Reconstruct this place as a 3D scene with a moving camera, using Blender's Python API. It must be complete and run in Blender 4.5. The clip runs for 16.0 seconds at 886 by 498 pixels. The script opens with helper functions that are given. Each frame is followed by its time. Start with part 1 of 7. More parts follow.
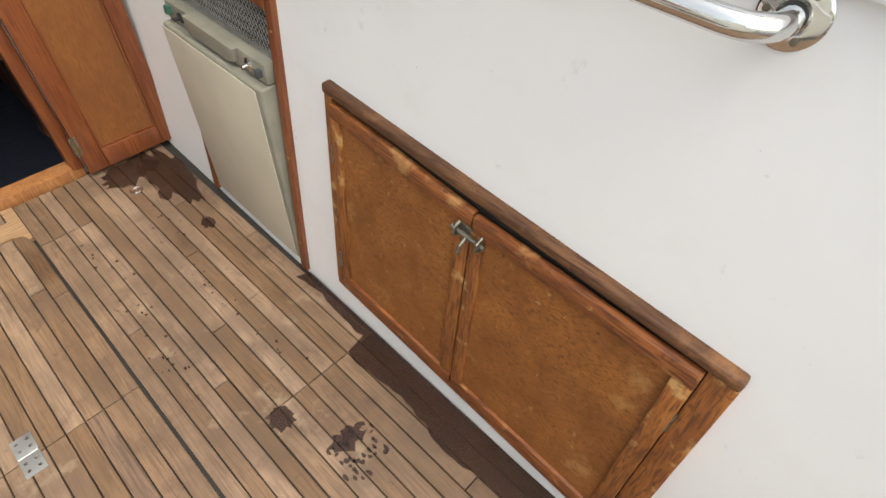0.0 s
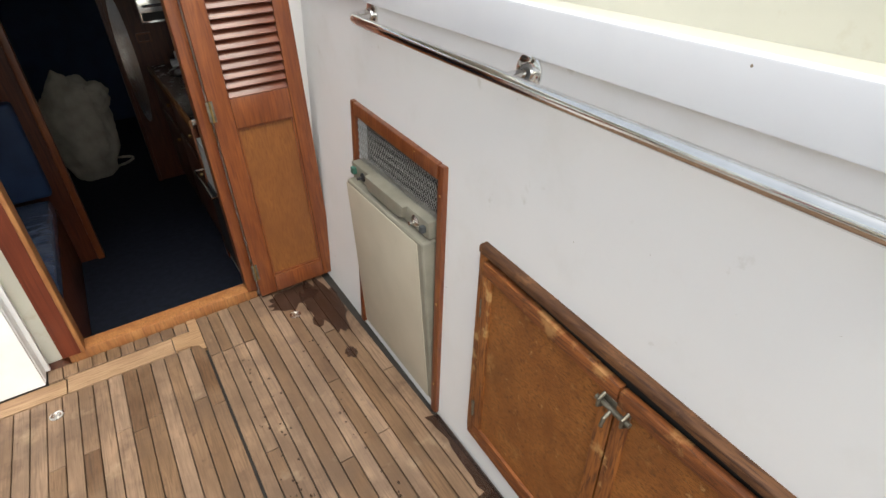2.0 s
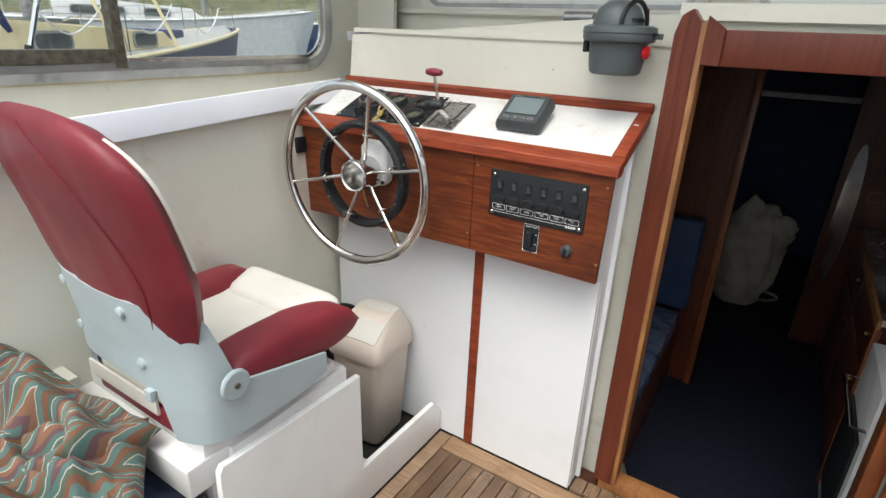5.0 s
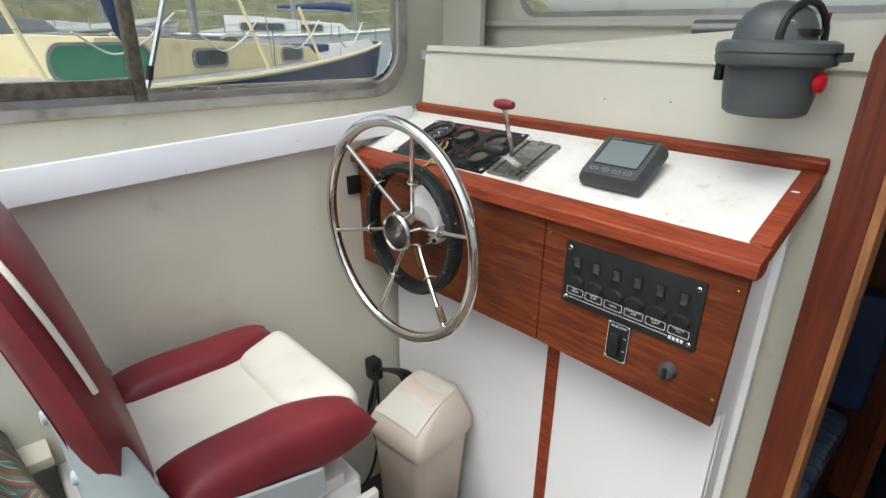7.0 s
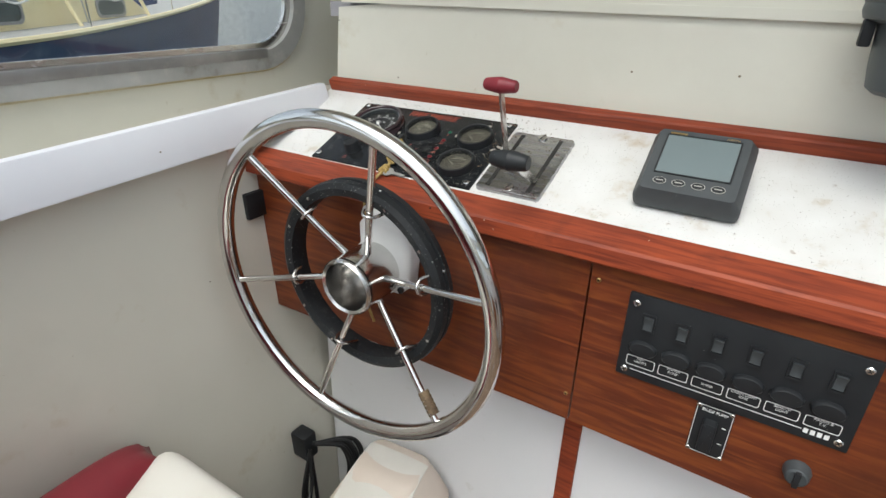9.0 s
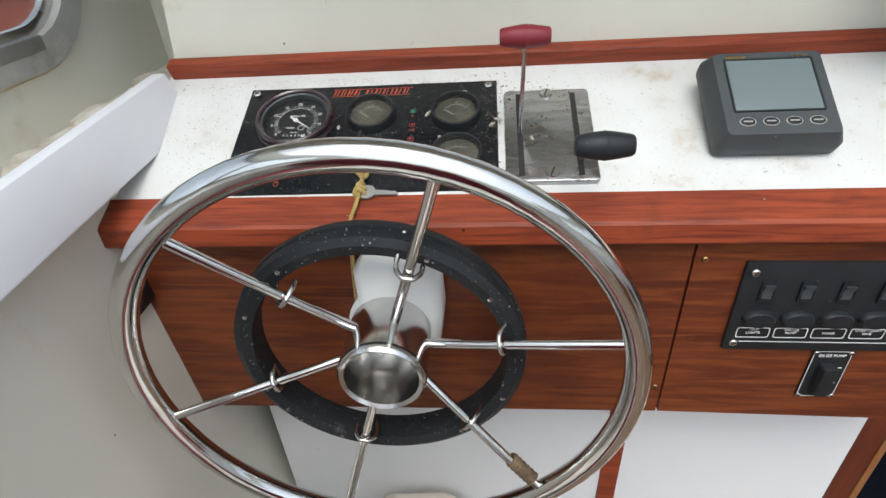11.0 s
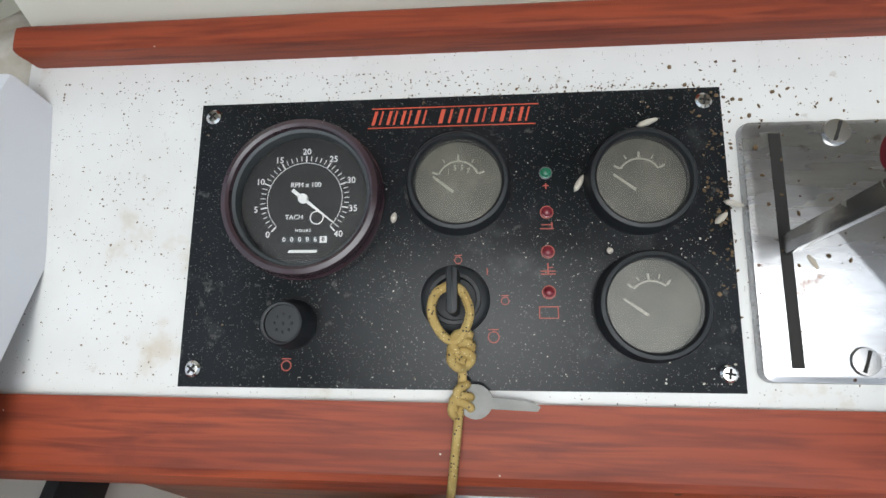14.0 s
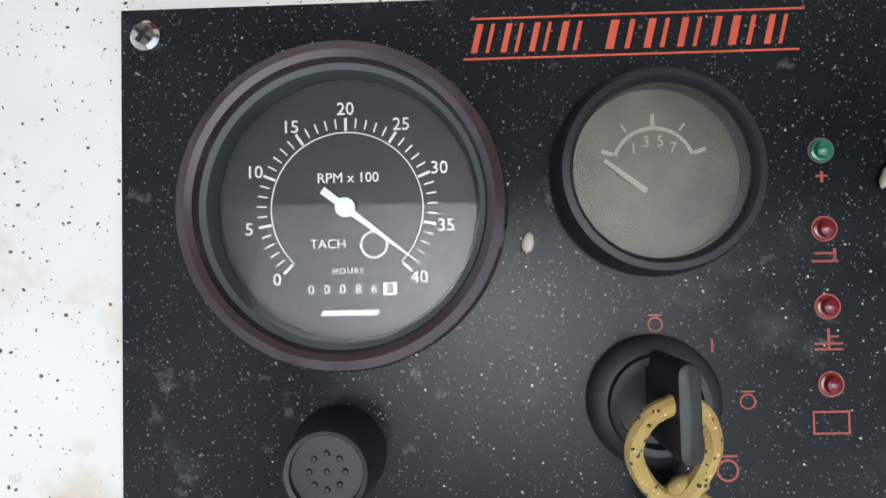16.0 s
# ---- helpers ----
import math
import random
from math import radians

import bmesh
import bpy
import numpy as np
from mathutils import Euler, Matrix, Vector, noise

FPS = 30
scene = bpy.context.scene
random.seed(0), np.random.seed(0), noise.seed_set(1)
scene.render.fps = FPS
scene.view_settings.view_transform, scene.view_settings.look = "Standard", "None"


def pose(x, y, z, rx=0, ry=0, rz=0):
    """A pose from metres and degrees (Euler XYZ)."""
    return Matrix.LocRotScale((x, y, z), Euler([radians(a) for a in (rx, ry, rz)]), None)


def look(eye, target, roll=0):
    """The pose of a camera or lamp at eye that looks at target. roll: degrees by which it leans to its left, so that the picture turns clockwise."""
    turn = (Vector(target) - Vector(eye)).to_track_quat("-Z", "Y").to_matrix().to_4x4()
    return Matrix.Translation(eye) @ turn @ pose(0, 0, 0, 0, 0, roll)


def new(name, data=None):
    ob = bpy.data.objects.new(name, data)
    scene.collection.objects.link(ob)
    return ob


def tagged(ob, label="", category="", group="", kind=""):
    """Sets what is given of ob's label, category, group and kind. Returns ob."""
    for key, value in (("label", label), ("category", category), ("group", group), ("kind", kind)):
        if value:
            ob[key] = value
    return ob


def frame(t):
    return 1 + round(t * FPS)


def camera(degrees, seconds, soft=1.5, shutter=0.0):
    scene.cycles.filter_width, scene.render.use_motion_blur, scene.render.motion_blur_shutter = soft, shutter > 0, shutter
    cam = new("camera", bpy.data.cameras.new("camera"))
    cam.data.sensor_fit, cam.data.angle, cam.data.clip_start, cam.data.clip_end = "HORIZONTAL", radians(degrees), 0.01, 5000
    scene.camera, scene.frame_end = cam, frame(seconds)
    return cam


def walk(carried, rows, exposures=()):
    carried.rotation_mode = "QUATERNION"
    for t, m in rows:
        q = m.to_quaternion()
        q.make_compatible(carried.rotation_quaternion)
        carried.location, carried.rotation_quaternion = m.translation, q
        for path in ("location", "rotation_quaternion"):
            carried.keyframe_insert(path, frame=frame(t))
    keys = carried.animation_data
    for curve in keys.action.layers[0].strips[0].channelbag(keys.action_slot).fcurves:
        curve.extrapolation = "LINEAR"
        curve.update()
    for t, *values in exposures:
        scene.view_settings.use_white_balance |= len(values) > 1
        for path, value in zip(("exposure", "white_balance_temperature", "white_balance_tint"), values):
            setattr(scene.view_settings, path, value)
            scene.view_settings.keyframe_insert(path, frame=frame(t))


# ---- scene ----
cam = camera(78.3, 16.0)
PATH = [
    (0, (0.454, 0.158, 1.309), (1.453, 1.075, -0.161), 1.8),
    (0.5, (0.45, 0.169, 1.331), (1.501, 1.179, -0.04), 0.8),
    (1, (0.432, 0.18, 1.345), (1.495, 1.292, 0.067), -0.2),
    (1.5, (0.424, 0.189, 1.346), (1.437, 1.436, 0.155), -1.4),
    (2, (0.406, 0.185, 1.375), (1.28, 1.621, 0.29), -2.6),
    (2.5, (0.368, 0.18, 1.385), (0.895, 1.839, 0.4), -2.5),
    (3, (0.338, 0.217, 1.385), (0.412, 1.991, 0.465), -0.9),
    (3.2, (0.306, 0.25, 1.346), (0.217, 2.057, 0.493), -0.8),
    (3.5, (0.376, 0.363, 1.354), (-0.034, 2.148, 0.551), 0.6),
    (4, (0.416, 0.438, 1.418), (-0.357, 2.101, 0.621), 1.4),
    (4.4, (0.37, 0.431, 1.438), (-0.529, 2.053, 0.687), 1.2),
    (4.5, (0.364, 0.47, 1.44), (-0.576, 2.073, 0.701), 1.2),
    (5, (0.299, 0.615, 1.46), (-0.69, 2.184, 0.712), 2.3),
    (5.2, (0.269, 0.661, 1.456), (-0.732, 2.225, 0.715), 2.6),
    (7.3, (0.182, 1.131, 1.489), (-1.194, 2.383, 0.755), 0.8),
    (7.5, (0.169, 1.167, 1.486), (-1.186, 2.438, 0.745), 0.7),
    (8, (0.016, 1.217, 1.486), (-1.216, 2.584, 0.704), 1.5),
    (8.5, (-0.15, 1.254, 1.479), (-1.278, 2.686, 0.656), 1.1),
    (8.7, (-0.201, 1.263, 1.469), (-1.269, 2.731, 0.63), 1.3),
    (10.8, (-0.679, 1.435, 1.476), (-0.903, 3.105, 0.398), -3.4),
    (11, (-0.694, 1.44, 1.479), (-0.887, 3.09, 0.364), -3.8),
    (11.5, (-0.714, 1.457, 1.476), (-0.871, 3.077, 0.314), -4.1),
    (12, (-0.712, 1.508, 1.486), (-0.883, 3.07, 0.249), -4.3),
    (12.5, (-0.685, 1.585, 1.509), (-0.917, 3.067, 0.186), -5.0),
    (13, (-0.71, 1.669, 1.515), (-0.992, 3.047, 0.094), -6.6),
    (13.5, (-0.793, 1.8, 1.517), (-1.038, 3.046, -0.028), -7.6),
    (14, (-0.835, 1.903, 1.498), (-1.023, 2.988, -0.171), -8.0),
    (14.5, (-0.851, 1.968, 1.468), (-1.016, 2.93, -0.278), -8.8),
    (15, (-0.856, 1.994, 1.449), (-0.986, 2.87, -0.344), -8.1),
    (15.5, (-0.871, 2.013, 1.428), (-0.992, 2.818, -0.399), -8.2),
    (16, (-0.922, 2.032, 1.383), (-0.976, 2.852, -0.44), -3.9),
]
EXPOSURES = [(0.0, 1.46, 6850, 4), (2.0, 1.30, 6750, 4), (2.5, 1.10, 6650, 4), (3.0, 0.95, 6500, 4), (3.5, 0.92, 6400, 4), (5.0, 0.92, 6350, 4), (8.5, 0.70, 6300, 4), (11.0, 0.70, 6100, 4), (13.0, 0.54, 6000, 4), (14.5, 0.58, 5950, 4), (15.5, 0.66, 5900, 4), (16.0, 0.68, 5900, 4)]
walk(cam, [(t, look(eye, target, roll)) for t, eye, target, roll in PATH], EXPOSURES)

# ---- world and sun ----
world = bpy.data.worlds.new("overcast_sky")
scene.world = world
world.use_nodes = True
wn, wl = world.node_tree.nodes, world.node_tree.links
sky = wn.new("ShaderNodeTexSky")
sky.sky_type = "NISHITA"
sky.sun_disc = False
sky.sun_elevation, sky.sun_rotation = radians(62), radians(176)
sky.air_density, sky.dust_density = 1.0, 4.5
veil = wn.new("ShaderNodeHueSaturation")
veil.inputs["Saturation"].default_value = 0.45
wl.new(sky.outputs["Color"], veil.inputs["Color"])
wl.new(veil.outputs["Color"], wn["Background"].inputs["Color"])
wn["Background"].inputs["Strength"].default_value = 0.15
sun = new("sun", bpy.data.lights.new("sun", "SUN"))
sun.data.energy, sun.data.angle, sun.data.color = 0.55, radians(45), (1.0, 0.97, 0.92)
sun.matrix_world = look((0, 0, 20), Vector((0, 0, 20)) + Vector((-0.03, 0.43, -0.88)))


# ---- materials ----
def surf(name, c1, c2=None, scale=8.0, stretch=(1, 1, 1), rough=(0.5, 0.6), bump=0.0, metal=0.0, coat=0.0,
         blotch=None, specks=None, vary=0.0, grain=None, spec=0.5):
    """A node material: two-scale colour variation, optional stains (blotch), specks, grain and a random tone for each object."""
    m = bpy.data.materials.new(name)
    m.use_nodes = True
    n, l = m.node_tree.nodes, m.node_tree.links
    b = n["Principled BSDF"]
    b.inputs["Metallic"].default_value = metal
    b.inputs["Coat Weight"].default_value = coat
    b.inputs["Coat Roughness"].default_value = 0.12
    b.inputs["Specular IOR Level"].default_value = spec
    co = n.new("ShaderNodeTexCoord")
    mp = n.new("ShaderNodeMapping")
    mp.inputs["Scale"].default_value = stretch
    l.new(co.outputs["Object"], mp.inputs["Vector"])
    big = n.new("ShaderNodeTexNoise")
    big.inputs["Scale"].default_value, big.inputs["Detail"].default_value = scale, 6
    l.new(mp.outputs["Vector"], big.inputs["Vector"])

    def mix(a, c, fac, kind="MIX"):
        x = n.new("ShaderNodeMix")
        x.data_type, x.blend_type = "RGBA", kind
        for s, v in ((x.inputs[6], a), (x.inputs[7], c), (x.inputs[0], fac)):
            if isinstance(v, bpy.types.NodeSocket):
                l.new(v, s)
            else:
                s.default_value = (*v, 1) if isinstance(v, tuple) else v
        return x.outputs[2]

    def ramp(src, lo, hi):
        r = n.new("ShaderNodeMapRange")
        r.inputs["From Min"].default_value, r.inputs["From Max"].default_value = lo, hi
        l.new(src, r.inputs["Value"])
        return r.outputs["Result"]

    col = mix(c1, c2 or tuple(0.86 * v for v in c1), ramp(big.outputs["Fac"], 0.35, 0.68))
    height = big.outputs["Fac"]
    if grain:
        gs, gcol, gst = grain
        gm = n.new("ShaderNodeMapping")
        gm.inputs["Scale"].default_value = gst
        l.new(co.outputs["Object"], gm.inputs["Vector"])
        g = n.new("ShaderNodeTexNoise")
        g.inputs["Scale"].default_value, g.inputs["Detail"].default_value, g.inputs["Distortion"].default_value = gs, 8, 0.6
        l.new(gm.outputs["Vector"], g.inputs["Vector"])
        col = mix(col, gcol, ramp(g.outputs["Fac"], 0.44, 0.66))
        height = g.outputs["Fac"]
    if vary:
        oi = n.new("ShaderNodeObjectInfo")
        hv = n.new("ShaderNodeHueSaturation")
        l.new(col, hv.inputs["Color"])
        l.new(ramp_out(n, l, oi.outputs["Random"], 1 - vary, 1 + vary), hv.inputs["Value"])
        l.new(ramp_out(n, l, oi.outputs["Random"], 1.15, 0.85), hv.inputs["Saturation"])
        col = hv.outputs["Color"]
    if blotch:
        for bs, lo, hi, bcol, amount in blotch:
            s = n.new("ShaderNodeTexNoise")
            s.inputs["Scale"].default_value, s.inputs["Detail"].default_value, s.inputs["Roughness"].default_value = bs, 7, 0.62
            l.new(co.outputs["Object"], s.inputs["Vector"])
            f = n.new("ShaderNodeMath")
            f.operation, f.use_clamp = "MULTIPLY", True
            l.new(ramp(s.outputs["Fac"], lo, hi), f.inputs[0])
            f.inputs[1].default_value = amount
            col = mix(col, bcol, f.outputs[0])
    if specks:
        for ss, size, keep, scol in specks:
            v = n.new("ShaderNodeTexVoronoi")
            v.inputs["Scale"].default_value = ss
            l.new(co.outputs["Object"], v.inputs["Vector"])
            near = n.new("ShaderNodeMath")
            near.operation = "LESS_THAN"
            l.new(v.outputs["Distance"], near.inputs[0])
            sep = n.new("ShaderNodeSeparateColor")
            l.new(v.outputs["Color"], sep.inputs["Color"])
            rad = n.new("ShaderNodeMath")
            rad.operation = "MULTIPLY"
            l.new(sep.outputs["Green"], rad.inputs[0])
            rad.inputs[1].default_value = size
            l.new(rad.outputs[0], near.inputs[1])
            few = n.new("ShaderNodeMath")
            few.operation = "LESS_THAN"
            l.new(sep.outputs["Red"], few.inputs[0])
            few.inputs[1].default_value = keep
            both = n.new("ShaderNodeMath")
            both.operation = "MULTIPLY"
            l.new(near.outputs[0], both.inputs[0])
            l.new(few.outputs[0], both.inputs[1])
            col = mix(col, scol, both.outputs[0])
    l.new(col, b.inputs["Base Color"])
    rr = n.new("ShaderNodeMapRange")
    rr.inputs["To Min"].default_value, rr.inputs["To Max"].default_value = rough
    l.new(big.outputs["Fac"], rr.inputs["Value"])
    l.new(rr.outputs["Result"], b.inputs["Roughness"])
    if bump:
        bp = n.new("ShaderNodeBump")
        bp.inputs["Strength"].default_value, bp.inputs["Distance"].default_value = bump, 0.002
        l.new(height, bp.inputs["Height"])
        l.new(bp.outputs["Normal"], b.inputs["Normal"])
    return m


def ramp_out(n, l, src, lo, hi):
    r = n.new("ShaderNodeMapRange")
    r.inputs["To Min"].default_value, r.inputs["To Max"].default_value = lo, hi
    l.new(src, r.inputs["Value"])
    return r.outputs["Result"]


M_WHITE = surf("gelcoat_white", (0.80, 0.80, 0.81), (0.74, 0.745, 0.76), 1.3, rough=(0.35, 0.55), bump=0.05,
               blotch=[(3.0, 0.56, 0.8, (0.62, 0.6, 0.55), 0.35), (11, 0.66, 0.74, (0.52, 0.50, 0.45), 0.5), (38, 0.72, 0.77, (0.4, 0.38, 0.34), 0.5)], specks=[(14, 0.055, 0.4, (0.25, 0.25, 0.24)), (45, 0.05, 0.2, (0.4, 0.37, 0.32))])
M_BOARD = surf("board_white", (0.78, 0.79, 0.83), (0.70, 0.71, 0.76), 2.5, rough=(0.3, 0.5), bump=0.08, specks=[(20, 0.06, 0.15, (0.25, 0.2, 0.15))])
M_CREAM = surf("cream_panel", (0.74, 0.72, 0.63), (0.66, 0.64, 0.55), 1.6, rough=(0.35, 0.5), bump=0.06,
               blotch=[(2.4, 0.52, 0.78, (0.56, 0.53, 0.45), 0.45), (9.0, 0.62, 0.76, (0.5, 0.42, 0.26), 0.5), (30, 0.70, 0.76, (0.4, 0.34, 0.22), 0.5)],
               specks=[(25, 0.05, 0.14, (0.2, 0.16, 0.1)), (70, 0.05, 0.12, (0.3, 0.24, 0.15))])
M_TOP = surf("console_top_white", (0.68, 0.675, 0.66), (0.61, 0.60, 0.575), 14, rough=(0.35, 0.55), bump=0.15,
             blotch=[(14.0, 0.60, 0.76, (0.40, 0.29, 0.15), 0.7), (45.0, 0.66, 0.74, (0.2, 0.12, 0.05), 0.6)],
             specks=[(300, 0.16, 0.38, (0.05, 0.034, 0.02)), (120, 0.075, 0.3, (0.10, 0.06, 0.03)), (560, 0.2, 0.35, (0.14, 0.095, 0.05))])
M_MAHOG = surf("mahogany", (0.14, 0.031, 0.013), (0.095, 0.019, 0.009), 5, (3, 3, 0.6), (0.34, 0.46), 0.08, coat=0.1, spec=0.35,
               grain=(11, (0.085, 0.017, 0.008), (7, 7, 0.35)), blotch=[(4, 0.52, 0.72, (0.06, 0.013, 0.007), 0.5)])
M_FASCIA = surf("fascia_mahogany", (0.155, 0.034, 0.011), (0.085, 0.017, 0.007), 5, (1.2, 4, 9), (0.36, 0.48), 0.06, coat=0.1, spec=0.35,
                grain=(11, (0.20, 0.052, 0.013), (0.8, 8, 9)), blotch=[(3.2, 0.48, 0.70, (0.045, 0.011, 0.005), 0.7)])
M_TRIMRED = surf("console_trim_red", (0.30, 0.058, 0.021), (0.20, 0.035, 0.014), 7, (0.7, 6, 6), (0.42, 0.6), 0.15, spec=0.3,
                 grain=(22, (0.145, 0.026, 0.012), (0.5, 9, 9)), blotch=[(9, 0.60, 0.72, (0.09, 0.018, 0.009), 0.5)], specks=[(30, 0.07, 0.15, (0.05, 0.02, 0.01)), (60, 0.08, 0.12, (0.55, 0.45, 0.36))])
M_OAK = surf("cupboard_ply", (0.33, 0.122, 0.027), (0.21, 0.070, 0.015), 5, (2, 2, 2), (0.45, 0.65), 0.3,
             grain=(30, (0.15, 0.055, 0.012), (3, 3, 12)),
             blotch=[(4, 0.52, 0.75, (0.16, 0.062, 0.016), 0.55), (11, 0.60, 0.70, (0.46, 0.25, 0.09), 0.6), (75, 0.58, 0.68, (0.09, 0.03, 0.01), 0.7), (50, 0.64, 0.71, (0.5, 0.3, 0.13), 0.6)])
M_OAKTOP = surf("weathered_cap_rail", (0.15, 0.068, 0.03), (0.09, 0.04, 0.02), 6, (5, 1, 5), (0.5, 0.7), 0.35, spec=0.3,
                grain=(22, (0.055, 0.024, 0.013), (9, 0.7, 9)), blotch=[(14, 0.56, 0.68, (0.30, 0.14, 0.06), 0.6), (40, 0.6, 0.68, (0.05, 0.025, 0.015), 0.6)])
M_OAKV = surf("cupboard_rail", (0.34, 0.125, 0.028), (0.20, 0.066, 0.016), 6, (5, 5, 1), (0.45, 0.65), 0.35,
              grain=(22, (0.10, 0.032, 0.01), (9, 9, 0.7)), blotch=[(16, 0.57, 0.66, (0.52, 0.32, 0.13), 0.75), (40, 0.60, 0.68, (0.08, 0.03, 0.01), 0.7)])
M_OAKH = surf("cupboard_rail_long", (0.30, 0.10, 0.026), (0.17, 0.05, 0.014), 6, (5, 1, 5), (0.45, 0.65), 0.35,
              grain=(22, (0.09, 0.028, 0.01), (9, 0.7, 9)), blotch=[(16, 0.58, 0.67, (0.46, 0.24, 0.09), 0.7), (40, 0.60, 0.68, (0.08, 0.03, 0.01), 0.7)])
M_DOORWOOD = surf("door_mahogany", (0.22, 0.068, 0.018), (0.135, 0.036, 0.011), 6, (5, 5, 1), (0.3, 0.45), 0.15, coat=0.25,
                  grain=(17, (0.12, 0.028, 0.01), (9, 9, 0.6)))
M_DOORPANEL = surf("door_panel_ply", (0.22, 0.085, 0.022), (0.155, 0.055, 0.015), 5, (3, 3, 1), (0.35, 0.5), 0.2,
                   grain=(24, (0.15, 0.05, 0.014), (8, 8, 1.2)))
M_LOUVRE = surf("louvre_mahogany", (0.17, 0.046, 0.018), (0.10, 0.024, 0.011), 8, (1, 5, 5), (0.3, 0.45), 0.15, coat=0.2,
                grain=(18, (0.09, 0.02, 0.01), (0.6, 9, 9)))
M_PALEWOOD = surf("worn_teak_edge", (0.36, 0.165, 0.058), (0.25, 0.095, 0.03), 9, (3, 3, 1), (0.4, 0.6), 0.2, grain=(20, (0.2, 0.08, 0.03), (9, 9, 0.6)))
M_TEAK = surf("teak_plank", (0.245, 0.152, 0.092), (0.145, 0.088, 0.052), 5, (3, 0.8, 1), (0.5, 0.72), 0.4, vary=0.32,
              grain=(20, (0.13, 0.078, 0.045), (9, 0.45, 9)),
              blotch=[(2.6, 0.44, 0.64, (0.10, 0.062, 0.04), 0.85), (7, 0.55, 0.66, (0.085, 0.048, 0.03), 0.6), (5, 0.6, 0.72, (0.40, 0.31, 0.21), 0.55), (34, 0.62, 0.70, (0.07, 0.035, 0.02), 0.6)])
M_TEAKDARK = surf("teak_plank_dark", (0.16, 0.092, 0.052), (0.10, 0.056, 0.032), 5, (3, 0.8, 1), (0.5, 0.7), 0.4, vary=0.25,
                  grain=(20, (0.07, 0.04, 0.024), (9, 0.45, 9)), blotch=[(2.6, 0.46, 0.66, (0.22, 0.14, 0.085), 0.7), (34, 0.62, 0.70, (0.05, 0.025, 0.015), 0.6)])
M_TEAKX = surf("teak_margin", (0.34, 0.215, 0.12), (0.24, 0.14, 0.075), 5, (0.8, 3, 1), (0.5, 0.7), 0.3, vary=0.12,
               grain=(20, (0.2, 0.11, 0.055), (0.45, 9, 9)), blotch=[(5, 0.54, 0.70, (0.15, 0.08, 0.045), 0.7)])
M_WET = surf("wet_teak_stain", (0.036, 0.015, 0.010), (0.02, 0.009, 0.006), 12, rough=(0.2, 0.4), bump=0.15)
M_WET.node_tree.nodes["Principled BSDF"].inputs["Alpha"].default_value = 0.74
M_WIRE = surf("dull_grey_wire", (0.30, 0.29, 0.27), (0.2, 0.195, 0.185), 60, rough=(0.5, 0.7), spec=0.3)
M_TEALDULL = surf("dull_green_plastic", (0.035, 0.12, 0.085), (0.05, 0.1, 0.08), 40, rough=(0.4, 0.55))
M_CAULK = surf("deck_caulk", (0.022, 0.02, 0.018), rough=(0.6, 0.8))
# near-black colour standing in for the shade inside recesses, gaps and slots
M_DARK = surf("painted_recess_shade", (0.02, 0.018, 0.016), rough=(0.8, 0.9))
M_STEEL = surf("polished_stainless", (0.74, 0.73, 0.71), (0.66, 0.65, 0.63), 20, rough=(0.06, 0.16), metal=1.0, blotch=[(18, 0.62, 0.75, (0.4, 0.36, 0.3), 0.35)])
M_BRUSHED = surf("brushed_steel", (0.6, 0.59, 0.57), (0.5, 0.48, 0.46), 25, (1, 1, 4), (0.16, 0.34), metal=1.0, blotch=[(40, 0.62, 0.75, (0.3, 0.2, 0.12), 0.4)])
M_HUB = surf("turned_stainless", (0.70, 0.69, 0.67), (0.6, 0.59, 0.57), 30, rough=(0.14, 0.24), metal=1.0, blotch=[(30, 0.6, 0.75, (0.42, 0.38, 0.32), 0.4)])
M_ALU = surf("dull_aluminium", (0.42, 0.42, 0.42), (0.32, 0.32, 0.32), 14, rough=(0.35, 0.55), metal=0.85, blotch=[(20, 0.6, 0.72, (0.55, 0.53, 0.47), 0.4)])
M_WINFRAME = surf("weathered_window_frame", (0.50, 0.50, 0.48), (0.36, 0.36, 0.345), 9, rough=(0.4, 0.6), metal=0.2, bump=0.15, blotch=[(14, 0.55, 0.7, (0.62, 0.60, 0.54), 0.6), (9, 0.6, 0.7, (0.22, 0.2, 0.15), 0.6)])
M_BLACK = surf("black_plastic", (0.012, 0.013, 0.015), (0.018, 0.02, 0.022), 20, rough=(0.4, 0.55), spec=0.35, specks=[(130, 0.12, 0.12, (0.25, 0.24, 0.22))])
M_RING = surf("black_ring_rubber", (0.008, 0.010, 0.012), (0.018, 0.02, 0.022), 16, rough=(0.45, 0.6), spec=0.35, bump=0.1, blotch=[(30, 0.6, 0.75, (0.1, 0.1, 0.098), 0.6)], specks=[(150, 0.2, 0.4, (0.3, 0.3, 0.28)), (320, 0.3, 0.4, (0.14, 0.14, 0.135))])
M_PANEL = surf("engine_panel_black", (0.007, 0.008, 0.009), (0.014, 0.015, 0.017), 16, rough=(0.16, 0.3), spec=0.16, bump=0.03,
               blotch=[(22, 0.58, 0.82, (0.085, 0.086, 0.085), 0.7), (70, 0.62, 0.72, (0.16, 0.155, 0.14), 0.5)],
               specks=[(420, 0.2, 0.4, (0.16, 0.16, 0.152)), (190, 0.08, 0.4, (0.42, 0.40, 0.36)), (900, 0.34, 0.6, (0.10, 0.10, 0.098))])
M_PURPLE = surf("tacho_bezel", (0.030, 0.018, 0.022), (0.05, 0.03, 0.036), 30, rough=(0.2, 0.3), coat=0.4)
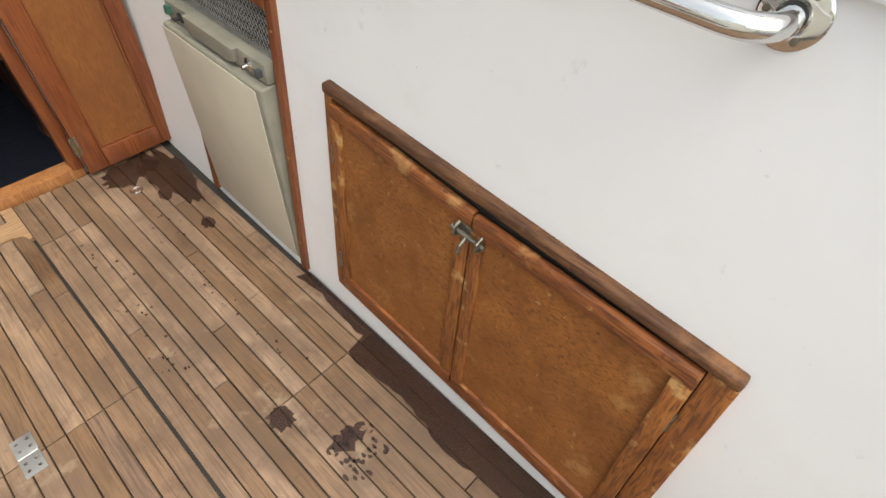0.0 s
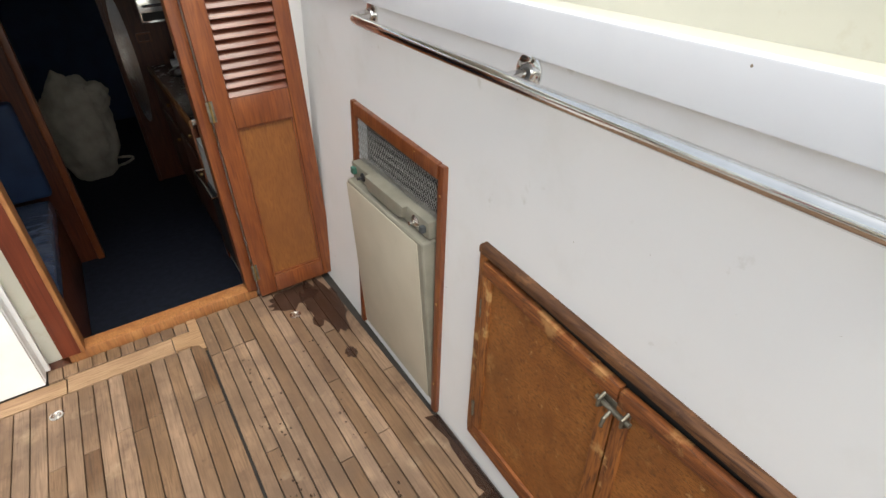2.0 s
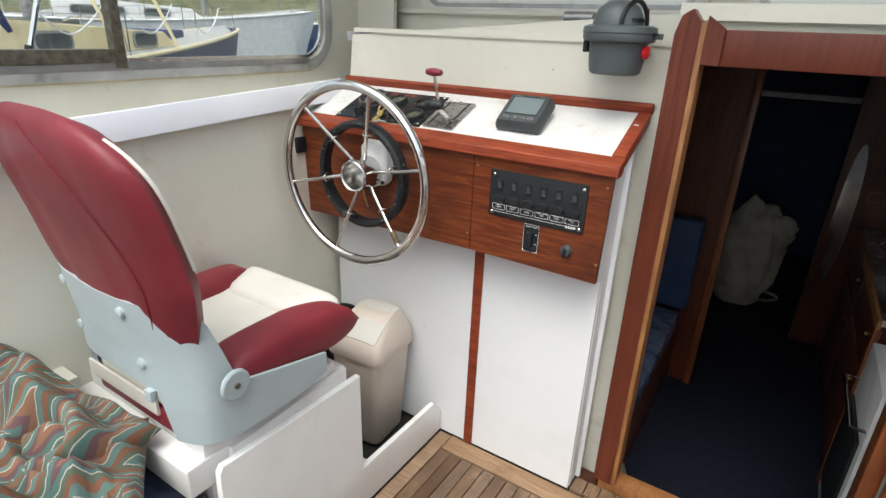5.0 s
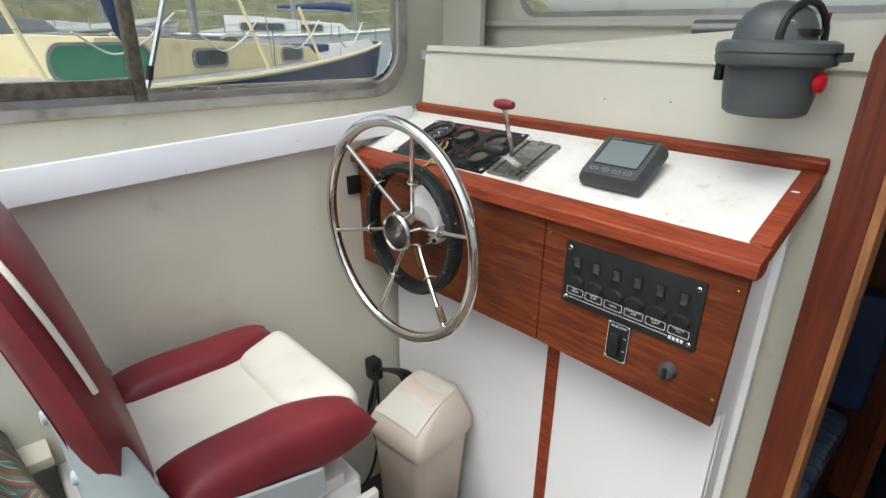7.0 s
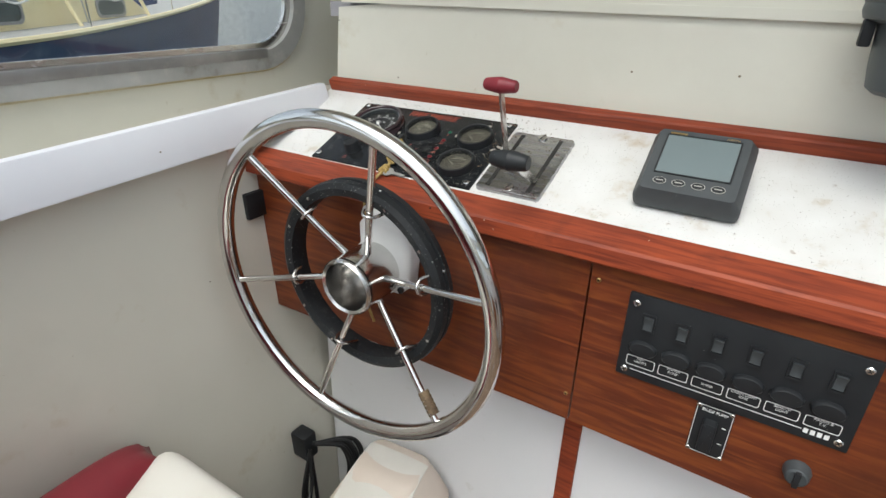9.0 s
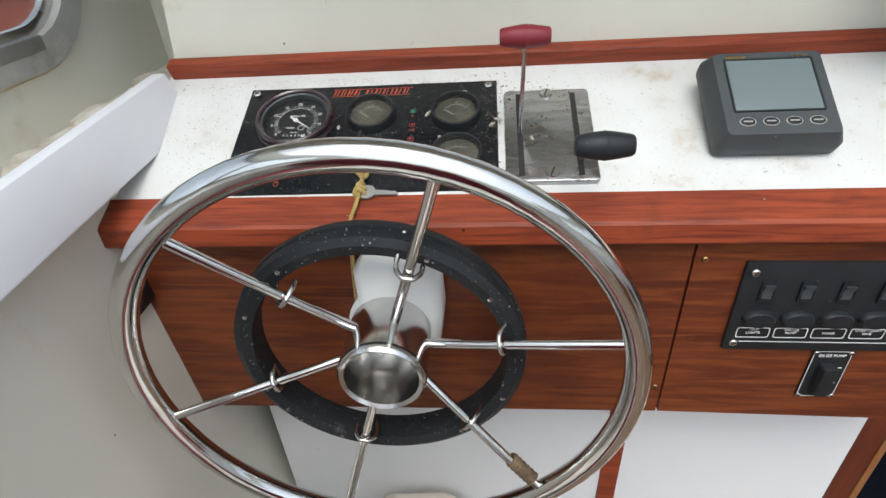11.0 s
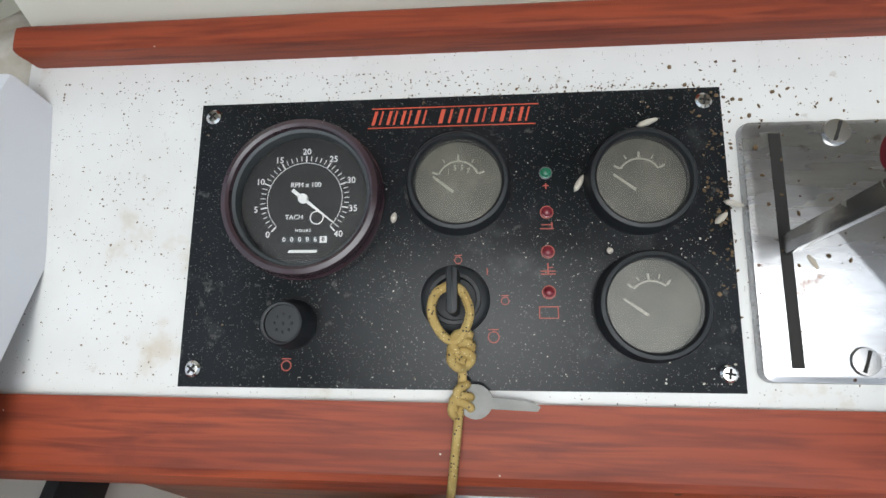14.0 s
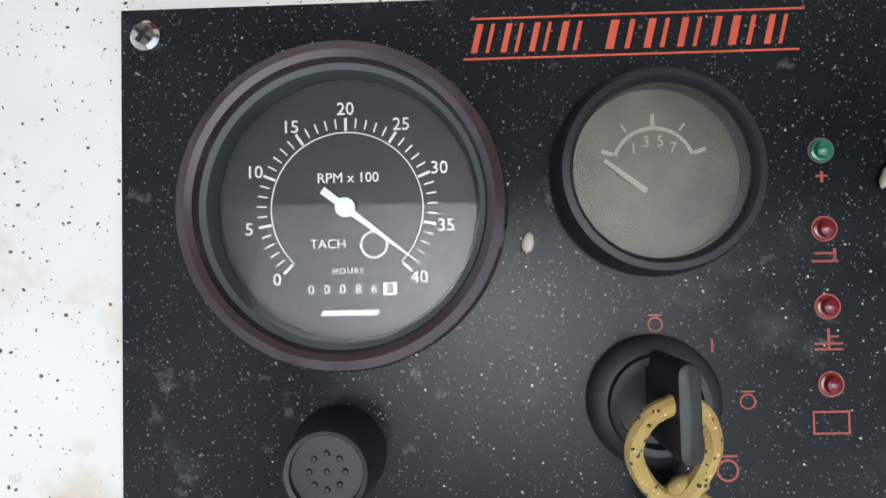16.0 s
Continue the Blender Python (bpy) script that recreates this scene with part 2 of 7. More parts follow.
M_GREYDARK = surf("grey_moulding", (0.055, 0.062, 0.066), (0.042, 0.048, 0.052), 12, rough=(0.45, 0.6), bump=0.06, specks=[(120, 0.1, 0.1, (0.3, 0.3, 0.28))])
M_COMPASS = surf("compass_grey", (0.082, 0.095, 0.098), (0.066, 0.077, 0.08), 12, rough=(0.4, 0.55), bump=0.04)
M_DIAL = surf("dial_black", (0.012, 0.012, 0.013), (0.016, 0.016, 0.017), 8, rough=(0.4, 0.5))
# the clouded glass's grey haze is put into the dial colour
M_DIALGREY = surf("dial_with_glass_haze", (0.085, 0.082, 0.075), (0.065, 0.063, 0.058), 10, rough=(0.5, 0.6), blotch=[(45, 0.42, 0.8, (0.26, 0.25, 0.225), 0.6), (160, 0.6, 0.75, (0.22, 0.20, 0.16), 0.35)])
M_MARK = surf("dial_white_print", (0.85, 0.85, 0.83), rough=(0.5, 0.6))
M_REDDIM = surf("faded_red_print", (0.34, 0.06, 0.035), (0.24, 0.04, 0.025), 30, rough=(0.5, 0.6))
M_MARKDIM = surf("faded_print", (0.42, 0.41, 0.38), rough=(0.5, 0.6))
M_RED = surf("red_print", (0.52, 0.075, 0.03), (0.40, 0.05, 0.022), 30, rough=(0.5, 0.6))
M_REDBTN = surf("red_plastic", (0.62, 0.012, 0.02), rough=(0.25, 0.35))
M_GREENLED = surf("green_led", (0.02, 0.13, 0.07), rough=(0.15, 0.25))
M_REDLED = surf("red_led", (0.14, 0.012, 0.02), rough=(0.15, 0.25))
M_BURG = surf("burgundy_vinyl", (0.215, 0.026, 0.036), (0.165, 0.019, 0.028), 6, rough=(0.38, 0.5), spec=0.35, bump=0.12, specks=[(16, 0.06, 0.1, (0.45, 0.2, 0.2))])
M_VINYL = surf("white_vinyl", (0.74, 0.715, 0.655), (0.67, 0.645, 0.58), 6, rough=(0.38, 0.5), bump=0.1, blotch=[(12, 0.6, 0.78, (0.5, 0.44, 0.35), 0.25)])
M_SHELL = surf("pale_grey_shell", (0.46, 0.53, 0.55), (0.41, 0.475, 0.495), 7, rough=(0.35, 0.5), bump=0.05, specks=[(30, 0.05, 0.08, (0.3, 0.3, 0.28))])
M_SEATWHITE = surf("seat_box_white", (0.82, 0.815, 0.80), (0.75, 0.745, 0.725), 4, rough=(0.3, 0.5), bump=0.2, blotch=[(5, 0.58, 0.75, (0.62, 0.6, 0.55), 0.5), (26, 0.70, 0.75, (0.42, 0.36, 0.28), 0.6)], specks=[(22, 0.05, 0.12, (0.25, 0.2, 0.15))])
M_BIN = surf("bin_beige", (0.60, 0.52, 0.45), (0.54, 0.465, 0.40), 6, rough=(0.4, 0.55), bump=0.04)
M_BINFLAP = surf("bin_flap", (0.60, 0.575, 0.53), (0.54, 0.52, 0.475), 10, rough=(0.4, 0.55), specks=[(30, 0.05, 0.15, (0.2, 0.2, 0.18))])
M_FRIDGE = surf("fridge_beige", (0.52, 0.475, 0.385), (0.47, 0.43, 0.345), 5, rough=(0.42, 0.58), bump=0.03, blotch=[(10, 0.62, 0.8, (0.4, 0.36, 0.28), 0.3)])
M_FRIDGEGREY = surf("fridge_strip_grey", (0.26, 0.245, 0.2), (0.2, 0.19, 0.155), 14, rough=(0.45, 0.6), bump=0.05)
M_NAVY = surf("navy_upholstery", (0.012, 0.032, 0.085), (0.009, 0.024, 0.065), 8, rough=(0.55, 0.7), bump=0.1)
M_WRAP = surf("plastic_wrapped_navy", (0.03, 0.045, 0.095), (0.1, 0.12, 0.17), 11, (1, 3, 1), (0.12, 0.28), 0.5, coat=0.6)
M_SEAL = surf("yellowed_sealant", (0.62, 0.55, 0.38), (0.5, 0.42, 0.24), 9, rough=(0.5, 0.7), bump=0.3, blotch=[(10, 0.6, 0.7, (0.28, 0.2, 0.08), 0.6)])
M_CARPET = surf("navy_carpet", (0.007, 0.010, 0.021), (0.005, 0.007, 0.014), 30, rough=(0.8, 0.95), bump=0.4, spec=0.25)
M_CANVAS = surf("beige_canvas", (0.46, 0.41, 0.32), (0.33, 0.29, 0.22), 9, rough=(0.75, 0.9), bump=0.3)
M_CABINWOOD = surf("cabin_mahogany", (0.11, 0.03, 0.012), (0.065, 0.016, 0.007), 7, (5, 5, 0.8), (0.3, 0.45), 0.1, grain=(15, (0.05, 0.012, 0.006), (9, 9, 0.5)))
M_HEADLINER = surf("grey_headliner", (0.42, 0.41, 0.43), rough=(0.6, 0.8))
M_ROPE = surf("mooring_rope", (0.40, 0.29, 0.10), (0.30, 0.2, 0.06), 90, rough=(0.8, 0.9), bump=0.6, specks=[(520, 0.42, 0.6, (0.025, 0.02, 0.015)), (900, 0.4, 0.4, (0.62, 0.5, 0.25))])
M_WHIP = surf("tarred_cord", (0.16, 0.11, 0.06), (0.07, 0.045, 0.025), 80, rough=(0.7, 0.85), bump=0.6, specks=[(400, 0.4, 0.5, (0.02, 0.016, 0.012))])
M_DIRT = surf("brown_dirt", (0.17, 0.11, 0.055), (0.07, 0.044, 0.022), 90, rough=(0.8, 0.95), bump=0.6, vary=0.4)
M_CABLE = surf("black_cable", (0.014, 0.014, 0.015), rough=(0.4, 0.55))
M_BRASS = surf("brass", (0.5, 0.36, 0.15), (0.36, 0.24, 0.09), 30, rough=(0.25, 0.45), metal=1.0)
M_TARN = surf("tarnished_metal", (0.22, 0.2, 0.16), (0.12, 0.11, 0.085), 60, rough=(0.4, 0.6), metal=0.8, bump=0.2)
M_SCREEN = surf("lcd_screen", (0.155, 0.19, 0.195), (0.17, 0.205, 0.21), 6, rough=(0.12, 0.18))
M_PLATE = surf("lever_plate_chrome", (0.46, 0.46, 0.47), (0.34, 0.34, 0.35), 22, (1, 5, 5), (0.2, 0.34), metal=1.0,
               blotch=[(60, 0.64, 0.72, (0.14, 0.08, 0.05), 0.8)], specks=[(150, 0.16, 0.12, (0.1, 0.06, 0.04))])
M_DEBRIS = surf("dusty_debris", (0.55, 0.52, 0.46), (0.38, 0.33, 0.26), 45, rough=(0.8, 0.95), bump=0.6)
M_HELMW = surf("helm_white_casting", (0.72, 0.72, 0.71), (0.64, 0.64, 0.63), 16, rough=(0.35, 0.5), bump=0.08, specks=[(60, 0.09, 0.2, (0.15, 0.15, 0.14))])
M_WATER = surf("harbour_water", (0.05, 0.075, 0.08), (0.035, 0.055, 0.06), 0.7, rough=(0.05, 0.12), bump=0.9)
M_YCREAM = surf("yacht_cream", (0.83, 0.73, 0.45), (0.76, 0.65, 0.38), 1.2, rough=(0.35, 0.5), blotch=[(3.5, 0.6, 0.76, (0.5, 0.26, 0.09), 0.5)])
M_YBLUE = surf("yacht_blue_hull", (0.03, 0.06, 0.12), (0.045, 0.08, 0.15), 1.5, rough=(0.45, 0.6), blotch=[(2.5, 0.55, 0.8, (0.2, 0.26, 0.32), 0.4)])
M_YDECK = surf("yacht_grey_deck", (0.36, 0.36, 0.345), rough=(0.6, 0.8))
M_YWHITE = surf("yacht_white", (0.78, 0.78, 0.76), rough=(0.3, 0.45))
M_YGLASS = surf("yacht_window", (0.07, 0.085, 0.085), (0.12, 0.14, 0.135), 3, rough=(0.08, 0.15))
M_YGREEN = surf("yacht_green_curtain", (0.06, 0.3, 0.17), rough=(0.4, 0.5))
M_YORANGE = surf("orange_cover", (0.75, 0.13, 0.04), rough=(0.5, 0.6))
M_BLUECOVER = surf("blue_sail_cover", (0.03, 0.05, 0.14), (0.02, 0.035, 0.1), 3, rough=(0.7, 0.8), bump=0.3)
M_HILL = surf("wooded_hill", (0.17, 0.165, 0.085), (0.08, 0.095, 0.045), 0.4, rough=(0.9, 1.0), bump=0.5)


def glass(name, tint=(1, 1, 1), rough=0.0):
    m = bpy.data.materials.new(name)
    m.use_nodes = True
    b = m.node_tree.nodes["Principled BSDF"]
    b.inputs["Base Color"].default_value = (*tint, 1)
    b.inputs["Transmission Weight"].default_value, b.inputs["Roughness"].default_value = 1.0, rough
    b.inputs["IOR"].default_value = 1.45
    return m


M_GLASS = glass("window_glass", (0.97, 0.98, 0.97))


def thin_glass(name, tint, rough, shine):
    m = bpy.data.materials.new(name)
    m.use_nodes = True
    n, l = m.node_tree.nodes, m.node_tree.links
    n.remove(n["Principled BSDF"])
    clear, gloss, mix = n.new("ShaderNodeBsdfTransparent"), n.new("ShaderNodeBsdfGlossy"), n.new("ShaderNodeMixShader")
    clear.inputs["Color"].default_value = (*tint, 1)
    gloss.inputs["Roughness"].default_value = rough
    mix.inputs[0].default_value = shine
    l.new(clear.outputs[0], mix.inputs[1])
    l.new(gloss.outputs[0], mix.inputs[2])
    l.new(mix.outputs[0], n["Material Output"].inputs["Surface"])
    return m


M_GAUGEGLASS = thin_glass("gauge_glass", (0.97, 0.97, 0.97), 0.02, 0.012)
M_CLOUDGLASS = thin_glass("clouded_gauge_glass", (0.88, 0.87, 0.83), 0.4, 0.03)


def zigzag_fabric():
    """Woven zigzag bands in teal, rust, plum and cream."""
    m = bpy.data.materials.new("zigzag_fabric")
    m.use_nodes = True
    n, l = m.node_tree.nodes, m.node_tree.links
    co, sep = n.new("ShaderNodeTexCoord"), n.new("ShaderNodeSeparateXYZ")
    warp = n.new("ShaderNodeTexNoise")
    warp.inputs["Scale"].default_value = 5
    l.new(co.outputs["Generated"], warp.inputs["Vector"])
    add = n.new("ShaderNodeVectorMath")
    add.operation = "MULTIPLY_ADD"
    l.new(warp.outputs["Color"], add.inputs[0])
    add.inputs[1].default_value = (0.02, 0.02, 0.02)
    l.new(co.outputs["Generated"], add.inputs[2])
    l.new(add.outputs[0], sep.inputs[0])

    def math(op, a, b=0.0, c=0.0):
        x = n.new("ShaderNodeMath")
        x.operation = op
        for s, v in zip(x.inputs, (a, b, c)):
            if isinstance(v, bpy.types.NodeSocket):
                l.new(v, s)
            else:
                s.default_value = v
        return x.outputs[0]

    fold = math("PINGPONG", math("MULTIPLY", sep.outputs["X"], 6.0), 0.5)
    band = math("FRACT", math("MULTIPLY_ADD", fold, 2.2, math("MULTIPLY", sep.outputs["Y"], 4.0)))
    r = n.new("ShaderNodeValToRGB")
    stops = [(0.0, (0.22, 0.085, 0.045)), (0.17, (0.07, 0.13, 0.09)), (0.31, (0.58, 0.53, 0.46)), (0.345, (0.06, 0.18, 0.17)),
             (0.49, (0.13, 0.06, 0.075)), (0.62, (0.25, 0.115, 0.062)), (0.78, (0.58, 0.53, 0.46)), (0.81, (0.10, 0.21, 0.19))]
    r.color_ramp.interpolation = "CONSTANT"
    while len(r.color_ramp.elements) < len(stops):
        r.color_ramp.elements.new(0.5)
    for e, (p, c) in zip(r.color_ramp.elements, stops):
        e.position, e.color = p, (*c, 1)
    l.new(band, r.inputs["Fac"])
    fuzz = n.new("ShaderNodeTexNoise")
    fuzz.inputs["Scale"].default_value = 60
    l.new(co.outputs["Generated"], fuzz.inputs["Vector"])
    mx = n.new("ShaderNodeMix")
    mx.data_type, mx.blend_type = "RGBA", "MIX"
    mx.inputs[0].default_value = 0.0
    l.new(math("MULTIPLY", fuzz.outputs["Fac"], 0.5), mx.inputs[0])
    l.new(r.outputs["Color"], mx.inputs[6])
    mx.inputs[7].default_value = (0.17, 0.12, 0.09, 1)
    b = n["Principled BSDF"]
    l.new(mx.outputs[2], b.inputs["Base Color"])
    b.inputs["Roughness"].default_value = 0.9
    bp = n.new("ShaderNodeBump")
    bp.inputs["Strength"].default_value, bp.inputs["Distance"].default_value = 0.5, 0.003
    l.new(fuzz.outputs["Fac"], bp.inputs["Height"])
    l.new(bp.outputs["Normal"], b.inputs["Normal"])
    return m


M_ZIGZAG = zigzag_fabric()


# ---- mesh helpers ----
def thing(name, at=(0, 0, 0), label="", category="", group="", kind=""):
    ob = new(name)
    ob.location = at
    ob.empty_display_size = 0.05
    return tagged(ob, label, category, group, kind)


def finish(bm, name, material, smooth):
    me = bpy.data.meshes.new(name)
    bmesh.ops.recalc_face_normals(bm, faces=bm.faces)
    bm.to_mesh(me)
    bm.free()
    me.materials.append(material)
    if smooth:
        for p in me.polygons:
            p.use_smooth = True
        me.set_sharp_from_angle(angle=radians(smooth))
    return me


def adopt(ob, parent):
    ob.parent = parent
    if parent.type == "EMPTY":
        ob.matrix_parent_inverse = Matrix.Translation(-parent.location)
    return ob


def part(name, bm, material, parent=None, label="", fn=None, m=None, smooth=35, kind="", category=""):
    """Links a bmesh as one mesh object, in world coordinates, under a thing or a part. fn maps each vertex; m is applied after it."""
    for v in bm.verts:
        if fn:
            v.co = Vector(fn(*v.co))
        if m:
            v.co = m @ v.co
    ob = new(name, finish(bm, name, material, smooth))
    tagged(ob, label, category, "", kind)
    return adopt(ob, parent) if parent else ob


def box(x0, x1, y0, y1, z0, z1, bevel=0.0, bm=None, seg=2):
    out = bm or bmesh.new()
    one = bmesh.new()
    bmesh.ops.create_cube(one, size=1, matrix=Matrix.LocRotScale(((x0 + x1) / 2, (y0 + y1) / 2, (z0 + z1) / 2), None, (abs(x1 - x0), abs(y1 - y0), abs(z1 - z0))))
    if bevel:
        bmesh.ops.bevel(one, geom=one.edges[:], offset=bevel, segments=seg, profile=0.6, affect="EDGES", clamp_overlap=True)
    merge(out, one)
    return out


def merge(out, one, m=None):
    me = bpy.data.meshes.new("tmp")
    if m:
        one.transform(m)
    one.to_mesh(me)
    one.free()
    out.from_mesh(me)
    bpy.data.meshes.remove(me)
    return out


def lathe(profile, segs=40, m=None, bm=None):
    """Turns (radius, height) pairs about z."""
    out = bm or bmesh.new()
    one = bmesh.new()
    rings = []
    for r, z in profile:
        if r < 1e-6:
            rings.append([one.verts.new((0, 0, z))])
        else:
            rings.append([one.verts.new((r * math.cos(a * math.tau / segs), r * math.sin(a * math.tau / segs), z)) for a in range(segs)])
    for a, b in zip(rings, rings[1:]):
        for i in range(segs):
            j = (i + 1) % segs
            if len(a) == 1 and len(b) > 1:
                one.faces.new((a[0], b[i], b[j]))
            elif len(b) == 1 and len(a) > 1:
                one.faces.new((a[i], a[j], b[0]))
            elif len(a) > 1:
                one.faces.new((a[i], a[j], b[j], b[i]))
    return merge(out, one, m)


def tube(points, radius, segs=10, closed=False, bm=None, caps=True, radii=None):
    """A round tube along points."""
    out = bm or bmesh.new()
    one = bmesh.new()
    pts = [Vector(p) for p in points]
    n = len(pts)
    rings, up = [], None
    for i, p in enumerate(pts):
        a = pts[i - 1] if (closed or i) else p
        b = pts[(i + 1) % n] if (closed or i < n - 1) else p
        d = (b - a).normalized()
        if up is None:
            up = Vector((0, 0, 1)) if abs(d.z) < 0.9 else Vector((1, 0, 0))
        side = d.cross(up).normalized()
        up = side.cross(d).normalized()
        r = radii[i] if radii else radius
        rings.append([one.verts.new(p + r * (math.cos(k * math.tau / segs) * side + math.sin(k * math.tau / segs) * up)) for k in range(segs)])
    for i in range(n if closed else n - 1):
        a, b = rings[i], rings[(i + 1) % n]
        for k in range(segs):
            one.faces.new((a[k], a[(k + 1) % segs], b[(k + 1) % segs], b[k]))
    if caps and not closed:
        one.faces.new(rings[0])
        one.faces.new(rings[-1])
    return merge(out, one)


def smooth_path(points, n=8):
    """Catmull-Rom through points."""
    p = [Vector(q) for q in points]
    p = [2 * p[0] - p[1]] + p + [2 * p[-1] - p[-2]]
    out = []
    for i in range(1, len(p) - 2):
        for k in range(n):
            t = k / n
            out.append(0.5 * (2 * p[i] + (p[i + 1] - p[i - 1]) * t + (2 * p[i - 1] - 5 * p[i] + 4 * p[i + 1] - p[i + 2]) * t * t + (3 * p[i] - p[i - 1] - 3 * p[i + 1] + p[i + 2]) * t ** 3))
    return out + [p[-2]]


def prism(outline, depth, bm=None, m=None, bevel=0.0):
    """A closed outline in x, y extruded from z = 0 to depth."""
    out = bm or bmesh.new()
    one = bmesh.new()
    f = one.faces.new([one.verts.new((x, y, 0)) for x, y in outline])
    top = bmesh.ops.extrude_face_region(one, geom=[f])
    for v in top["geom"]:
        if isinstance(v, bmesh.types.BMVert):
            v.co.z = depth
    if bevel:
        bmesh.ops.bevel(one, geom=[e for e in one.edges if all(abs(v.co.z - depth) < 1e-6 for v in e.verts)], offset=bevel, segments=2, affect="EDGES", profile=0.6)
    return merge(out, one, m)


def rounded(w, h, r, n=6, cx=0.0, cy=0.0):
    """A rounded rectangle's outline."""
    pts = []
    for sx, sy, a0 in ((1, 1, 0), (-1, 1, 90), (-1, -1, 180), (1, -1, 270)):
        for k in range(n + 1):
            a = radians(a0 + 90 * k / n)
            pts.append((cx + sx * (w / 2 - r) + r * math.cos(a), cy + sy * (h / 2 - r) + r * math.sin(a)))
    return pts


def ring_prism(outer, inner, depth, m=None, bm=None):
    """The band between two outlines of equal count, extruded."""
    out = bm or bmesh.new()
    one = bmesh.new()
    v = [[one.verts.new((x, y, z)) for x, y in o] for z in (0, depth) for o in (outer, inner)]
    n = len(outer)
    for i in range(n):
        j = (i + 1) % n
        one.faces.new((v[0][i], v[0][j], v[1][j], v[1][i]))
        one.faces.new((v[2][i], v[2][j], v[3][j], v[3][i]))
        one.faces.new((v[0][i], v[0][j], v[2][j], v[2][i]))
        one.faces.new((v[1][i], v[1][j], v[3][j], v[3][i]))
    return merge(out, one, m)


def sheet(fn, nu, nv, thick=0.0):
    """A grid of fn(u, v), u and v from 0 to 1; a closed slab if thick."""
    bm = bmesh.new()
    g = [[bm.verts.new(fn(i / nu, j / nv)) for j in range(nv + 1)] for i in range(nu + 1)]
    for i in range(nu):
        for j in range(nv):
            bm.faces.new((g[i][j], g[i + 1][j], g[i + 1][j + 1], g[i][j + 1]))
    if thick:
        bmesh.ops.recalc_face_normals(bm, faces=bm.faces)
        bmesh.ops.solidify(bm, geom=bm.faces[:], thickness=thick)
    return bm


def pillow(w, d, h, n=22, power=3.0, wrinkle=0.0, seed=0):
    """A stuffed cushion, flat side down at z = 0."""
    bm = bmesh.new()
    for side in (1, -1):
        g = []
        for i in range(n + 1):
            row = []
            for j in range(n + 1):
                u, v = 2 * i / n - 1, 2 * j / n - 1
                e = max(0.0, (1 - abs(u) ** power)) ** 0.5 * max(0.0, (1 - abs(v) ** power)) ** 0.5
                k = noise.noise(Vector((u * 3 + seed, v * 3, side))) * wrinkle
                pinch = 1 - 0.06 * (1 - abs(v)) * abs(u) ** 4
                crease = abs(noise.noise(Vector((u * 2.2 + v * 1.3 + seed, v * 4.2 - u, 5 + seed)))) * wrinkle
                z = h / 2 + side * h / 2 * e * (1 + k - 0.9 * crease) + k * 0.35 * h * e
                row.append(bm.verts.new((u * w / 2 * pinch, v * d / 2 * (1 - 0.06 * (1 - abs(u)) * abs(v) ** 4), z)))
            g.append(row)
        for i in range(n):
            for j in range(n):
                bm.faces.new((g[i][j], g[i + 1][j], g[i + 1][j + 1], g[i][j + 1]))
    bmesh.ops.remove_doubles(bm, verts=bm.verts[:], dist=0.0006)
    return bm


def text_mesh(body, size, m, material, parent, name="lettering", depth=0.0003, spacing=1.0, align="CENTER", bold=0.0):
    cu = bpy.data.curves.new(name, "FONT")
    cu.body, cu.size, cu.extrude, cu.align_x, cu.align_y, cu.space_character, cu.resolution_u = body, size, depth, align, "CENTER", spacing, 3
    cu.offset = bold
    tmp = bpy.data.objects.new("tmp", cu)
    scene.collection.objects.link(tmp)
    me = bpy.data.meshes.new_from_object(tmp.evaluated_get(bpy.context.evaluated_depsgraph_get()))
    bpy.data.objects.remove(tmp)
    bpy.data.curves.remove(cu)
    me.name = name
    me.transform(m)
    me.materials.clear()
    me.materials.append(material)
    return adopt(new(name, me), parent)


def screw_mesh(r=0.0045):
    bm = lathe([(r, 0), (r, r * 0.35), (r * 0.75, r * 0.6), (0, r * 0.68)], 16)
    return bm


def screw(parent, m, r=0.0045, material=None):
    """A domed cross-head screw on the plane z = 0 of m."""
    s = part("screw", screw_mesh(r), material or M_STEEL, parent, m=m)
    bm = box(-r * 0.6, r * 0.6, -r * 0.13, r * 0.13, r * 0.5, r * 0.7)
    box(-r * 0.13, r * 0.13, -r * 0.6, r * 0.6, r * 0.5, r * 0.7, bm=bm)
    part("slot", bm, M_DARK, s, m=m)
    return s


def holed_wall(name, y0, y1, z0, z1, holes, depth, material, fn, label):
    """A wall in (y, z) with rectangular openings through it; fn maps (d, y, z) to the world."""
    ys = sorted({y0, y1, *[h[0] for h in holes], *[h[1] for h in holes]})
    zs = sorted({z0, z1, *[h[2] for h in holes], *[h[3] for h in holes]})
    bm = bmesh.new()
    for a, b in zip(ys, ys[1:]):
        for c, d in zip(zs, zs[1:]):
            if not any(h[0] <= a and b <= h[1] and h[2] <= c and d <= h[3] for h in holes):
                box(0, -depth, a, b, c, d, bm=bm)
    bmesh.ops.remove_doubles(bm, verts=bm.verts[:], dist=1e-5)
    return part(name, bm, material, fn=fn, label=label, kind="structure", smooth=0)


# ---- large structure ----
def starboard(d, y, z):
    """A point d inboard of the starboard lining, which leans outboard."""
    return (0.96 + 0.02 * y + 0.085 * z - d, y, z)


def port(d, y, z):
    return (-1.10 - 0.06 * z + d, y, z)


def cup(d, y, z):
    return starboard(d, y, z + 0.05 * (y - 1.03))


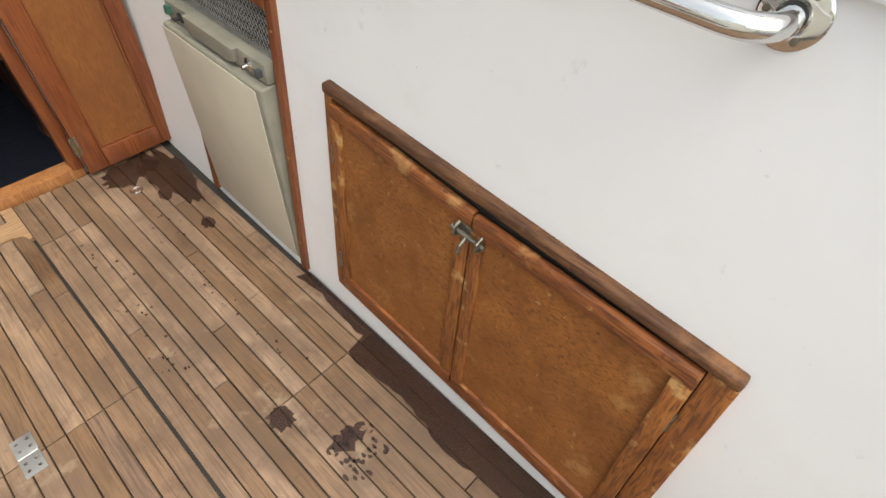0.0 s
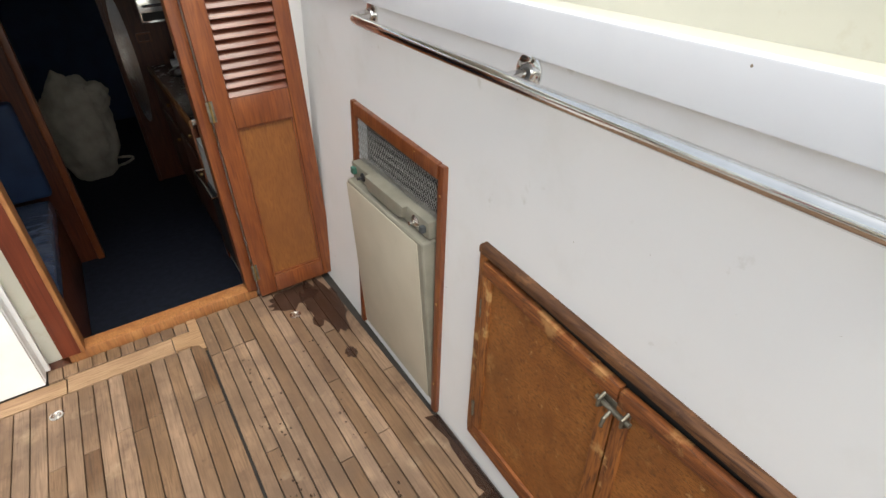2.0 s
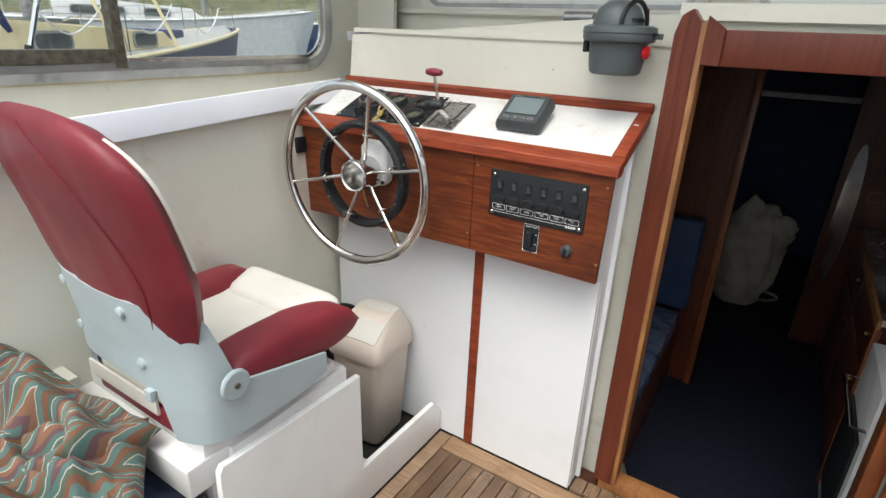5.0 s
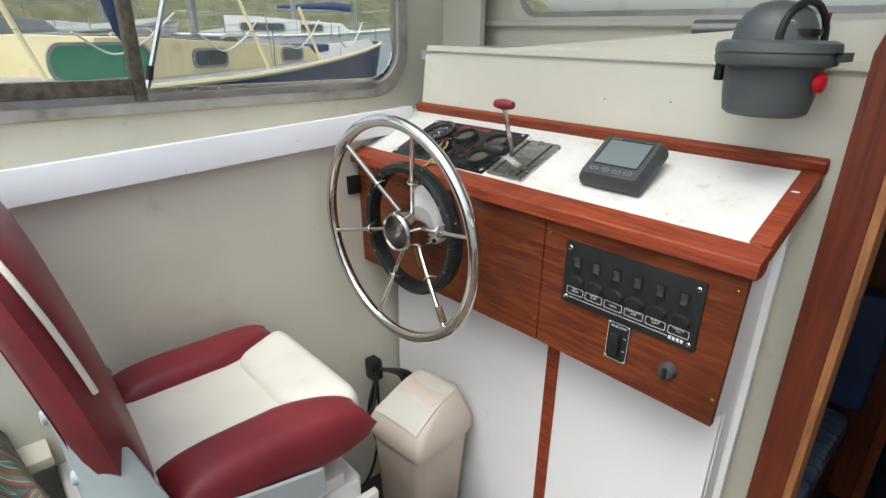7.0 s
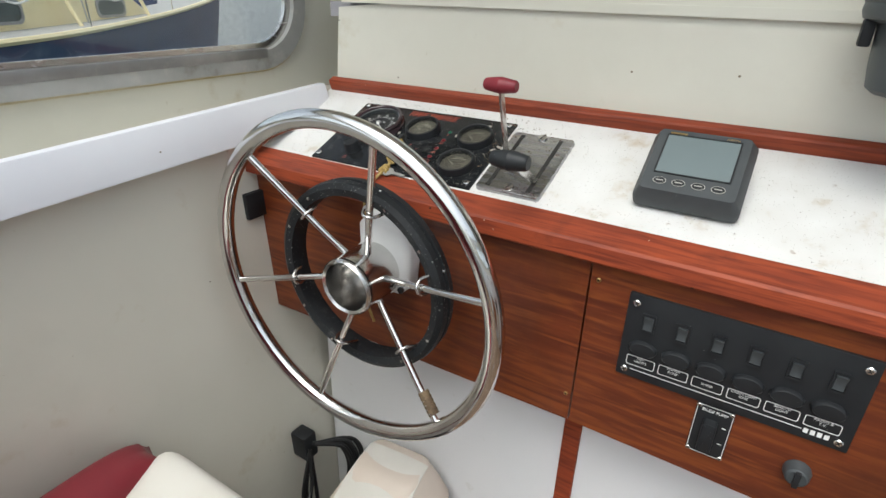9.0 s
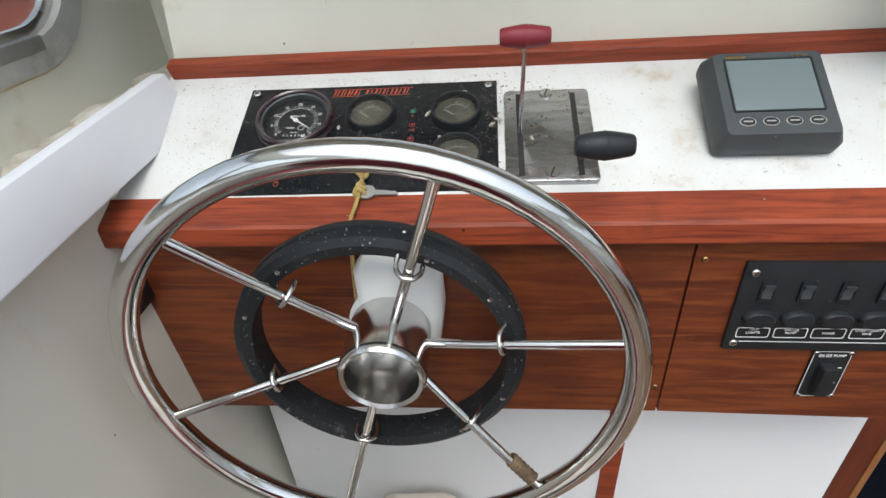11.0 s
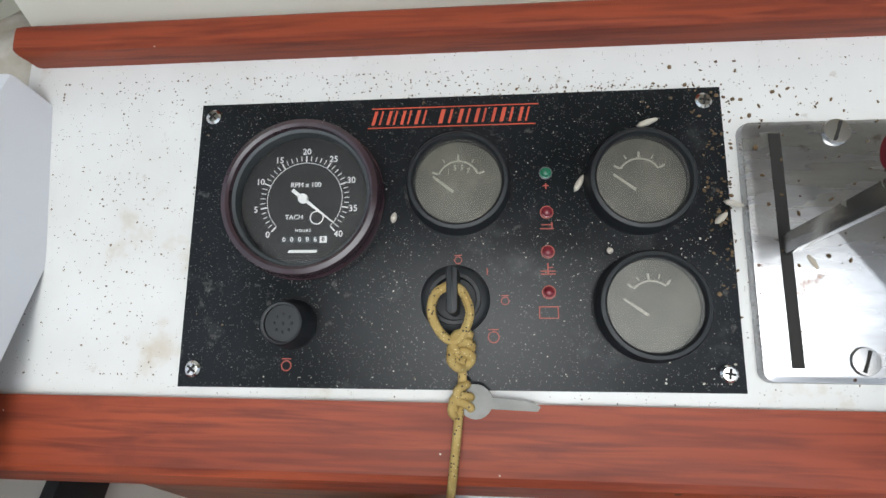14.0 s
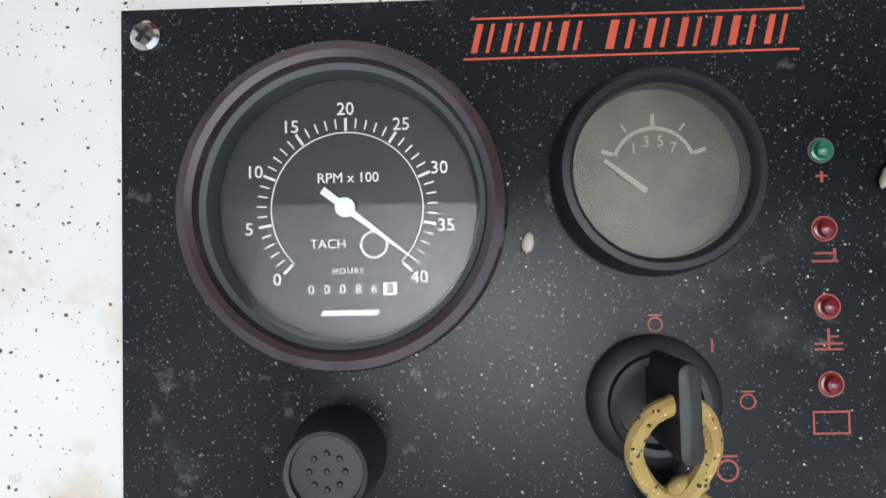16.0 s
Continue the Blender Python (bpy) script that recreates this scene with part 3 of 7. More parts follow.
part("ground", box(-400, 400, -400, 400, -1.4, -0.9), M_WATER, label="rippled grey-green harbour water round the boat", kind="structure", category="water")
part("subfloor", box(-1.3, 1.2, -1.9, 2.17, -0.06, -0.014), M_CAULK, label="black bedding under the laid teak deck", kind="structure", category="floor")
holed_wall("wall_starboard", -1.9, 2.22, -0.05, 1.165, [(0.19, 0.985, 0.13, 0.645), (1.235, 1.745, 0.03, 0.80)], 0.03, M_WHITE, starboard, "white gelcoat side lining of the wheelhouse")
holed_wall("wall_port", -1.9, 2.30, -0.05, 1.19, [], 0.03, M_CREAM, port, "cream side lining of the wheelhouse beside the helm")

# shelf boards and troughs along both sides
sb = thing("shelf_board", (1.07, 0.2, 1.16), "bluish white painted shelf edge board on the side wall", "board", kind="structure")
part("board_face", box(-0.006, 0.018, -1.9, 2.19, 1.140, 1.222, 0.004), M_BOARD, sb, fn=lambda d, y, z: starboard(d, y, z + 0.02 * (y - 1.2)))
part("shelf_bed", box(-0.22, -0.0065, -1.9, 2.19, 1.178, 1.192), M_CREAM, sb, fn=lambda d, y, z: starboard(d, y, z + 0.02 * (y - 1.2)))
pb = thing("shelf_board", (-1.15, 0.2, 1.2), "bluish white painted shelf edge board above the helm seat", "board", kind="structure")
part("board_face", box(-0.004, 0.016, -1.9, 2.19, 1.172, 1.242, 0.004), M_BOARD, pb, fn=lambda d, y, z: (-1.165 + d - 0.35 * (z - 1.2), y, z + 0.05 * (y - 1.5)))
part("shelf_bed", box(-0.16, -0.004, -1.9, 2.50, 1.18, 1.192), M_CREAM, pb, fn=lambda d, y, z: (-1.165 + d, y, z + 0.035 * (y - 1.5)))


def side_with_window(name, x, sign, y0, y1, z0, z1, w0, w1, h0, h1, r, label):
    """A wheelhouse side in the plane x with one round-cornered window opening through it."""
    cy, cz, w, h = (w0 + w1) / 2, (h0 + h1) / 2, w1 - w0, h1 - h0
    inner = rounded(w, h, r, 8)
    outer = []
    for px, py in inner:
        sx, sy = (1 if px > 0 else -1), (1 if py > 0 else -1)
        ox, oy = (y1 - cy if sx > 0 else y0 - cy), (z1 - cz if sy > 0 else z0 - cz)
        fx, fy = (abs(px) - (w / 2 - r)) / r, (abs(py) - (h / 2 - r)) / r
        if fx >= fy:
            outer.append((ox, oy * (fy / fx) * 0 + py if fy < 0.02 else py + (oy - py) * min(1, fy / fx)))
        else:
            outer.append((px + (ox - px) * min(1, fx / fy), oy))
    bm = ring_prism(outer, inner, 0.03 * sign)
    to = lambda px, py, pz: (x + pz, cy + px, cz + py)
    part(name, bm, M_CREAM, fn=to, label=label, kind="structure", smooth=0)
    win = thing("window_port" if x < 0 else "window_starboard", (x, cy, h0), "sliding cabin window in a dull aluminium frame with round corners", "window", kind="structure")
    part("window_frame", ring_prism(rounded(w + 0.05, h + 0.06, r + 0.028, 8), rounded(w - 0.02, h - 0.02, r - 0.008, 8), -0.012 * sign), M_WINFRAME, win, fn=to)
    part("glazing_rim", ring_prism(rounded(w - 0.02, h - 0.02, r - 0.008, 8), rounded(w - 0.05, h - 0.05, r - 0.02, 8), 0.012 * sign), M_BRUSHED, win, fn=to)
    part("sealant", ring_prism(rounded(w + 0.064, h + 0.070, r + 0.034, 8), rounded(w + 0.05, h + 0.06, r + 0.028, 8), -0.005 * sign), M_SEAL, win, "yellowed sealant bead", fn=to)
    p = part("pane", prism(rounded(w - 0.03, h - 0.03, r - 0.012, 8), 0.004, m=Matrix.Translation((0, 0, 0.012 * sign))), M_GLASS, win, fn=to)
    p.visible_shadow = False
    mull = 1.455 if x < 0 else 1.3
    part("mullion", box(x - 0.016, x + 0.022, mull - 0.014, mull + 0.014, h0, h1, 0.003), M_TARN, win)
    part("track", box(x - 0.014, x + 0.014, w0 + 0.1, w1 - 0.1, h0 - 0.006, h0 + 0.014, 0.003), M_ALU, win)
    part("sash_rail", box(x - 0.010, x + 0.020, w0 + 0.1, mull - 0.0145, h0 + 0.0145, h0 + 0.050, 0.003), M_TARN, win, "dull bronze bottom rail of the sliding pane")
    return win


side_with_window("wall_port_upper", -1.31, -1, -0.9, 2.62, 1.19, 1.98, 0.2, 2.255, 1.328, 1.74, 0.11, "cream moulded wheelhouse side above the shelf")
side_with_window("wall_starboard_upper", 1.25, 1, -0.9, 2.62, 1.15, 1.98, 0.2, 2.255, 1.40, 1.76, 0.11, "cream moulded wheelhouse side above the shelf")
# unseen roof piece; its aft edge is set by the light the helm needs
part("ceiling", box(-1.36, 1.30, 1.9, 2.72, 1.98, 2.03), M_CREAM, label="unseen cream roof piece over the windscreen, cut short to let sky light in", kind="structure", category="ceiling")
part("wall_aft", box(-1.3, 1.2, -1.95, -1.9, -0.05, 0.75), M_WHITE, label="white cockpit coaming behind the helm", kind="structure")

# windscreen wall and the shelf before it
front = thing("wall_forward", (0, 2.55, 1.5), "cream windscreen wall above the companionway", "wall", kind="structure")
part("wall_low", box(-1.34, 1.28, 2.53, 2.57, 1.40, 1.53), M_CREAM, front)
part("wall_top", box(-1.34, 1.28, 2.53, 2.57, 1.86, 1.98), M_CREAM, front)
for a, b in ((-1.34, -1.04), (-0.02, 0.10), (1.15, 1.28)):
    part("post", box(a, b, 2.53, 2.57, 1.53, 1.86), M_CREAM, front)
for k, (a, b) in enumerate(((-1.04, -0.02), (0.10, 1.15))):
    w = thing("window_forward", ((a + b) / 2, 2.55, 1.53), "windscreen pane in a pale rubber frame", "window", kind="structure")
    o = rounded(b - a + 0.04, 0.37, 0.09, 8)
    i = rounded(b - a - 0.02, 0.31, 0.07, 8)
    to = lambda px, py, pz, c=(a + b) / 2: (c + px, 2.53 - pz, 1.695 + py)
    part("window_frame", ring_prism(o, i, 0.014), M_VINYL, w, fn=to)
    part("window_rim", ring_prism(i, rounded(b - a - 0.05, 0.28, 0.06, 8), 0.008), M_ALU, w, fn=to)
    p = part("pane", prism(i, 0.004), M_GLASS, w, fn=to)
    p.visible_shadow = False
part("trim", box(-1.30, 1.26, 2.50, 2.53, 1.515, 1.53, 0.004), M_CREAM, label="cream painted bead under the windscreen", kind="structure")
part("dash_shelf", box(-1.14, 1.25, 2.23, 2.53, 1.44, 1.455), M_CREAM, label="cream shelf between coaming and windscreen", kind="structure")
sf = thing("hinge_bracket", (-0.325, 2.33, 1.455), "small pale grey hinge bracket on the dash shelf", "bracket")
part("bracket_foot", box(-0.36, -0.29, 2.31, 2.35, 1.455, 1.49, 0.004), M_ALU, sf)
part("bracket_pin", tube([(-0.375, 2.33, 1.508), (-0.285, 2.33, 1.508)], 0.017, 12), M_ALU, sf)
rk = thing("red_valve", (-0.132, 2.33, 1.455), "small red lever cap standing on the dash shelf", "valve")
part("cap", box(-0.150, -0.115, 2.32, 2.34, 1.455, 1.500, 0.003), M_REDBTN, rk)
part("stem", tube([(-0.132, 2.33, 1.499), (-0.132, 2.33, 1.535)], 0.005, 8), M_BURG, rk)
# bulkhead round the companionway
bk = thing("wall_bulkhead", (0.3, 2.22, 0), "white bulkhead round the companionway", "wall", kind="structure")
part("panel", prism([(-1.18, 1.20), (-0.01, 1.20), (-0.01, 1.522), (-1.155, 1.43)], 0.02, m=pose(0, 2.258, 0, 90)), M_CREAM, bk, "cream coaming panel behind the helm")
part("panel", box(-1.3, -0.03, 2.24, 2.258, -0.4, 1.20), M_CREAM, bk)
part("panel", box(0.66, 1.26, 2.20, 2.235, -0.4, 1.50), M_WHITE, bk)
part("panel", box(-0.02, 1.26, 2.205, 2.24, 1.505, 1.545), M_CREAM, bk)
part("panel", box(-1.31, -1.13, 2.45, 2.47, 1.10, 1.98), M_CREAM, bk)

# companionway frame
fr = thing("door_frame", (0.33, 2.18, 0), "varnished mahogany companionway frame with worn inner edge", "door frame", kind="structure")
part("jamb", prism([(-0.016, 0.03), (0.043, 0.03), (0.043, 1.50), (0.02, 1.53), (-0.004, 1.515), (-0.016, 1.47)], 0.055, m=pose(0, 2.215, 0, 90)), M_MAHOG, fr)
part("jamb_edge", box(0.0435, 0.058, 2.157, 2.232, 0.03, 1.50, 0.003), M_PALEWOOD, fr, "worn orange inner edge")
part("jamb", box(0.655, 0.696, 2.165, 2.235, 0.02, 1.50, 0.004), M_DOORWOOD, fr)
part("head", box(0.0585, 0.6545, 2.165, 2.235, 1.40, 1.485, 0.005), M_MAHOG, fr)
part("corner_block", prism([(0.0585, 1.402), (0.10, 1.402), (0.10, 1.487), (0.0585, 1.515)], 0.012, m=pose(0, 2.164, 0, 90)), M_MAHOG, fr)
part("sill", box(0.0, 0.69, 2.165, 2.235, -0.02, 0.036, 0.006), M_PALEWOOD, fr, "worn pale threshold")

# console base
con = thing("helm_console", (-0.58, 2.1, 0), "white helm console with a mahogany instrument board and sloping top", "console")
UP = Vector((0.0, 0.924, 0.383))
NRM = Vector((0.0, -0.383, 0.924))
TOP0 = Vector((-0.8636, 2.0206, 1.178))


def top_m(x, s, h=0.0, spin=0.0):
    """A frame on the sloping top: x across, y up the slope, z off the surface."""
    m = Matrix((Vector((1, 0, 0)), UP, NRM)).transposed().to_4x4()
    m.translation = TOP0
    return m @ pose(0, 0, 0, 0, 0, 0.57) @ pose(x, s, h, 0, 0, spin)


part("front_panel", box(-1.112, -0.496, 2.083, 2.10, 0.004, 0.86), M_WHITE, con)
part("front_panel", box(-0.464, -0.08, 2.083, 2.10, 0.004, 0.86), M_WHITE, con)
part("cover_strip", box(-0.4965, -0.4635, 2.076, 2.095, 0.004, 0.86, 0.002), M_TRIMRED, con, "red-brown timber cover strip")
part("side_panel", prism([(2.10, 0.004), (2.232, 0.004), (2.232, 1.262), (2.21, 1.255), (1.99, 1.150), (1.99, 0.83), (2.10, 0.79)], 0.022, m=Matrix(((0, 0, 1, -0.1), (1, 0, 0, 0), (0, 1, 0, 0), (0, 0, 0, 1)))), M_WHITE, con)
part("side_batten", box(-0.078, -0.063, 2.155, 2.17, 0.004, 1.24, 0.003), M_WHITE, con)
part("instrument_board", prism([(-1.182, 1.140), (-1.166, 0.819), (-0.4665, 0.834), (-0.4665, 1.140)], 0.014, m=pose(0, 1.993, 0, 90)), M_FASCIA, con, "red mahogany instrument board")
part("instrument_board", prism([(-0.4635, 1.140), (-0.4635, 0.834), (-0.066, 0.830), (-0.058, 1.140)], 0.014, m=pose(0, 1.993, 0, 90)), M_FASCIA, con, "red mahogany instrument board")
for x, z in ((-0.072, 0.885), (-0.072, 1.10), (-0.475, 0.885), (-0.452, 1.10)):
    screw(con, pose(x, 1.979, z, 90), 0.0035, M_BRASS)
part("top_panel", box(-0.31, 0.80, -0.022, 0.224, -0.012, 0.0), M_TOP, con, "white speckled console top", m=top_m(0, 0))
part("front_trim", prism([(2.0105, 1.1755), (1.972, 1.1595), (1.968, 1.156), (1.966, 1.134), (1.968, 1.131), (1.997, 1.131), (2.0105, 1.14)], 1.139, m=Matrix(((1, 0, 0, 0), (0.01, 1, 0, 0.0009), (0, 0, 1, 0), (0, 0, 0, 1))) @ Matrix(((0, 0, 1, -1.186), (1, 0, 0, 0), (0, 1, 0, 0), (0, 0, 0, 1))), bevel=0.0008), M_TRIMRED, con, "glossy red-brown front trim", smooth=0)
part("side_trim", box(0.7796, 0.8146, -0.016, 0.216, -0.03, 0.004, 0.004), M_TRIMRED, con, m=top_m(0, 0))
part("rear_trim", box(-0.306, 0.8186, 0.2135, 0.2345, -0.004, 0.024, 0.006, seg=3), M_TRIMRED, con, m=top_m(0, 0))

# ---- steering wheel ----
WM = pose(-0.820, 1.844, 1.028, 1.0, -0.1, 1.2) @ Matrix.Diagonal((1.032, 1.032, 1.032, 1))
wheel = thing("steering_wheel", (-0.818, 1.95, 1.02), "polished stainless six-spoke steering wheel with a black inner ring", "steering wheel")
part("rim", tube([(0.265 * math.cos(a * math.tau / 72), 0, 0.265 * math.sin(a * math.tau / 72)) for a in range(72)], 0.0138, 16, closed=True), M_STEEL, wheel, m=WM, smooth=60)
part("hub", lathe([(0.036, 0.078), (0.038, 0.040), (0.041, 0.006), (0.045, 0.003), (0.0485, 0.007), (0.049, 0.014), (0.048, 0.084), (0.043, 0.094), (0.028, 0.096), (0.02, 0.12)], 48), M_HUB, wheel, m=WM @ pose(0, 0, 0, -90), smooth=40)
part("hub_nut", lathe([(0, 0.060), (0.005, 0.0605), (0.010, 0.064), (0.012, 0.068), (0.012, 0.074), (0.037, 0.076)], 28), M_BRUSHED, wheel, m=WM @ pose(0, 0, 0, -90))
for k in range(6):
    a = radians(13 + 60 * k)
    c, s = math.cos(a), math.sin(a)
    part("spoke", tube([(r * c, y, r * s) for r, y in ((0.045, 0.050), (0.1, 0.036), (0.18, 0.017), (0.256, 0.0))], 0.0056, 12), M_STEEL, wheel, m=WM, smooth=60)
    hook = [(0.133 + dr, 0.03 + dy, dt) for dr, dy, dt in ((0.02, 0.034, 0.012), (0.008, 0.016, 0.0135), (0.0, 0.0, 0.0125), (-0.002, -0.0095, 0.006), (-0.002, -0.011, 0.0), (-0.001, -0.0095, -0.006), (0.0, 0.0, -0.012), (0.001, 0.012, -0.013))]
    part("hook", tube(smooth_path([(r * c - t * s, y, r * s + t * c) for r, y, t in hook], 4), 0.0028, 8), M_BRUSHED, wheel, m=WM, smooth=60)
ringp = [(0.140, 0.044), (0.152, 0.041), (0.160, 0.046), (0.162, 0.056), (0.157, 0.058), (0.157, 0.062), (0.162, 0.064), (0.161, 0.075), (0.150, 0.079), (0.140, 0.079), (0.138, 0.062), (0.140, 0.044)]
ring = part("inner_ring", lathe(ringp, 72), M_RING, wheel, "dusty black plastic drive ring", m=WM @ pose(-0.009, 0, -0.008, -90) @ Matrix.Diagonal((1.035, 1.035, 1, 1)), smooth=30)
for k in range(12):
    a = radians(30 * k + 5)
    part("rivet", lathe([(0.0032, 0), (0.0028, 0.002), (0, 0.0026)], 8), M_BRUSHED if k % 3 else M_BLACK, ring, m=WM @ pose(-0.009 + 0.154 * math.cos(a), 0.0425, -0.008 + 0.154 * math.sin(a), 90))
a = radians(313)
part("whipping", tube([(r * math.cos(a), 0.05 - 0.21 * (r - 0.034), r * math.sin(a)) for r in np.linspace(0.205, 0.244, 12)], 0.0085, 10, radii=[0.0085 + 0.0012 * (i % 2) for i in range(12)]), M_WHIP, wheel, "brown cord whipping on one spoke", m=WM)
helm = part("helm_casting", prism([(-0.047, -0.05), (-0.036, -0.058), (0.034, -0.060), (0.050, -0.045), (0.056, 0.0), (0.054, 0.05), (0.040, 0.073), (-0.03, 0.077), (-0.046, 0.058)], 0.034, m=pose(0.008, 0.122, 0.016, 90), bevel=0.014), M_HELMW, wheel, "white painted helm casting", m=WM, smooth=75)
part("helm_neck", lathe([(0.044, 0.088), (0.052, 0.095), (0.05, 0.11)], 32), M_HELMW, wheel, m=WM @ pose(0, 0, 0, -90))
for x, z in ((-0.03, -0.045), (0.048, -0.03)):
    part("bolt", lathe([(0.006, 0), (0.006, 0.005), (0, 0.005)], 6), M_BLACK, wheel, m=WM @ pose(x, 0.09, z, 90))

# ---- engine instrument panel ----
panel = thing("engine_dashboard", tuple(top_m(0, 0.085).translation), "dusty black engine instrument panel with four gauges and key switch", "instrument panel")
S = 1.08


def pm(x, s, h=0.0, spin=0.0):
    return top_m(0, 0) @ Matrix.Diagonal((S, S, S, 1)) @ pose(0, 0.08, 0, 0, 0, 0.29) @ pose(x, s - 0.08, h, 0, 0, spin)


PT = 0.004
part("face_plate", prism([(-0.1585, -0.0094), (0.1605, -0.0094), (0.1605, 0.1665), (-0.1585, 0.1665)], PT, bevel=0.0012), M_PANEL, panel, m=pm(0, 0))
for x, s in ((-0.1495, 0.1572), (0.1500, 0.1572), (0.1510, 0.0010), (-0.1490, 0.0010)):
    screw(panel, pm(x, s, PT, 20 + 400 * x), 0.0048)


def ticks(parent, m, r0, r1, a0, a1, n, major, w, material, z):
    for k in range(n):
        a = radians(a0 + (a1 - a0) * k / (n - 1))
        big = k % major == 0
        rr = r0 + (r1 - r0) * (0.15 if big else 0.45)
        ww = w * (1.8 if big else 1)
        bm = box(r0 - (r1 - r0) * (0.1 if big else -0.15), r1, -ww / 2, ww / 2, 0, 0.0002)
        part("tick", bm, material, parent, m=m @ Matrix.Translation((0, 0, z)) @ Matrix.Rotation(a, 4, "Z"), smooth=0)


def arc(r, w, a0, a1, n=40):
    pts = [(r + w / 2, a0 + (a1 - a0) * k / n) for k in range(n + 1)] + [(r - w / 2, a1 + (a0 - a1) * k / n) for k in range(n + 1)]
    return prism([(q * math.cos(radians(a)), q * math.sin(radians(a))) for q, a in pts], 0.0002)


# rev counter: scale runs clockwise from 0 at 225 to 40 at -45 degrees
TM = pm(-0.0865, 0.1012, PT) @ Matrix.Diagonal((0.93, 0.93, 1, 1))
tach = part("tachometer", lathe([(0.0525, 0.0), (0.0525, 0.003), (0.0505, 0.005), (0.0500, 0.009), (0.0515, 0.012), (0.0505, 0.0145), (0.0475, 0.0155), (0.0455, 0.0145), (0.0448, 0.011), (0.0435, 0.005)], 64), M_PURPLE, panel, "rev counter with a plum-black bezel", m=TM, smooth=40)
part("dial", lathe([(0.0445, 0.003), (0, 0.003)], 48), M_DIAL, tach, m=TM)
part("inner_rim", lathe([(0.0448, 0.0115), (0.043, 0.0105), (0.0422, 0.006), (0.0425, 0.0032)], 64), M_GREYDARK, tach, m=TM)
TD = TM @ Matrix.Diagonal((0.885, 0.885, 1, 1))
ticks(tach, TD, 0.0292, 0.0335, 225, -45, 41, 5, 0.00055, M_MARK, 0.0032)
part("scale_arc", arc(0.0282, 0.0004, 225, -45), M_MARK, tach, m=TD @ Matrix.Translation((0, 0, 0.0032)))
for k, word in enumerate(("0", "5", "10", "15", "20", "25", "30", "35", "40")):
    a = radians(225 - 33.75 * k)
    text_mesh(word, 0.0066, TD @ Matrix.Translation((0.0372 * math.cos(a), 0.0368 * math.sin(a), 0.0032)), M_MARK, tach, "numeral")
for word, x, y, size in (("RPM x 100", 0.0005, 0.0112, 0.0052), ("TACH", -0.0072, -0.0132, 0.0050), ("HOURS", 0.0, -0.0232, 0.0030)):
    text_mesh(word, size, TD @ Matrix.Translation((x, y, 0.0032)), M_MARK, tach, "lettering", spacing=1.3 if word == "HOURS" else 1.0)
part("maker_mark", prism([(-0.0105, -0.001), (0.0105, -0.001), (0.0115, 0.001), (-0.0095, 0.001)], 0.0002, m=Matrix.Translation((0, -0.0385, 0.0032))), M_MARK, tach, m=TD)
part("hour_window", box(-0.0165, 0.0185, -0.0325, -0.0272, 0.0031, 0.0034), M_BLACK, tach, m=TD)
for k, word in enumerate("000868"):
    cell = box(-0.0026, 0.0026, -0.0024, 0.0024, 0, 0.0002)
    x = -0.0135 + 0.0058 * k
    part("counter_wheel", cell, M_MARK if k == 5 else M_GREYDARK, tach, m=TD @ Matrix.Translation((x, -0.0299, 0.0034)), smooth=0)
    text_mesh(word, 0.0048, TD @ Matrix.Translation((x, -0.0299, 0.0037)), M_DIAL if k == 5 else M_MARK, tach, "digit")
part("engine_symbol", ring_prism([(0.0052 * math.cos(a * math.tau / 24), 0.0052 * math.sin(a * math.tau / 24)) for a in range(24)], [(0.0044 * math.cos(a * math.tau / 24), 0.0044 * math.sin(a * math.tau / 24)) for a in range(24)], 0.0002, m=Matrix.Translation((0.0098, -0.0136, 0.0032))), M_MARK, tach, m=TD)
needle = part("needle", prism([(-0.0105, -0.0014), (0.0, -0.0013), (0.028, -0.0004), (0.032, 0.0), (0.028, 0.0004), (0.0, 0.0013), (-0.0105, 0.0014)], 0.0008), M_MARK, tach, m=TD @ Matrix.Translation((0, 0, 0.0055)) @ Matrix.Rotation(radians(-38), 4, "Z"))
part("needle_cap", lathe([(0.0036, 0.005), (0.0036, 0.0068), (0, 0.0072)], 20), M_MARK, tach, m=TD)
g = part("gauge_glass", lathe([(0, 0.0105), (0.0435, 0.0105), (0.0435, 0.0098), (0, 0.0098)], 48), M_GAUGEGLASS, tach, m=TM)
g.visible_shadow = False


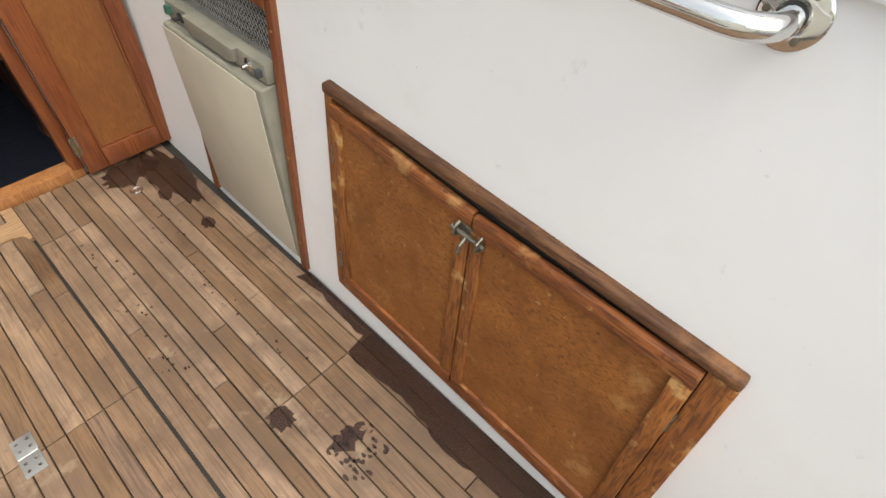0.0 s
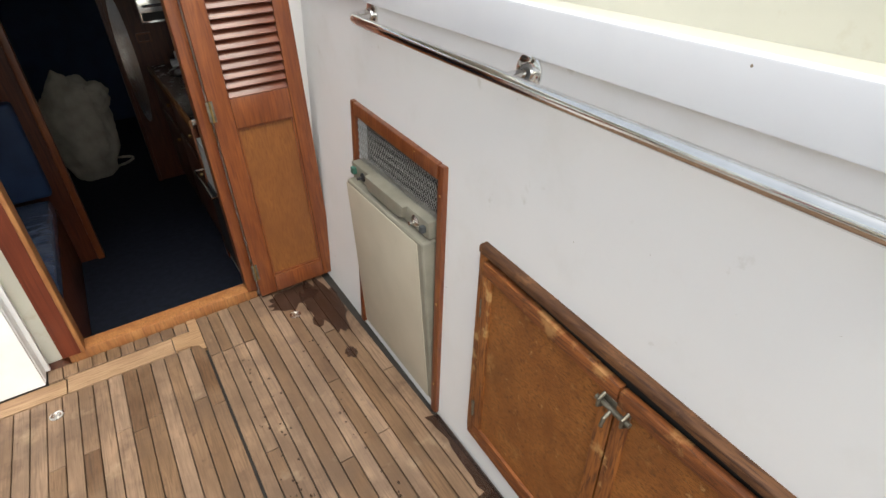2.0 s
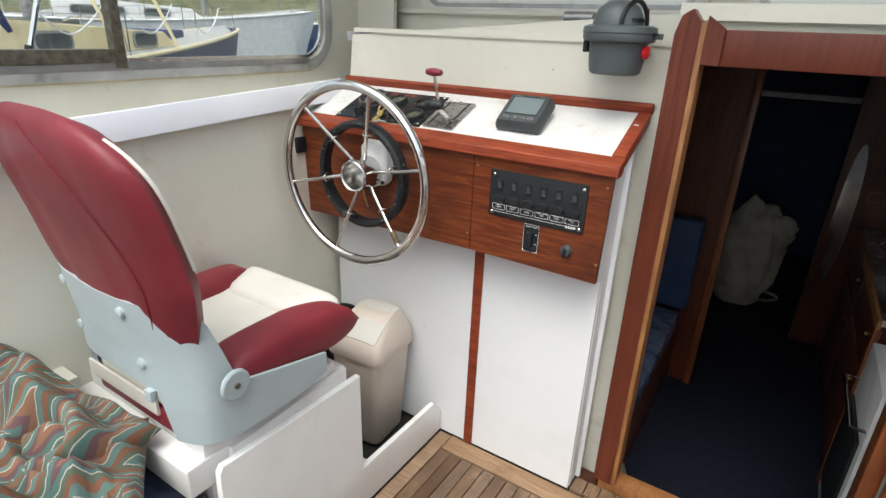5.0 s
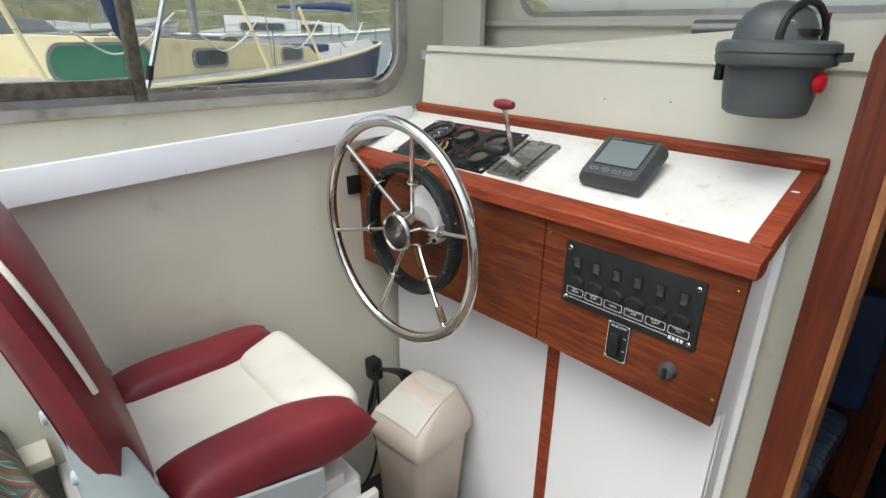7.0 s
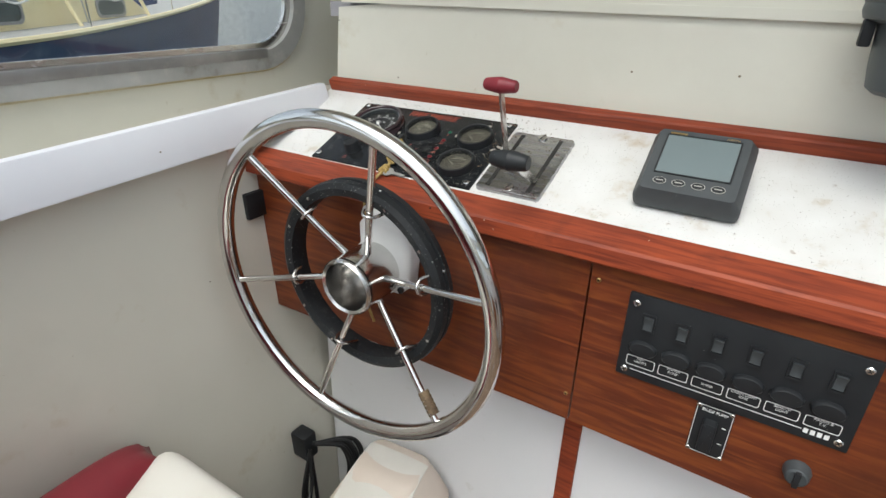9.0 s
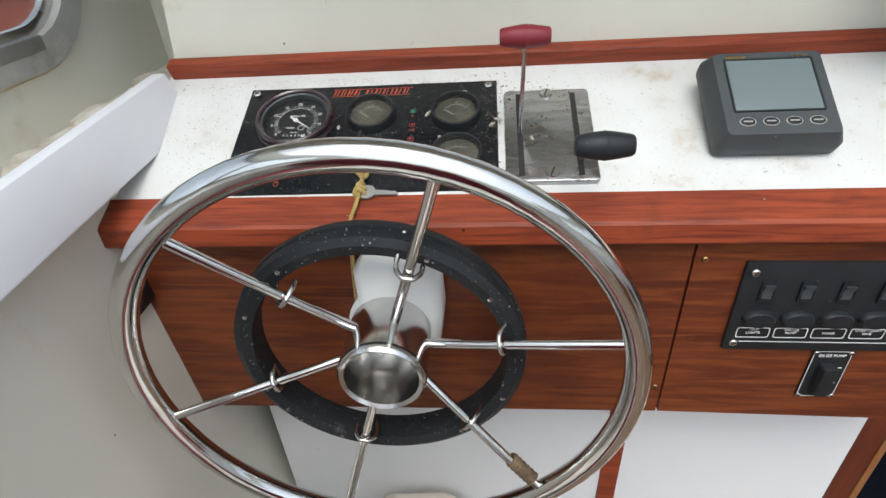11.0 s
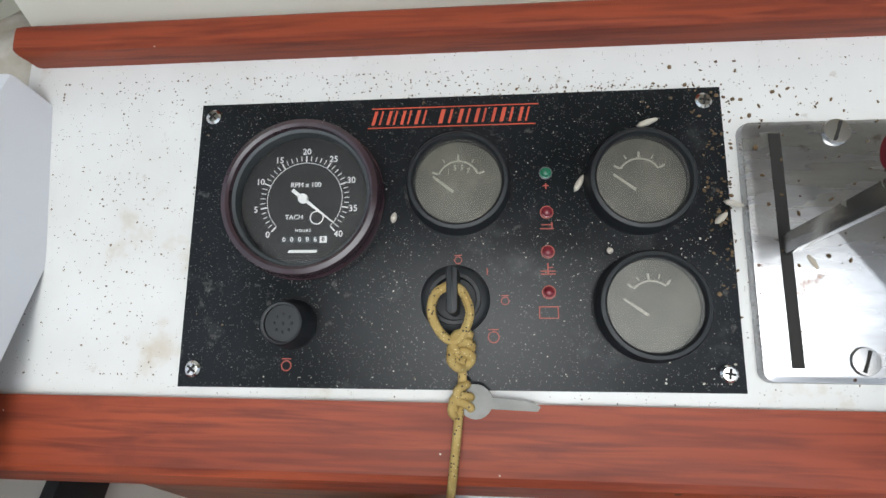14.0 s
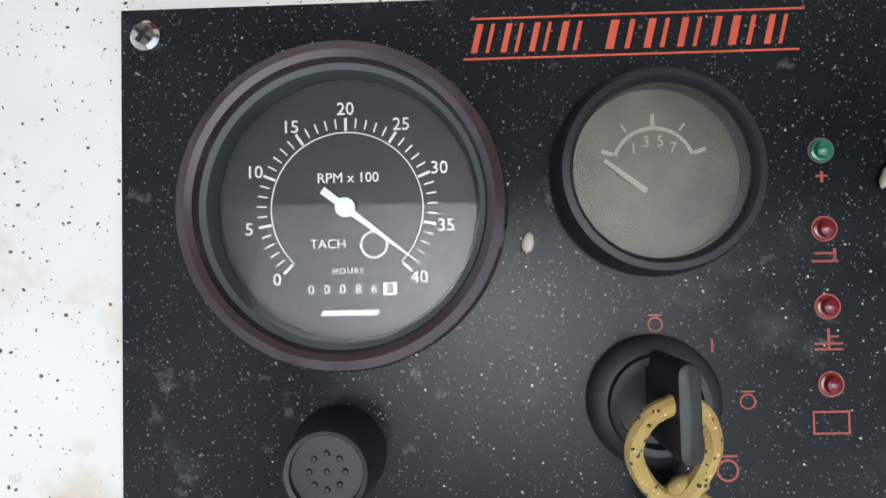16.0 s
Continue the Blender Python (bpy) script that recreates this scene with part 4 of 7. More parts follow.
def small_gauge(x, s, words, needle_at, span, clouded):
    GM = pm(x, s, PT) @ Matrix.Diagonal((1.0, 1.0, 0.9, 1))
    gv = part("gauge", lathe([(0.0310, 0.0), (0.0310, 0.004), (0.0300, 0.006), (0.0302, 0.010), (0.0290, 0.0125), (0.0270, 0.0130), (0.0258, 0.0115), (0.0254, 0.004)], 48), M_BLACK, panel, "small black gauge under a clouded glass", m=GM, smooth=40)
    part("dial", lathe([(0.0256, 0.003), (0, 0.003)], 40), M_DIALGREY, gv, m=GM)
    part("scale_arc", arc(0.0122, 0.0011, span[0], span[1]), M_MARKDIM, gv, m=GM @ Matrix.Translation((0, 0.0015, 0.0032)))
    ticks(gv, GM @ Matrix.Translation((0, 0.0015, 0)), 0.0133, 0.0165, span[0], span[1], 5, 2, 0.0007, M_MARKDIM, 0.0032)
    for k, word in enumerate(words):
        a = radians(span[0] + (span[1] - span[0]) * (k + 1) / (len(words) + 1))
        text_mesh(word, 0.0048, GM @ Matrix.Translation((0.0088 * math.cos(a), 0.0010 + 0.0088 * math.sin(a), 0.0032)), M_MARKDIM, gv, "numeral")
    part("needle", prism([(-0.004, -0.0009), (0.0115, -0.0006), (0.0115, 0.0006), (-0.004, 0.0009)], 0.0006), M_MARKDIM, gv, m=GM @ Matrix.Translation((-0.006, -0.003, 0.0045)) @ Matrix.Rotation(radians(needle_at), 4, "Z"))
    gl = part("gauge_glass", lathe([(0, 0.0102), (0.0256, 0.0102), (0.0256, 0.0096), (0, 0.0096)], 40), clouded, gv, m=GM)
    gl.visible_shadow = False


small_gauge(0.0063, 0.1094, ("1", "3", "5", "7"), 142, (160, 20), M_CLOUDGLASS)
small_gauge(0.1107, 0.1084, (), 142, (150, 30), M_CLOUDGLASS)
small_gauge(0.1131, 0.0372, (), 145, (140, 50), M_CLOUDGLASS)

# printed title: slanted red blocks between two rules
part("title_rule", box(-0.0475, 0.0545, 0.1592, 0.1598, PT, PT + 0.0002), M_RED, panel, "red maker's title between two rules", m=pm(0, 0), smooth=0)
part("title_rule", box(-0.0500, 0.0525, 0.1466, 0.1472, PT, PT + 0.0002), M_RED, panel, m=pm(0, 0), smooth=0)
x = -0.0480
for k, w in enumerate((0.0080, 0.0075, 0.0075, 0.0085, 0.0, 0.0105, 0.0090, 0.0085, 0.0045, 0.0098, 0.0078)):
    if w:
        for a, b in ((0.04, 0.28), (0.60, 0.74)) if w > 0.005 else ((0.2, 0.6),):
            part("title_bar", prism([(x + a * w, 0.1488), (x + b * w, 0.1488), (x + b * w + 0.0022, 0.1578), (x + a * w + 0.0022, 0.1578)], 0.0002), M_RED, panel, m=pm(0, 0, PT), smooth=0)
    x += w + 0.0012 if w else 0.005

# warning lamps with red symbols
for k, s in enumerate((0.1155, 0.0917, 0.0683, 0.0451)):
    lm = pm(0.0576, s, PT)
    led = part("warning_lamp", lathe([(0.0033, 0), (0.0033, 0.0006), (0.0026, 0.0008), (0.0022, 0.002), (0.0012, 0.0026), (0, 0.0028)], 20), M_REDLED if k else M_GREENLED, panel, "green warning lamp" if not k else "red warning lamp", m=lm)
    part("lamp_ring", lathe([(0.0039, 0), (0.0039, 0.0003), (0.0034, 0.0003)], 20), M_GREYDARK if not k else M_REDDIM, led, m=lm)
sym = [box(-0.0004, 0.0004, -0.0012, 0.0022, 0, 0.0002), box(-0.004, 0.004, -0.0012, -0.0005, 0, 0.0002), box(-0.0004, 0.0004, -0.002, 0.004, 0, 0.0002)]
box(-0.0018, 0.0018, 0.0005, 0.0011, 0, 0.0002, bm=sym[0])
box(-0.003, 0.0025, 0.0012, 0.0019, 0, 0.0002, bm=sym[1])
box(0.0025, 0.0033, -0.0012, 0.003, 0, 0.0002, bm=sym[1])
for dy in (-0.0026, -0.0009):
    box(-0.0042, 0.0042, dy, dy + 0.0006, 0, 0.0002, bm=sym[2])
box(0, 0.003, 0.0012, 0.0018, 0, 0.0002, bm=sym[2])
for bm, s in zip(sym, (0.1070, 0.0828, 0.0578)):
    part("symbol", bm, M_REDDIM, panel, m=pm(0.0575, s, PT), smooth=0)
part("symbol", ring_prism([(-0.0055, -0.0035), (0.0055, -0.0035), (0.0055, 0.0035), (-0.0055, 0.0035)], [(-0.0049, -0.0029), (0.0049, -0.0029), (0.0049, 0.0029), (-0.0049, 0.0029)], 0.0002), M_REDDIM, panel, m=pm(0.0573, 0.0337, PT), smooth=0)
circle = lambda r: [(r * math.cos(a * math.tau / 20), r * math.sin(a * math.tau / 20)) for a in range(20)]
for x, s, r in ((0.0061, 0.0639, 0.0023), (0.0262, 0.0199, 0.0034), (-0.0932, 0.0032, 0.0031), (0.0329, 0.0403, 0.0024)):
    part("symbol", ring_prism(circle(r), circle(r * 0.8), 0.0002), M_REDDIM, panel, m=pm(x, s, PT), smooth=0)
    part("symbol", box(-r * 0.9, r * 0.9, r * 1.15, r * 1.35, 0, 0.0002), M_REDDIM, panel, m=pm(x, s, PT), smooth=0)
part("symbol", box(-0.0003, 0.0003, -0.002, 0.002, 0, 0.0002), M_REDDIM, panel, m=pm(0.0229, 0.0572, PT), smooth=0)

# start button
BM = pm(-0.0908, 0.0268, PT) @ Matrix.Diagonal((0.86, 0.86, 1, 1))
btn = part("start_button", lathe([(0.0170, 0), (0.0165, 0.004), (0.0150, 0.006), (0.0145, 0.016), (0.0135, 0.0175), (0.0120, 0.0172), (0.0118, 0.0155), (0.0, 0.0158)], 40), M_BLACK, panel, "round black rubber start button", m=BM, smooth=40)
for k in range(9):
    a = radians(45 * k)
    r = 0.0058 if k < 8 else 0.0
    part("nub", lathe([(0.0011, 0), (0.0009, 0.0007), (0, 0.001)], 10), M_BLACK, btn, m=BM @ Matrix.Translation((r * math.cos(a), r * math.sin(a), 0.0157)))

# key switch, key and lanyard
KM = pm(0.0045, 0.0411, PT)
sw = part("key_switch", lathe([(0.0200, 0), (0.0196, 0.003), (0.0175, 0.005), (0.0150, 0.0055), (0.0146, 0.0075), (0.0125, 0.0075), (0.0118, 0.004), (0, 0.004)], 40), M_BLACK, panel, "round black key switch", m=KM, smooth=40)
keys = thing("ignition_key", tuple(KM.translation), "black-headed ignition key on a knotted speckled cord with a spare key", "key")
part("key_head", prism(rounded(0.0062, 0.026, 0.003, 4), 0.024, bevel=0.0015), M_BLACK, keys, m=KM @ pose(0, 0.003, 0.004))
cord = smooth_path([(0.0, 0.006, 0.024), (-0.009, 0.001, 0.0225), (-0.0115, -0.010, 0.0175), (-0.005, -0.0215, 0.014), (0.003, -0.0225, 0.0145), (0.009, -0.010, 0.018), (0.006, 0.001, 0.0225), (0.0, 0.006, 0.024)], 6)
part("cord_loop", tube([KM @ Vector(p) for p in cord], 0.0028, 8), M_ROPE, keys, "yellow and black speckled cord")


def knot(m, r, seed):
    bm = bmesh.new()
    for k in range(3):
        a = [(r * math.cos(t * math.tau / 14) * 1.0, r * 0.75 * math.sin(t * math.tau / 14), 0.35 * r * math.sin(2 * t * math.tau / 14 + k)) for t in range(14)]
        one = tube(a, r * 0.42, 8, closed=True)
        merge(bm, one, pose(0, (k - 1) * r * 0.75, 0, 25 * k + seed, 30 - 20 * k, 35 * k))
    return part("knot", bm, M_ROPE, keys, m=m, smooth=60)


knot(KM @ pose(0.004, -0.029, 0.011), 0.0062, 0)
knot(KM @ pose(0.0035, -0.0555, 0.0065), 0.0056, 40)
down = [KM @ Vector(p) for p in ((0.004, -0.033, 0.010), (0.0045, -0.045, 0.0075), (0.003, -0.058, 0.006), (0.001, -0.078, 0.006), (-0.001, -0.098, 0.006))]
down += [Vector((down[-1].x - 0.004, 1.955, 1.12)), Vector((down[-1].x - 0.010, 1.958, 1.03)), Vector((down[-1].x - 0.006, 1.95, 0.95)), Vector((down[-1].x + 0.012, 1.95, 0.90))]
part("cord_tail", tube(smooth_path(down, 6), 0.0027, 8), M_ROPE, keys, smooth=60)
part("spare_key", prism([(0.0093 * math.cos(radians(a)), 0.0093 * math.sin(radians(a))) for a in range(20, 341, 16)] + [(0.0335, -0.0024), (0.035, 0.0), (0.031, 0.0026), (0.027, 0.002), (0.022, 0.003), (0.0165, 0.003)], 0.0018, m=pose(0, 0, 0, 0, 0, -4)), M_WIRE, keys, "small steel spare key", m=KM @ pose(0.0115, -0.0560, 0.0035))

# ---- engine control levers ----
lev = thing("engine_control", tuple(top_m(0.235, 0.07).translation), "chrome twin-lever engine control with red and black knobs", "engine control")
LM = top_m(0.2366, 0.0762) @ Matrix.Diagonal((1.07, 1.07, 1.07, 1))
outer = rounded(0.103, 0.148, 0.006, 4)
part("cover_plate", prism(outer, 0.007, bevel=0.0035), M_PLATE, lev, m=LM)
for x in (-0.0335, 0.0315):
    part("slot", box(x - 0.0032, x + 0.0032, -0.066, 0.066, 0.0062, 0.0074), M_DARK, lev, m=LM)
for y in (-0.062, 0.066):
    b = part("bolt", lathe([(0.0078, 0), (0.0072, 0.002), (0, 0.0026)], 20), M_BRUSHED, lev, m=LM @ pose(0.0, y, 0.007))
    part("bolt_slot", box(-0.006, 0.006, -0.0007, 0.0007, 0.0018, 0.0029), M_DARK, b, m=LM @ pose(0.0, y, 0.007, 0, 0, 70))


def lever(x, foot, tip, knob_mat, kl, kr, label):
    f, t = LM @ Vector((x, foot, 0.0)), LM @ Vector((x + tip[0], foot + tip[1], tip[2]))
    d = (t - f).normalized()
    side = Vector((1, 0, 0))
    up = side.cross(d).normalized()
    bar = part("lever", box(-0.0022, 0.0022, -0.006, 0.006, 0, (t - f).length, 0.001), M_BRUSHED, lev)
    m = Matrix((side, up, d)).transposed().to_4x4()
    m.translation = f
    bar.data.transform(m)
    k = part("knob", lathe([(0, -kl), (kr * 0.62, -kl), (kr * 0.74, -kl * 0.92), (kr * 0.95, -kl * 0.3), (kr, -0.001), (kr * 1.03, 0), (kr, 0.001), (kr * 0.95, kl * 0.3), (kr * 0.74, kl * 0.92), (kr * 0.62, kl), (0, kl)], 24),
             knob_mat, lev, label, m=Matrix.Translation(t) @ pose(0, 0, 0, 0, 90, 0))


lever(-0.0335, 0.0, (0.001, 0.010, 0.1285), M_BURG, 0.027, 0.0125, "faded burgundy barrel knob")
lever(0.0315, -0.033, (0.004, -0.078, 0.0977), M_BLACK, 0.028, 0.0145, "black barrel knob")

# ---- depth sounder ----
DM = top_m(0.4906, 0.0945, 0.015) @ pose(0, 0, 0, 10.5) @ Matrix.Diagonal((1.085, 0.985, 1.0, 1))
dep = thing("depth_sounder", tuple(DM.translation), "charcoal depth display with a blank screen and four buttons", "depth sounder")
body = bmesh.new()
lo, hi = rounded(0.126, 0.128, 0.008, 4), rounded(0.112, 0.117, 0.006, 4)
mid = rounded(0.128, 0.13, 0.009, 4)
vs = [[body.verts.new((x, y, z)) for x, y in o] for o, z in ((lo, 0.0), (mid, 0.005), (mid, 0.018), (hi, 0.035))]
for p, q in zip(vs, vs[1:]):
    for i in range(len(p)):
        j = (i + 1) % len(p)
        body.faces.new((p[i], p[j], q[j], q[i]))
body.faces.new(vs[0])
body.faces.new(vs[-1])
part("case", body, M_GREYDARK, dep, m=DM, smooth=30)
part("mount", box(-0.045, 0.045, -0.045, 0.05, -0.032, 0.002, 0.004), M_BLACK, dep, m=DM)
part("screen", box(-0.044, 0.044, -0.026, 0.047, 0.0345, 0.0358, 0.0005), M_SCREEN, dep, "blank grey-green screen", m=DM)
part("screen_bezel", ring_prism(rounded(0.092, 0.077, 0.002, 2, 0, 0.0105), rounded(0.088, 0.073, 0.001, 2, 0, 0.0105), 0.0365), M_BLACK, dep, m=DM)
for k in range(4):
    bm_ = DM @ pose(-0.0345 + 0.023 * k, -0.0415, 0.035)
    bt = part("button", lathe([(0.0078, 0), (0.0072, 0.0011), (0, 0.0013)], 24), M_BLACK, dep, m=bm_ @ Matrix.Diagonal((1, 0.72, 1, 1)))
    part("button_ring", ring_prism(circle(0.0082), circle(0.0074), 0.0009), M_MARKDIM, bt, m=bm_ @ Matrix.Diagonal((1, 0.72, 1, 1)))
    part("button_legend", box(-0.0045, 0.0045, -0.0008, 0.0008, 0.0012, 0.0016), M_MARKDIM, bt, m=bm_)
part("maker_mark", box(-0.043, -0.022, 0.0500, 0.0535, 0.0350, 0.0353), M_BRASS, dep, "small gold maker's mark", m=DM)
text_mesh("DEPTH", 0.0052, DM @ pose(0.034, 0.0518, 0.0353), M_BRASS, dep)

# ---- switch panel ----
FM = pose(-0.262, 1.979, 1.0305, 90, 0, 0)
swp = thing("switch_panel", (-0.262, 1.975, 1.03), "black six-way switch panel with rocker switches and labelled fuses", "switch panel")
part("face_plate", prism(rounded(0.287, 0.136, 0.002, 2), 0.005, bevel=0.001), M_BLACK, swp, m=FM)
for x in (-0.132, 0.132):
    for y in (-0.056, 0.054):
        screw(swp, FM @ pose(x, y, 0.005, 0, 0, 30), 0.0052)
names = ("NAV\nLIGHTS", "WATER\nPUMP", "WIPER", "CABIN LIGHT\nONE", "SEARCH\nLIGHT", "RADIO &\nT.V.")
for k, word in enumerate(names):
    x = -0.112 + 0.0445 * k
    bez = part("switch_bezel", ring_prism(rounded(0.018, 0.030, 0.001, 2), rounded(0.0135, 0.0225, 0.001, 2), 0.003), M_BLACK, swp, m=FM @ pose(x, 0.027, 0.005))
    part("rocker", prism([(-0.010, 0), (0.010, 0), (0.0105, 0.0065), (0.0, 0.002), (-0.0095, 0.0035)], 0.012, bevel=0.0006), M_GREYDARK, bez, m=FM @ pose(x, 0.027, 0.005) @ Matrix(((0, 0, 1, -0.006), (1, 0, 0, 0), (0, 1, 0, 0), (0, 0, 0, 1))))
    part("fuse_cap", lathe([(0.0195, 0), (0.0185, 0.006), (0.0165, 0.008), (0.0, 0.0085)], 28), M_BLACK, swp, m=FM @ pose(x, -0.0145, 0.005) @ Matrix.Diagonal((1.0, 0.62, 1, 1)))
    part("label_border", ring_prism(rounded(0.0395, 0.0165, 0.003, 3), rounded(0.0375, 0.0145, 0.0025, 3), 0.0003), M_MARK, swp, m=FM @ pose(x, -0.039, 0.005))
    text_mesh(word, 0.0052, FM @ pose(x, -0.039 + (0.0026 if "\n" in word else 0), 0.0052), M_MARK, swp)
part("rule", box(-0.125, 0.092, -0.0545, -0.0535, 0.005, 0.0053), M_MARK, swp, m=FM)
for k in range(4):
    part("maker_block", box(0.094 + 0.0075 * k, 0.0992 + 0.0075 * k, -0.0585, -0.0515, 0.005, 0.0053), M_MARK, swp, m=FM)

# ---- bilge pump switch and black knob ----
GM = pose(-0.266, 1.979, 0.9175, 90, 0, 0)
bil = thing("bilge_switch", (-0.266, 1.975, 0.917), "black bilge pump switch plate with a rocker", "switch")
part("face_plate", prism(rounded(0.048, 0.085, 0.002, 2), 0.003), M_BLACK, bil, m=GM)
part("border", ring_prism(rounded(0.046, 0.083, 0.002, 2), rounded(0.0445, 0.0815, 0.002, 2), 0.0032), M_MARK, bil, m=GM)
part("rocker", prism(rounded(0.019, 0.05, 0.004, 3), 0.014, bevel=0.004), M_BLACK, bil, m=GM @ pose(-0.002, -0.004, 0.003))
text_mesh("BILGE PUMP", 0.0062, GM @ pose(0, 0.034, 0.0031), M_MARK, bil)
for x in (-0.021, 0.021):
    for y in (-0.039, 0.039):
        screw(bil, GM @ pose(x, y, 0.003), 0.0032)
part("switch_legend", box(0.013, 0.018, 0.012, 0.0135, 0.003, 0.0032), M_MARK, bil, m=GM)
part("switch_legend", box(0.013, 0.018, -0.016, -0.0145, 0.003, 0.0032), M_MARK, bil, m=GM)
knb = thing("heater_knob", (-0.157, 1.975, 0.907), "round matt black knob on the instrument board", "knob")
part("knob_body", lathe([(0.0165, 0), (0.0168, 0.004), (0.0145, 0.012), (0.0135, 0.016), (0.011, 0.018), (0, 0.018)], 28), M_GREYDARK, knb, m=pose(-0.157, 1.979, 0.907, 90))
part("knob_grip", box(-0.0035, 0.0035, -0.012, 0.012, 0.017, 0.023, 0.001), M_BLACK, knb, m=pose(-0.157, 1.979, 0.907, 90, 0, 0))
# ---- black socket on the port wall by the wheel ----
soc = thing("wall_plug", (-1.155, 1.99, 1.075), "small black socket cover on the port wall", "socket")
part("cover", box(0.0, 0.012, 1.935, 1.98, 1.037, 1.091, 0.003), M_BLACK, soc, fn=port)

# ---- compass ----
CM = pose(-0.147, 2.142, 1.366, 0, 0, 0)
comp = thing("compass", (-0.150, 2.14, 1.35), "charcoal domed steering compass bracketed to the coaming, with a red knob", "compass")
part("bowl", lathe([(0, 0.0), (0.058, 0.0), (0.066, 0.006), (0.070, 0.03), (0.074, 0.078), (0.078, 0.082)], 48), M_COMPASS, comp, m=CM)
part("collar", lathe([(0.074, 0.078), (0.090, 0.083), (0.093, 0.092), (0.092, 0.100), (0.094, 0.103), (0.092, 0.116), (0.080, 0.121), (0.062, 0.121)], 48), M_COMPASS, comp, m=CM)
part("visor", prism([(0.055 * math.cos(radians(a)), 0.055 * math.sin(radians(a))) for a in range(-50, 51, 10)] + [(0.104, 0.03), (0.104, -0.03)][::-1], 0.014, m=pose(0, 0, 0.09)), M_COMPASS, comp, m=CM)
part("dome_cover", lathe([(0.064, 0.121), (0.061, 0.143), (0.05, 0.163), (0.032, 0.177), (0, 0.183)], 40), M_COMPASS, comp, "ribbed grey hood", m=CM @ pose(-0.008, 0, 0))
part("dome_band", tube([(0.0 + 0.063 * math.cos(radians(a)) * 0.25 + 0.034, 0.060 * math.cos(radians(a)), 0.121 + 0.058 * math.sin(radians(a))) for a in range(0, 181, 9)], 0.006, 8), M_BLACK, comp, m=CM)
dm = part("dome", lathe([(0.058, 0.121), (0.054, 0.143), (0.044, 0.16), (0.026, 0.172), (0, 0.176)], 40), M_GAUGEGLASS, comp, "dark smoked dome", m=CM @ pose(0.016, -0.004, 0))
part("card", lathe([(0.046, 0.128), (0.046, 0.138), (0, 0.14)], 32), M_BLACK, comp, m=CM @ pose(0.014, -0.003, 0))
part("side_knob", lathe([(0.011, 0), (0.016, 0.003), (0.016, 0.011), (0.012, 0.014), (0, 0.015)], 24), M_REDBTN, comp, "bright red knob", m=CM @ pose(0.070, -0.012, 0.058, 0, 90, -10))
part("clip", box(-0.088, -0.075, -0.02, 0.01, 0.052, 0.083, 0.003), M_BLACK, comp, m=CM)
part("bracket", box(-0.04, 0.04, 0.06, 0.094, 0.03, 0.07, 0.004), M_COMPASS, comp, m=CM)

# ---- helm seat box ----
sbx = thing("seat_box", (-0.85, 1.35, 0), "white painted helm seat box with a loose plywood side board", "seat box")
part("side_board", prism([(0.20, 0.004), (2.078, 0.004), (2.078, 0.10), (2.03, 0.155), (1.628, 0.158), (1.622, 0.512), (1.560, 0.514), (1.160, 0.530), (1.150, 0.515), (1.146, 0.380), (1.135, 0.355), (0.20, 0.345)], 0.018, m=Matrix(((0, 0, 1, -0.622), (1, 0, 0, 0), (0, 1, 0, 0), (0, 0, 0, 1))), bevel=0.004), M_SEATWHITE, sbx, "white side board with chipped edges")
part("side_board", prism([(1.20, 0.42), (1.585, 0.42), (1.585, 0.552), (1.20, 0.545)], 0.014, m=Matrix(((0, 0, 1, -0.638), (1, 0, 0, 0), (0, 1, 0, 0), (0, 0, 0, 1)))), M_SEATWHITE, sbx)
part("lid", box(-1.135, -0.638, 1.092, 1.60, 0.462, 0.550, 0.012, seg=3), M_SEATWHITE, sbx, "moulded white lid")
part("lid_pad", box(-1.12, -0.638, 1.140, 1.555, 0.5505, 0.587, 0.006), M_SEATWHITE, sbx)
part("frame_front", box(-1.13, -0.64, 1.58, 1.598, 0.004, 0.462), M_SEATWHITE, sbx)
part("frame_rear", box(-1.13, -0.64, 1.15, 1.165, 0.004, 0.462), M_SEATWHITE, sbx)

# ---- helm seat ----
SX = -0.862
seat = thing("helm_chair", (SX, 1.4, 0.6), "burgundy and white vinyl helm chair in a pale grey moulded shell", "chair")
HW = 0.282


def seat_curve(v):
    """The backrest's centre line: y and z."""
    return 1.165 - 0.05 * v - 0.075 * v ** 2, 0.68 + 0.63 * v


def back_shape(u, v):
    w = HW * (0.60 + 0.40 * min(1, v / 0.48)) * (1 - max(0, (v - 0.72) / 0.28) ** 3.4 * 0.40)
    return w * u


back = bmesh.new()
NU, NV = 20, 26
for side in (1, -1):
    gr = []
    for i in range(NU + 1):
        row = []
        for j in range(NV + 1):
            u, v = 2 * i / NU - 1, j / NV
            y, z = seat_curve(v)
            e = max(0, 1 - abs(u) ** 3.2) ** 0.5 * max(0, 1 - max(0, (v - 0.62) / 0.38) ** 4) ** 0.5 * min(1, (v / 0.06)) ** 0.5
            crown = 0.052 * e * (1.15 if side > 0 else 0.85) + (0.012 * math.exp(-((abs(u) - 0.42) / 0.06) ** 2) * e * (-0.4) if side < 0 else 0)
            zz = z - 0.05 * abs(u) ** 3 * max(0, v - 0.55)
            row.append(back.verts.new((SX + 0.012 + back_shape(u, v), y + side * crown + 0.008 * u * u, zz)))
        gr.append(row)
    for i in range(NU):
        for j in range(NV):
            back.faces.new((gr[i][j], gr[i + 1][j], gr[i + 1][j + 1], gr[i][j + 1]))
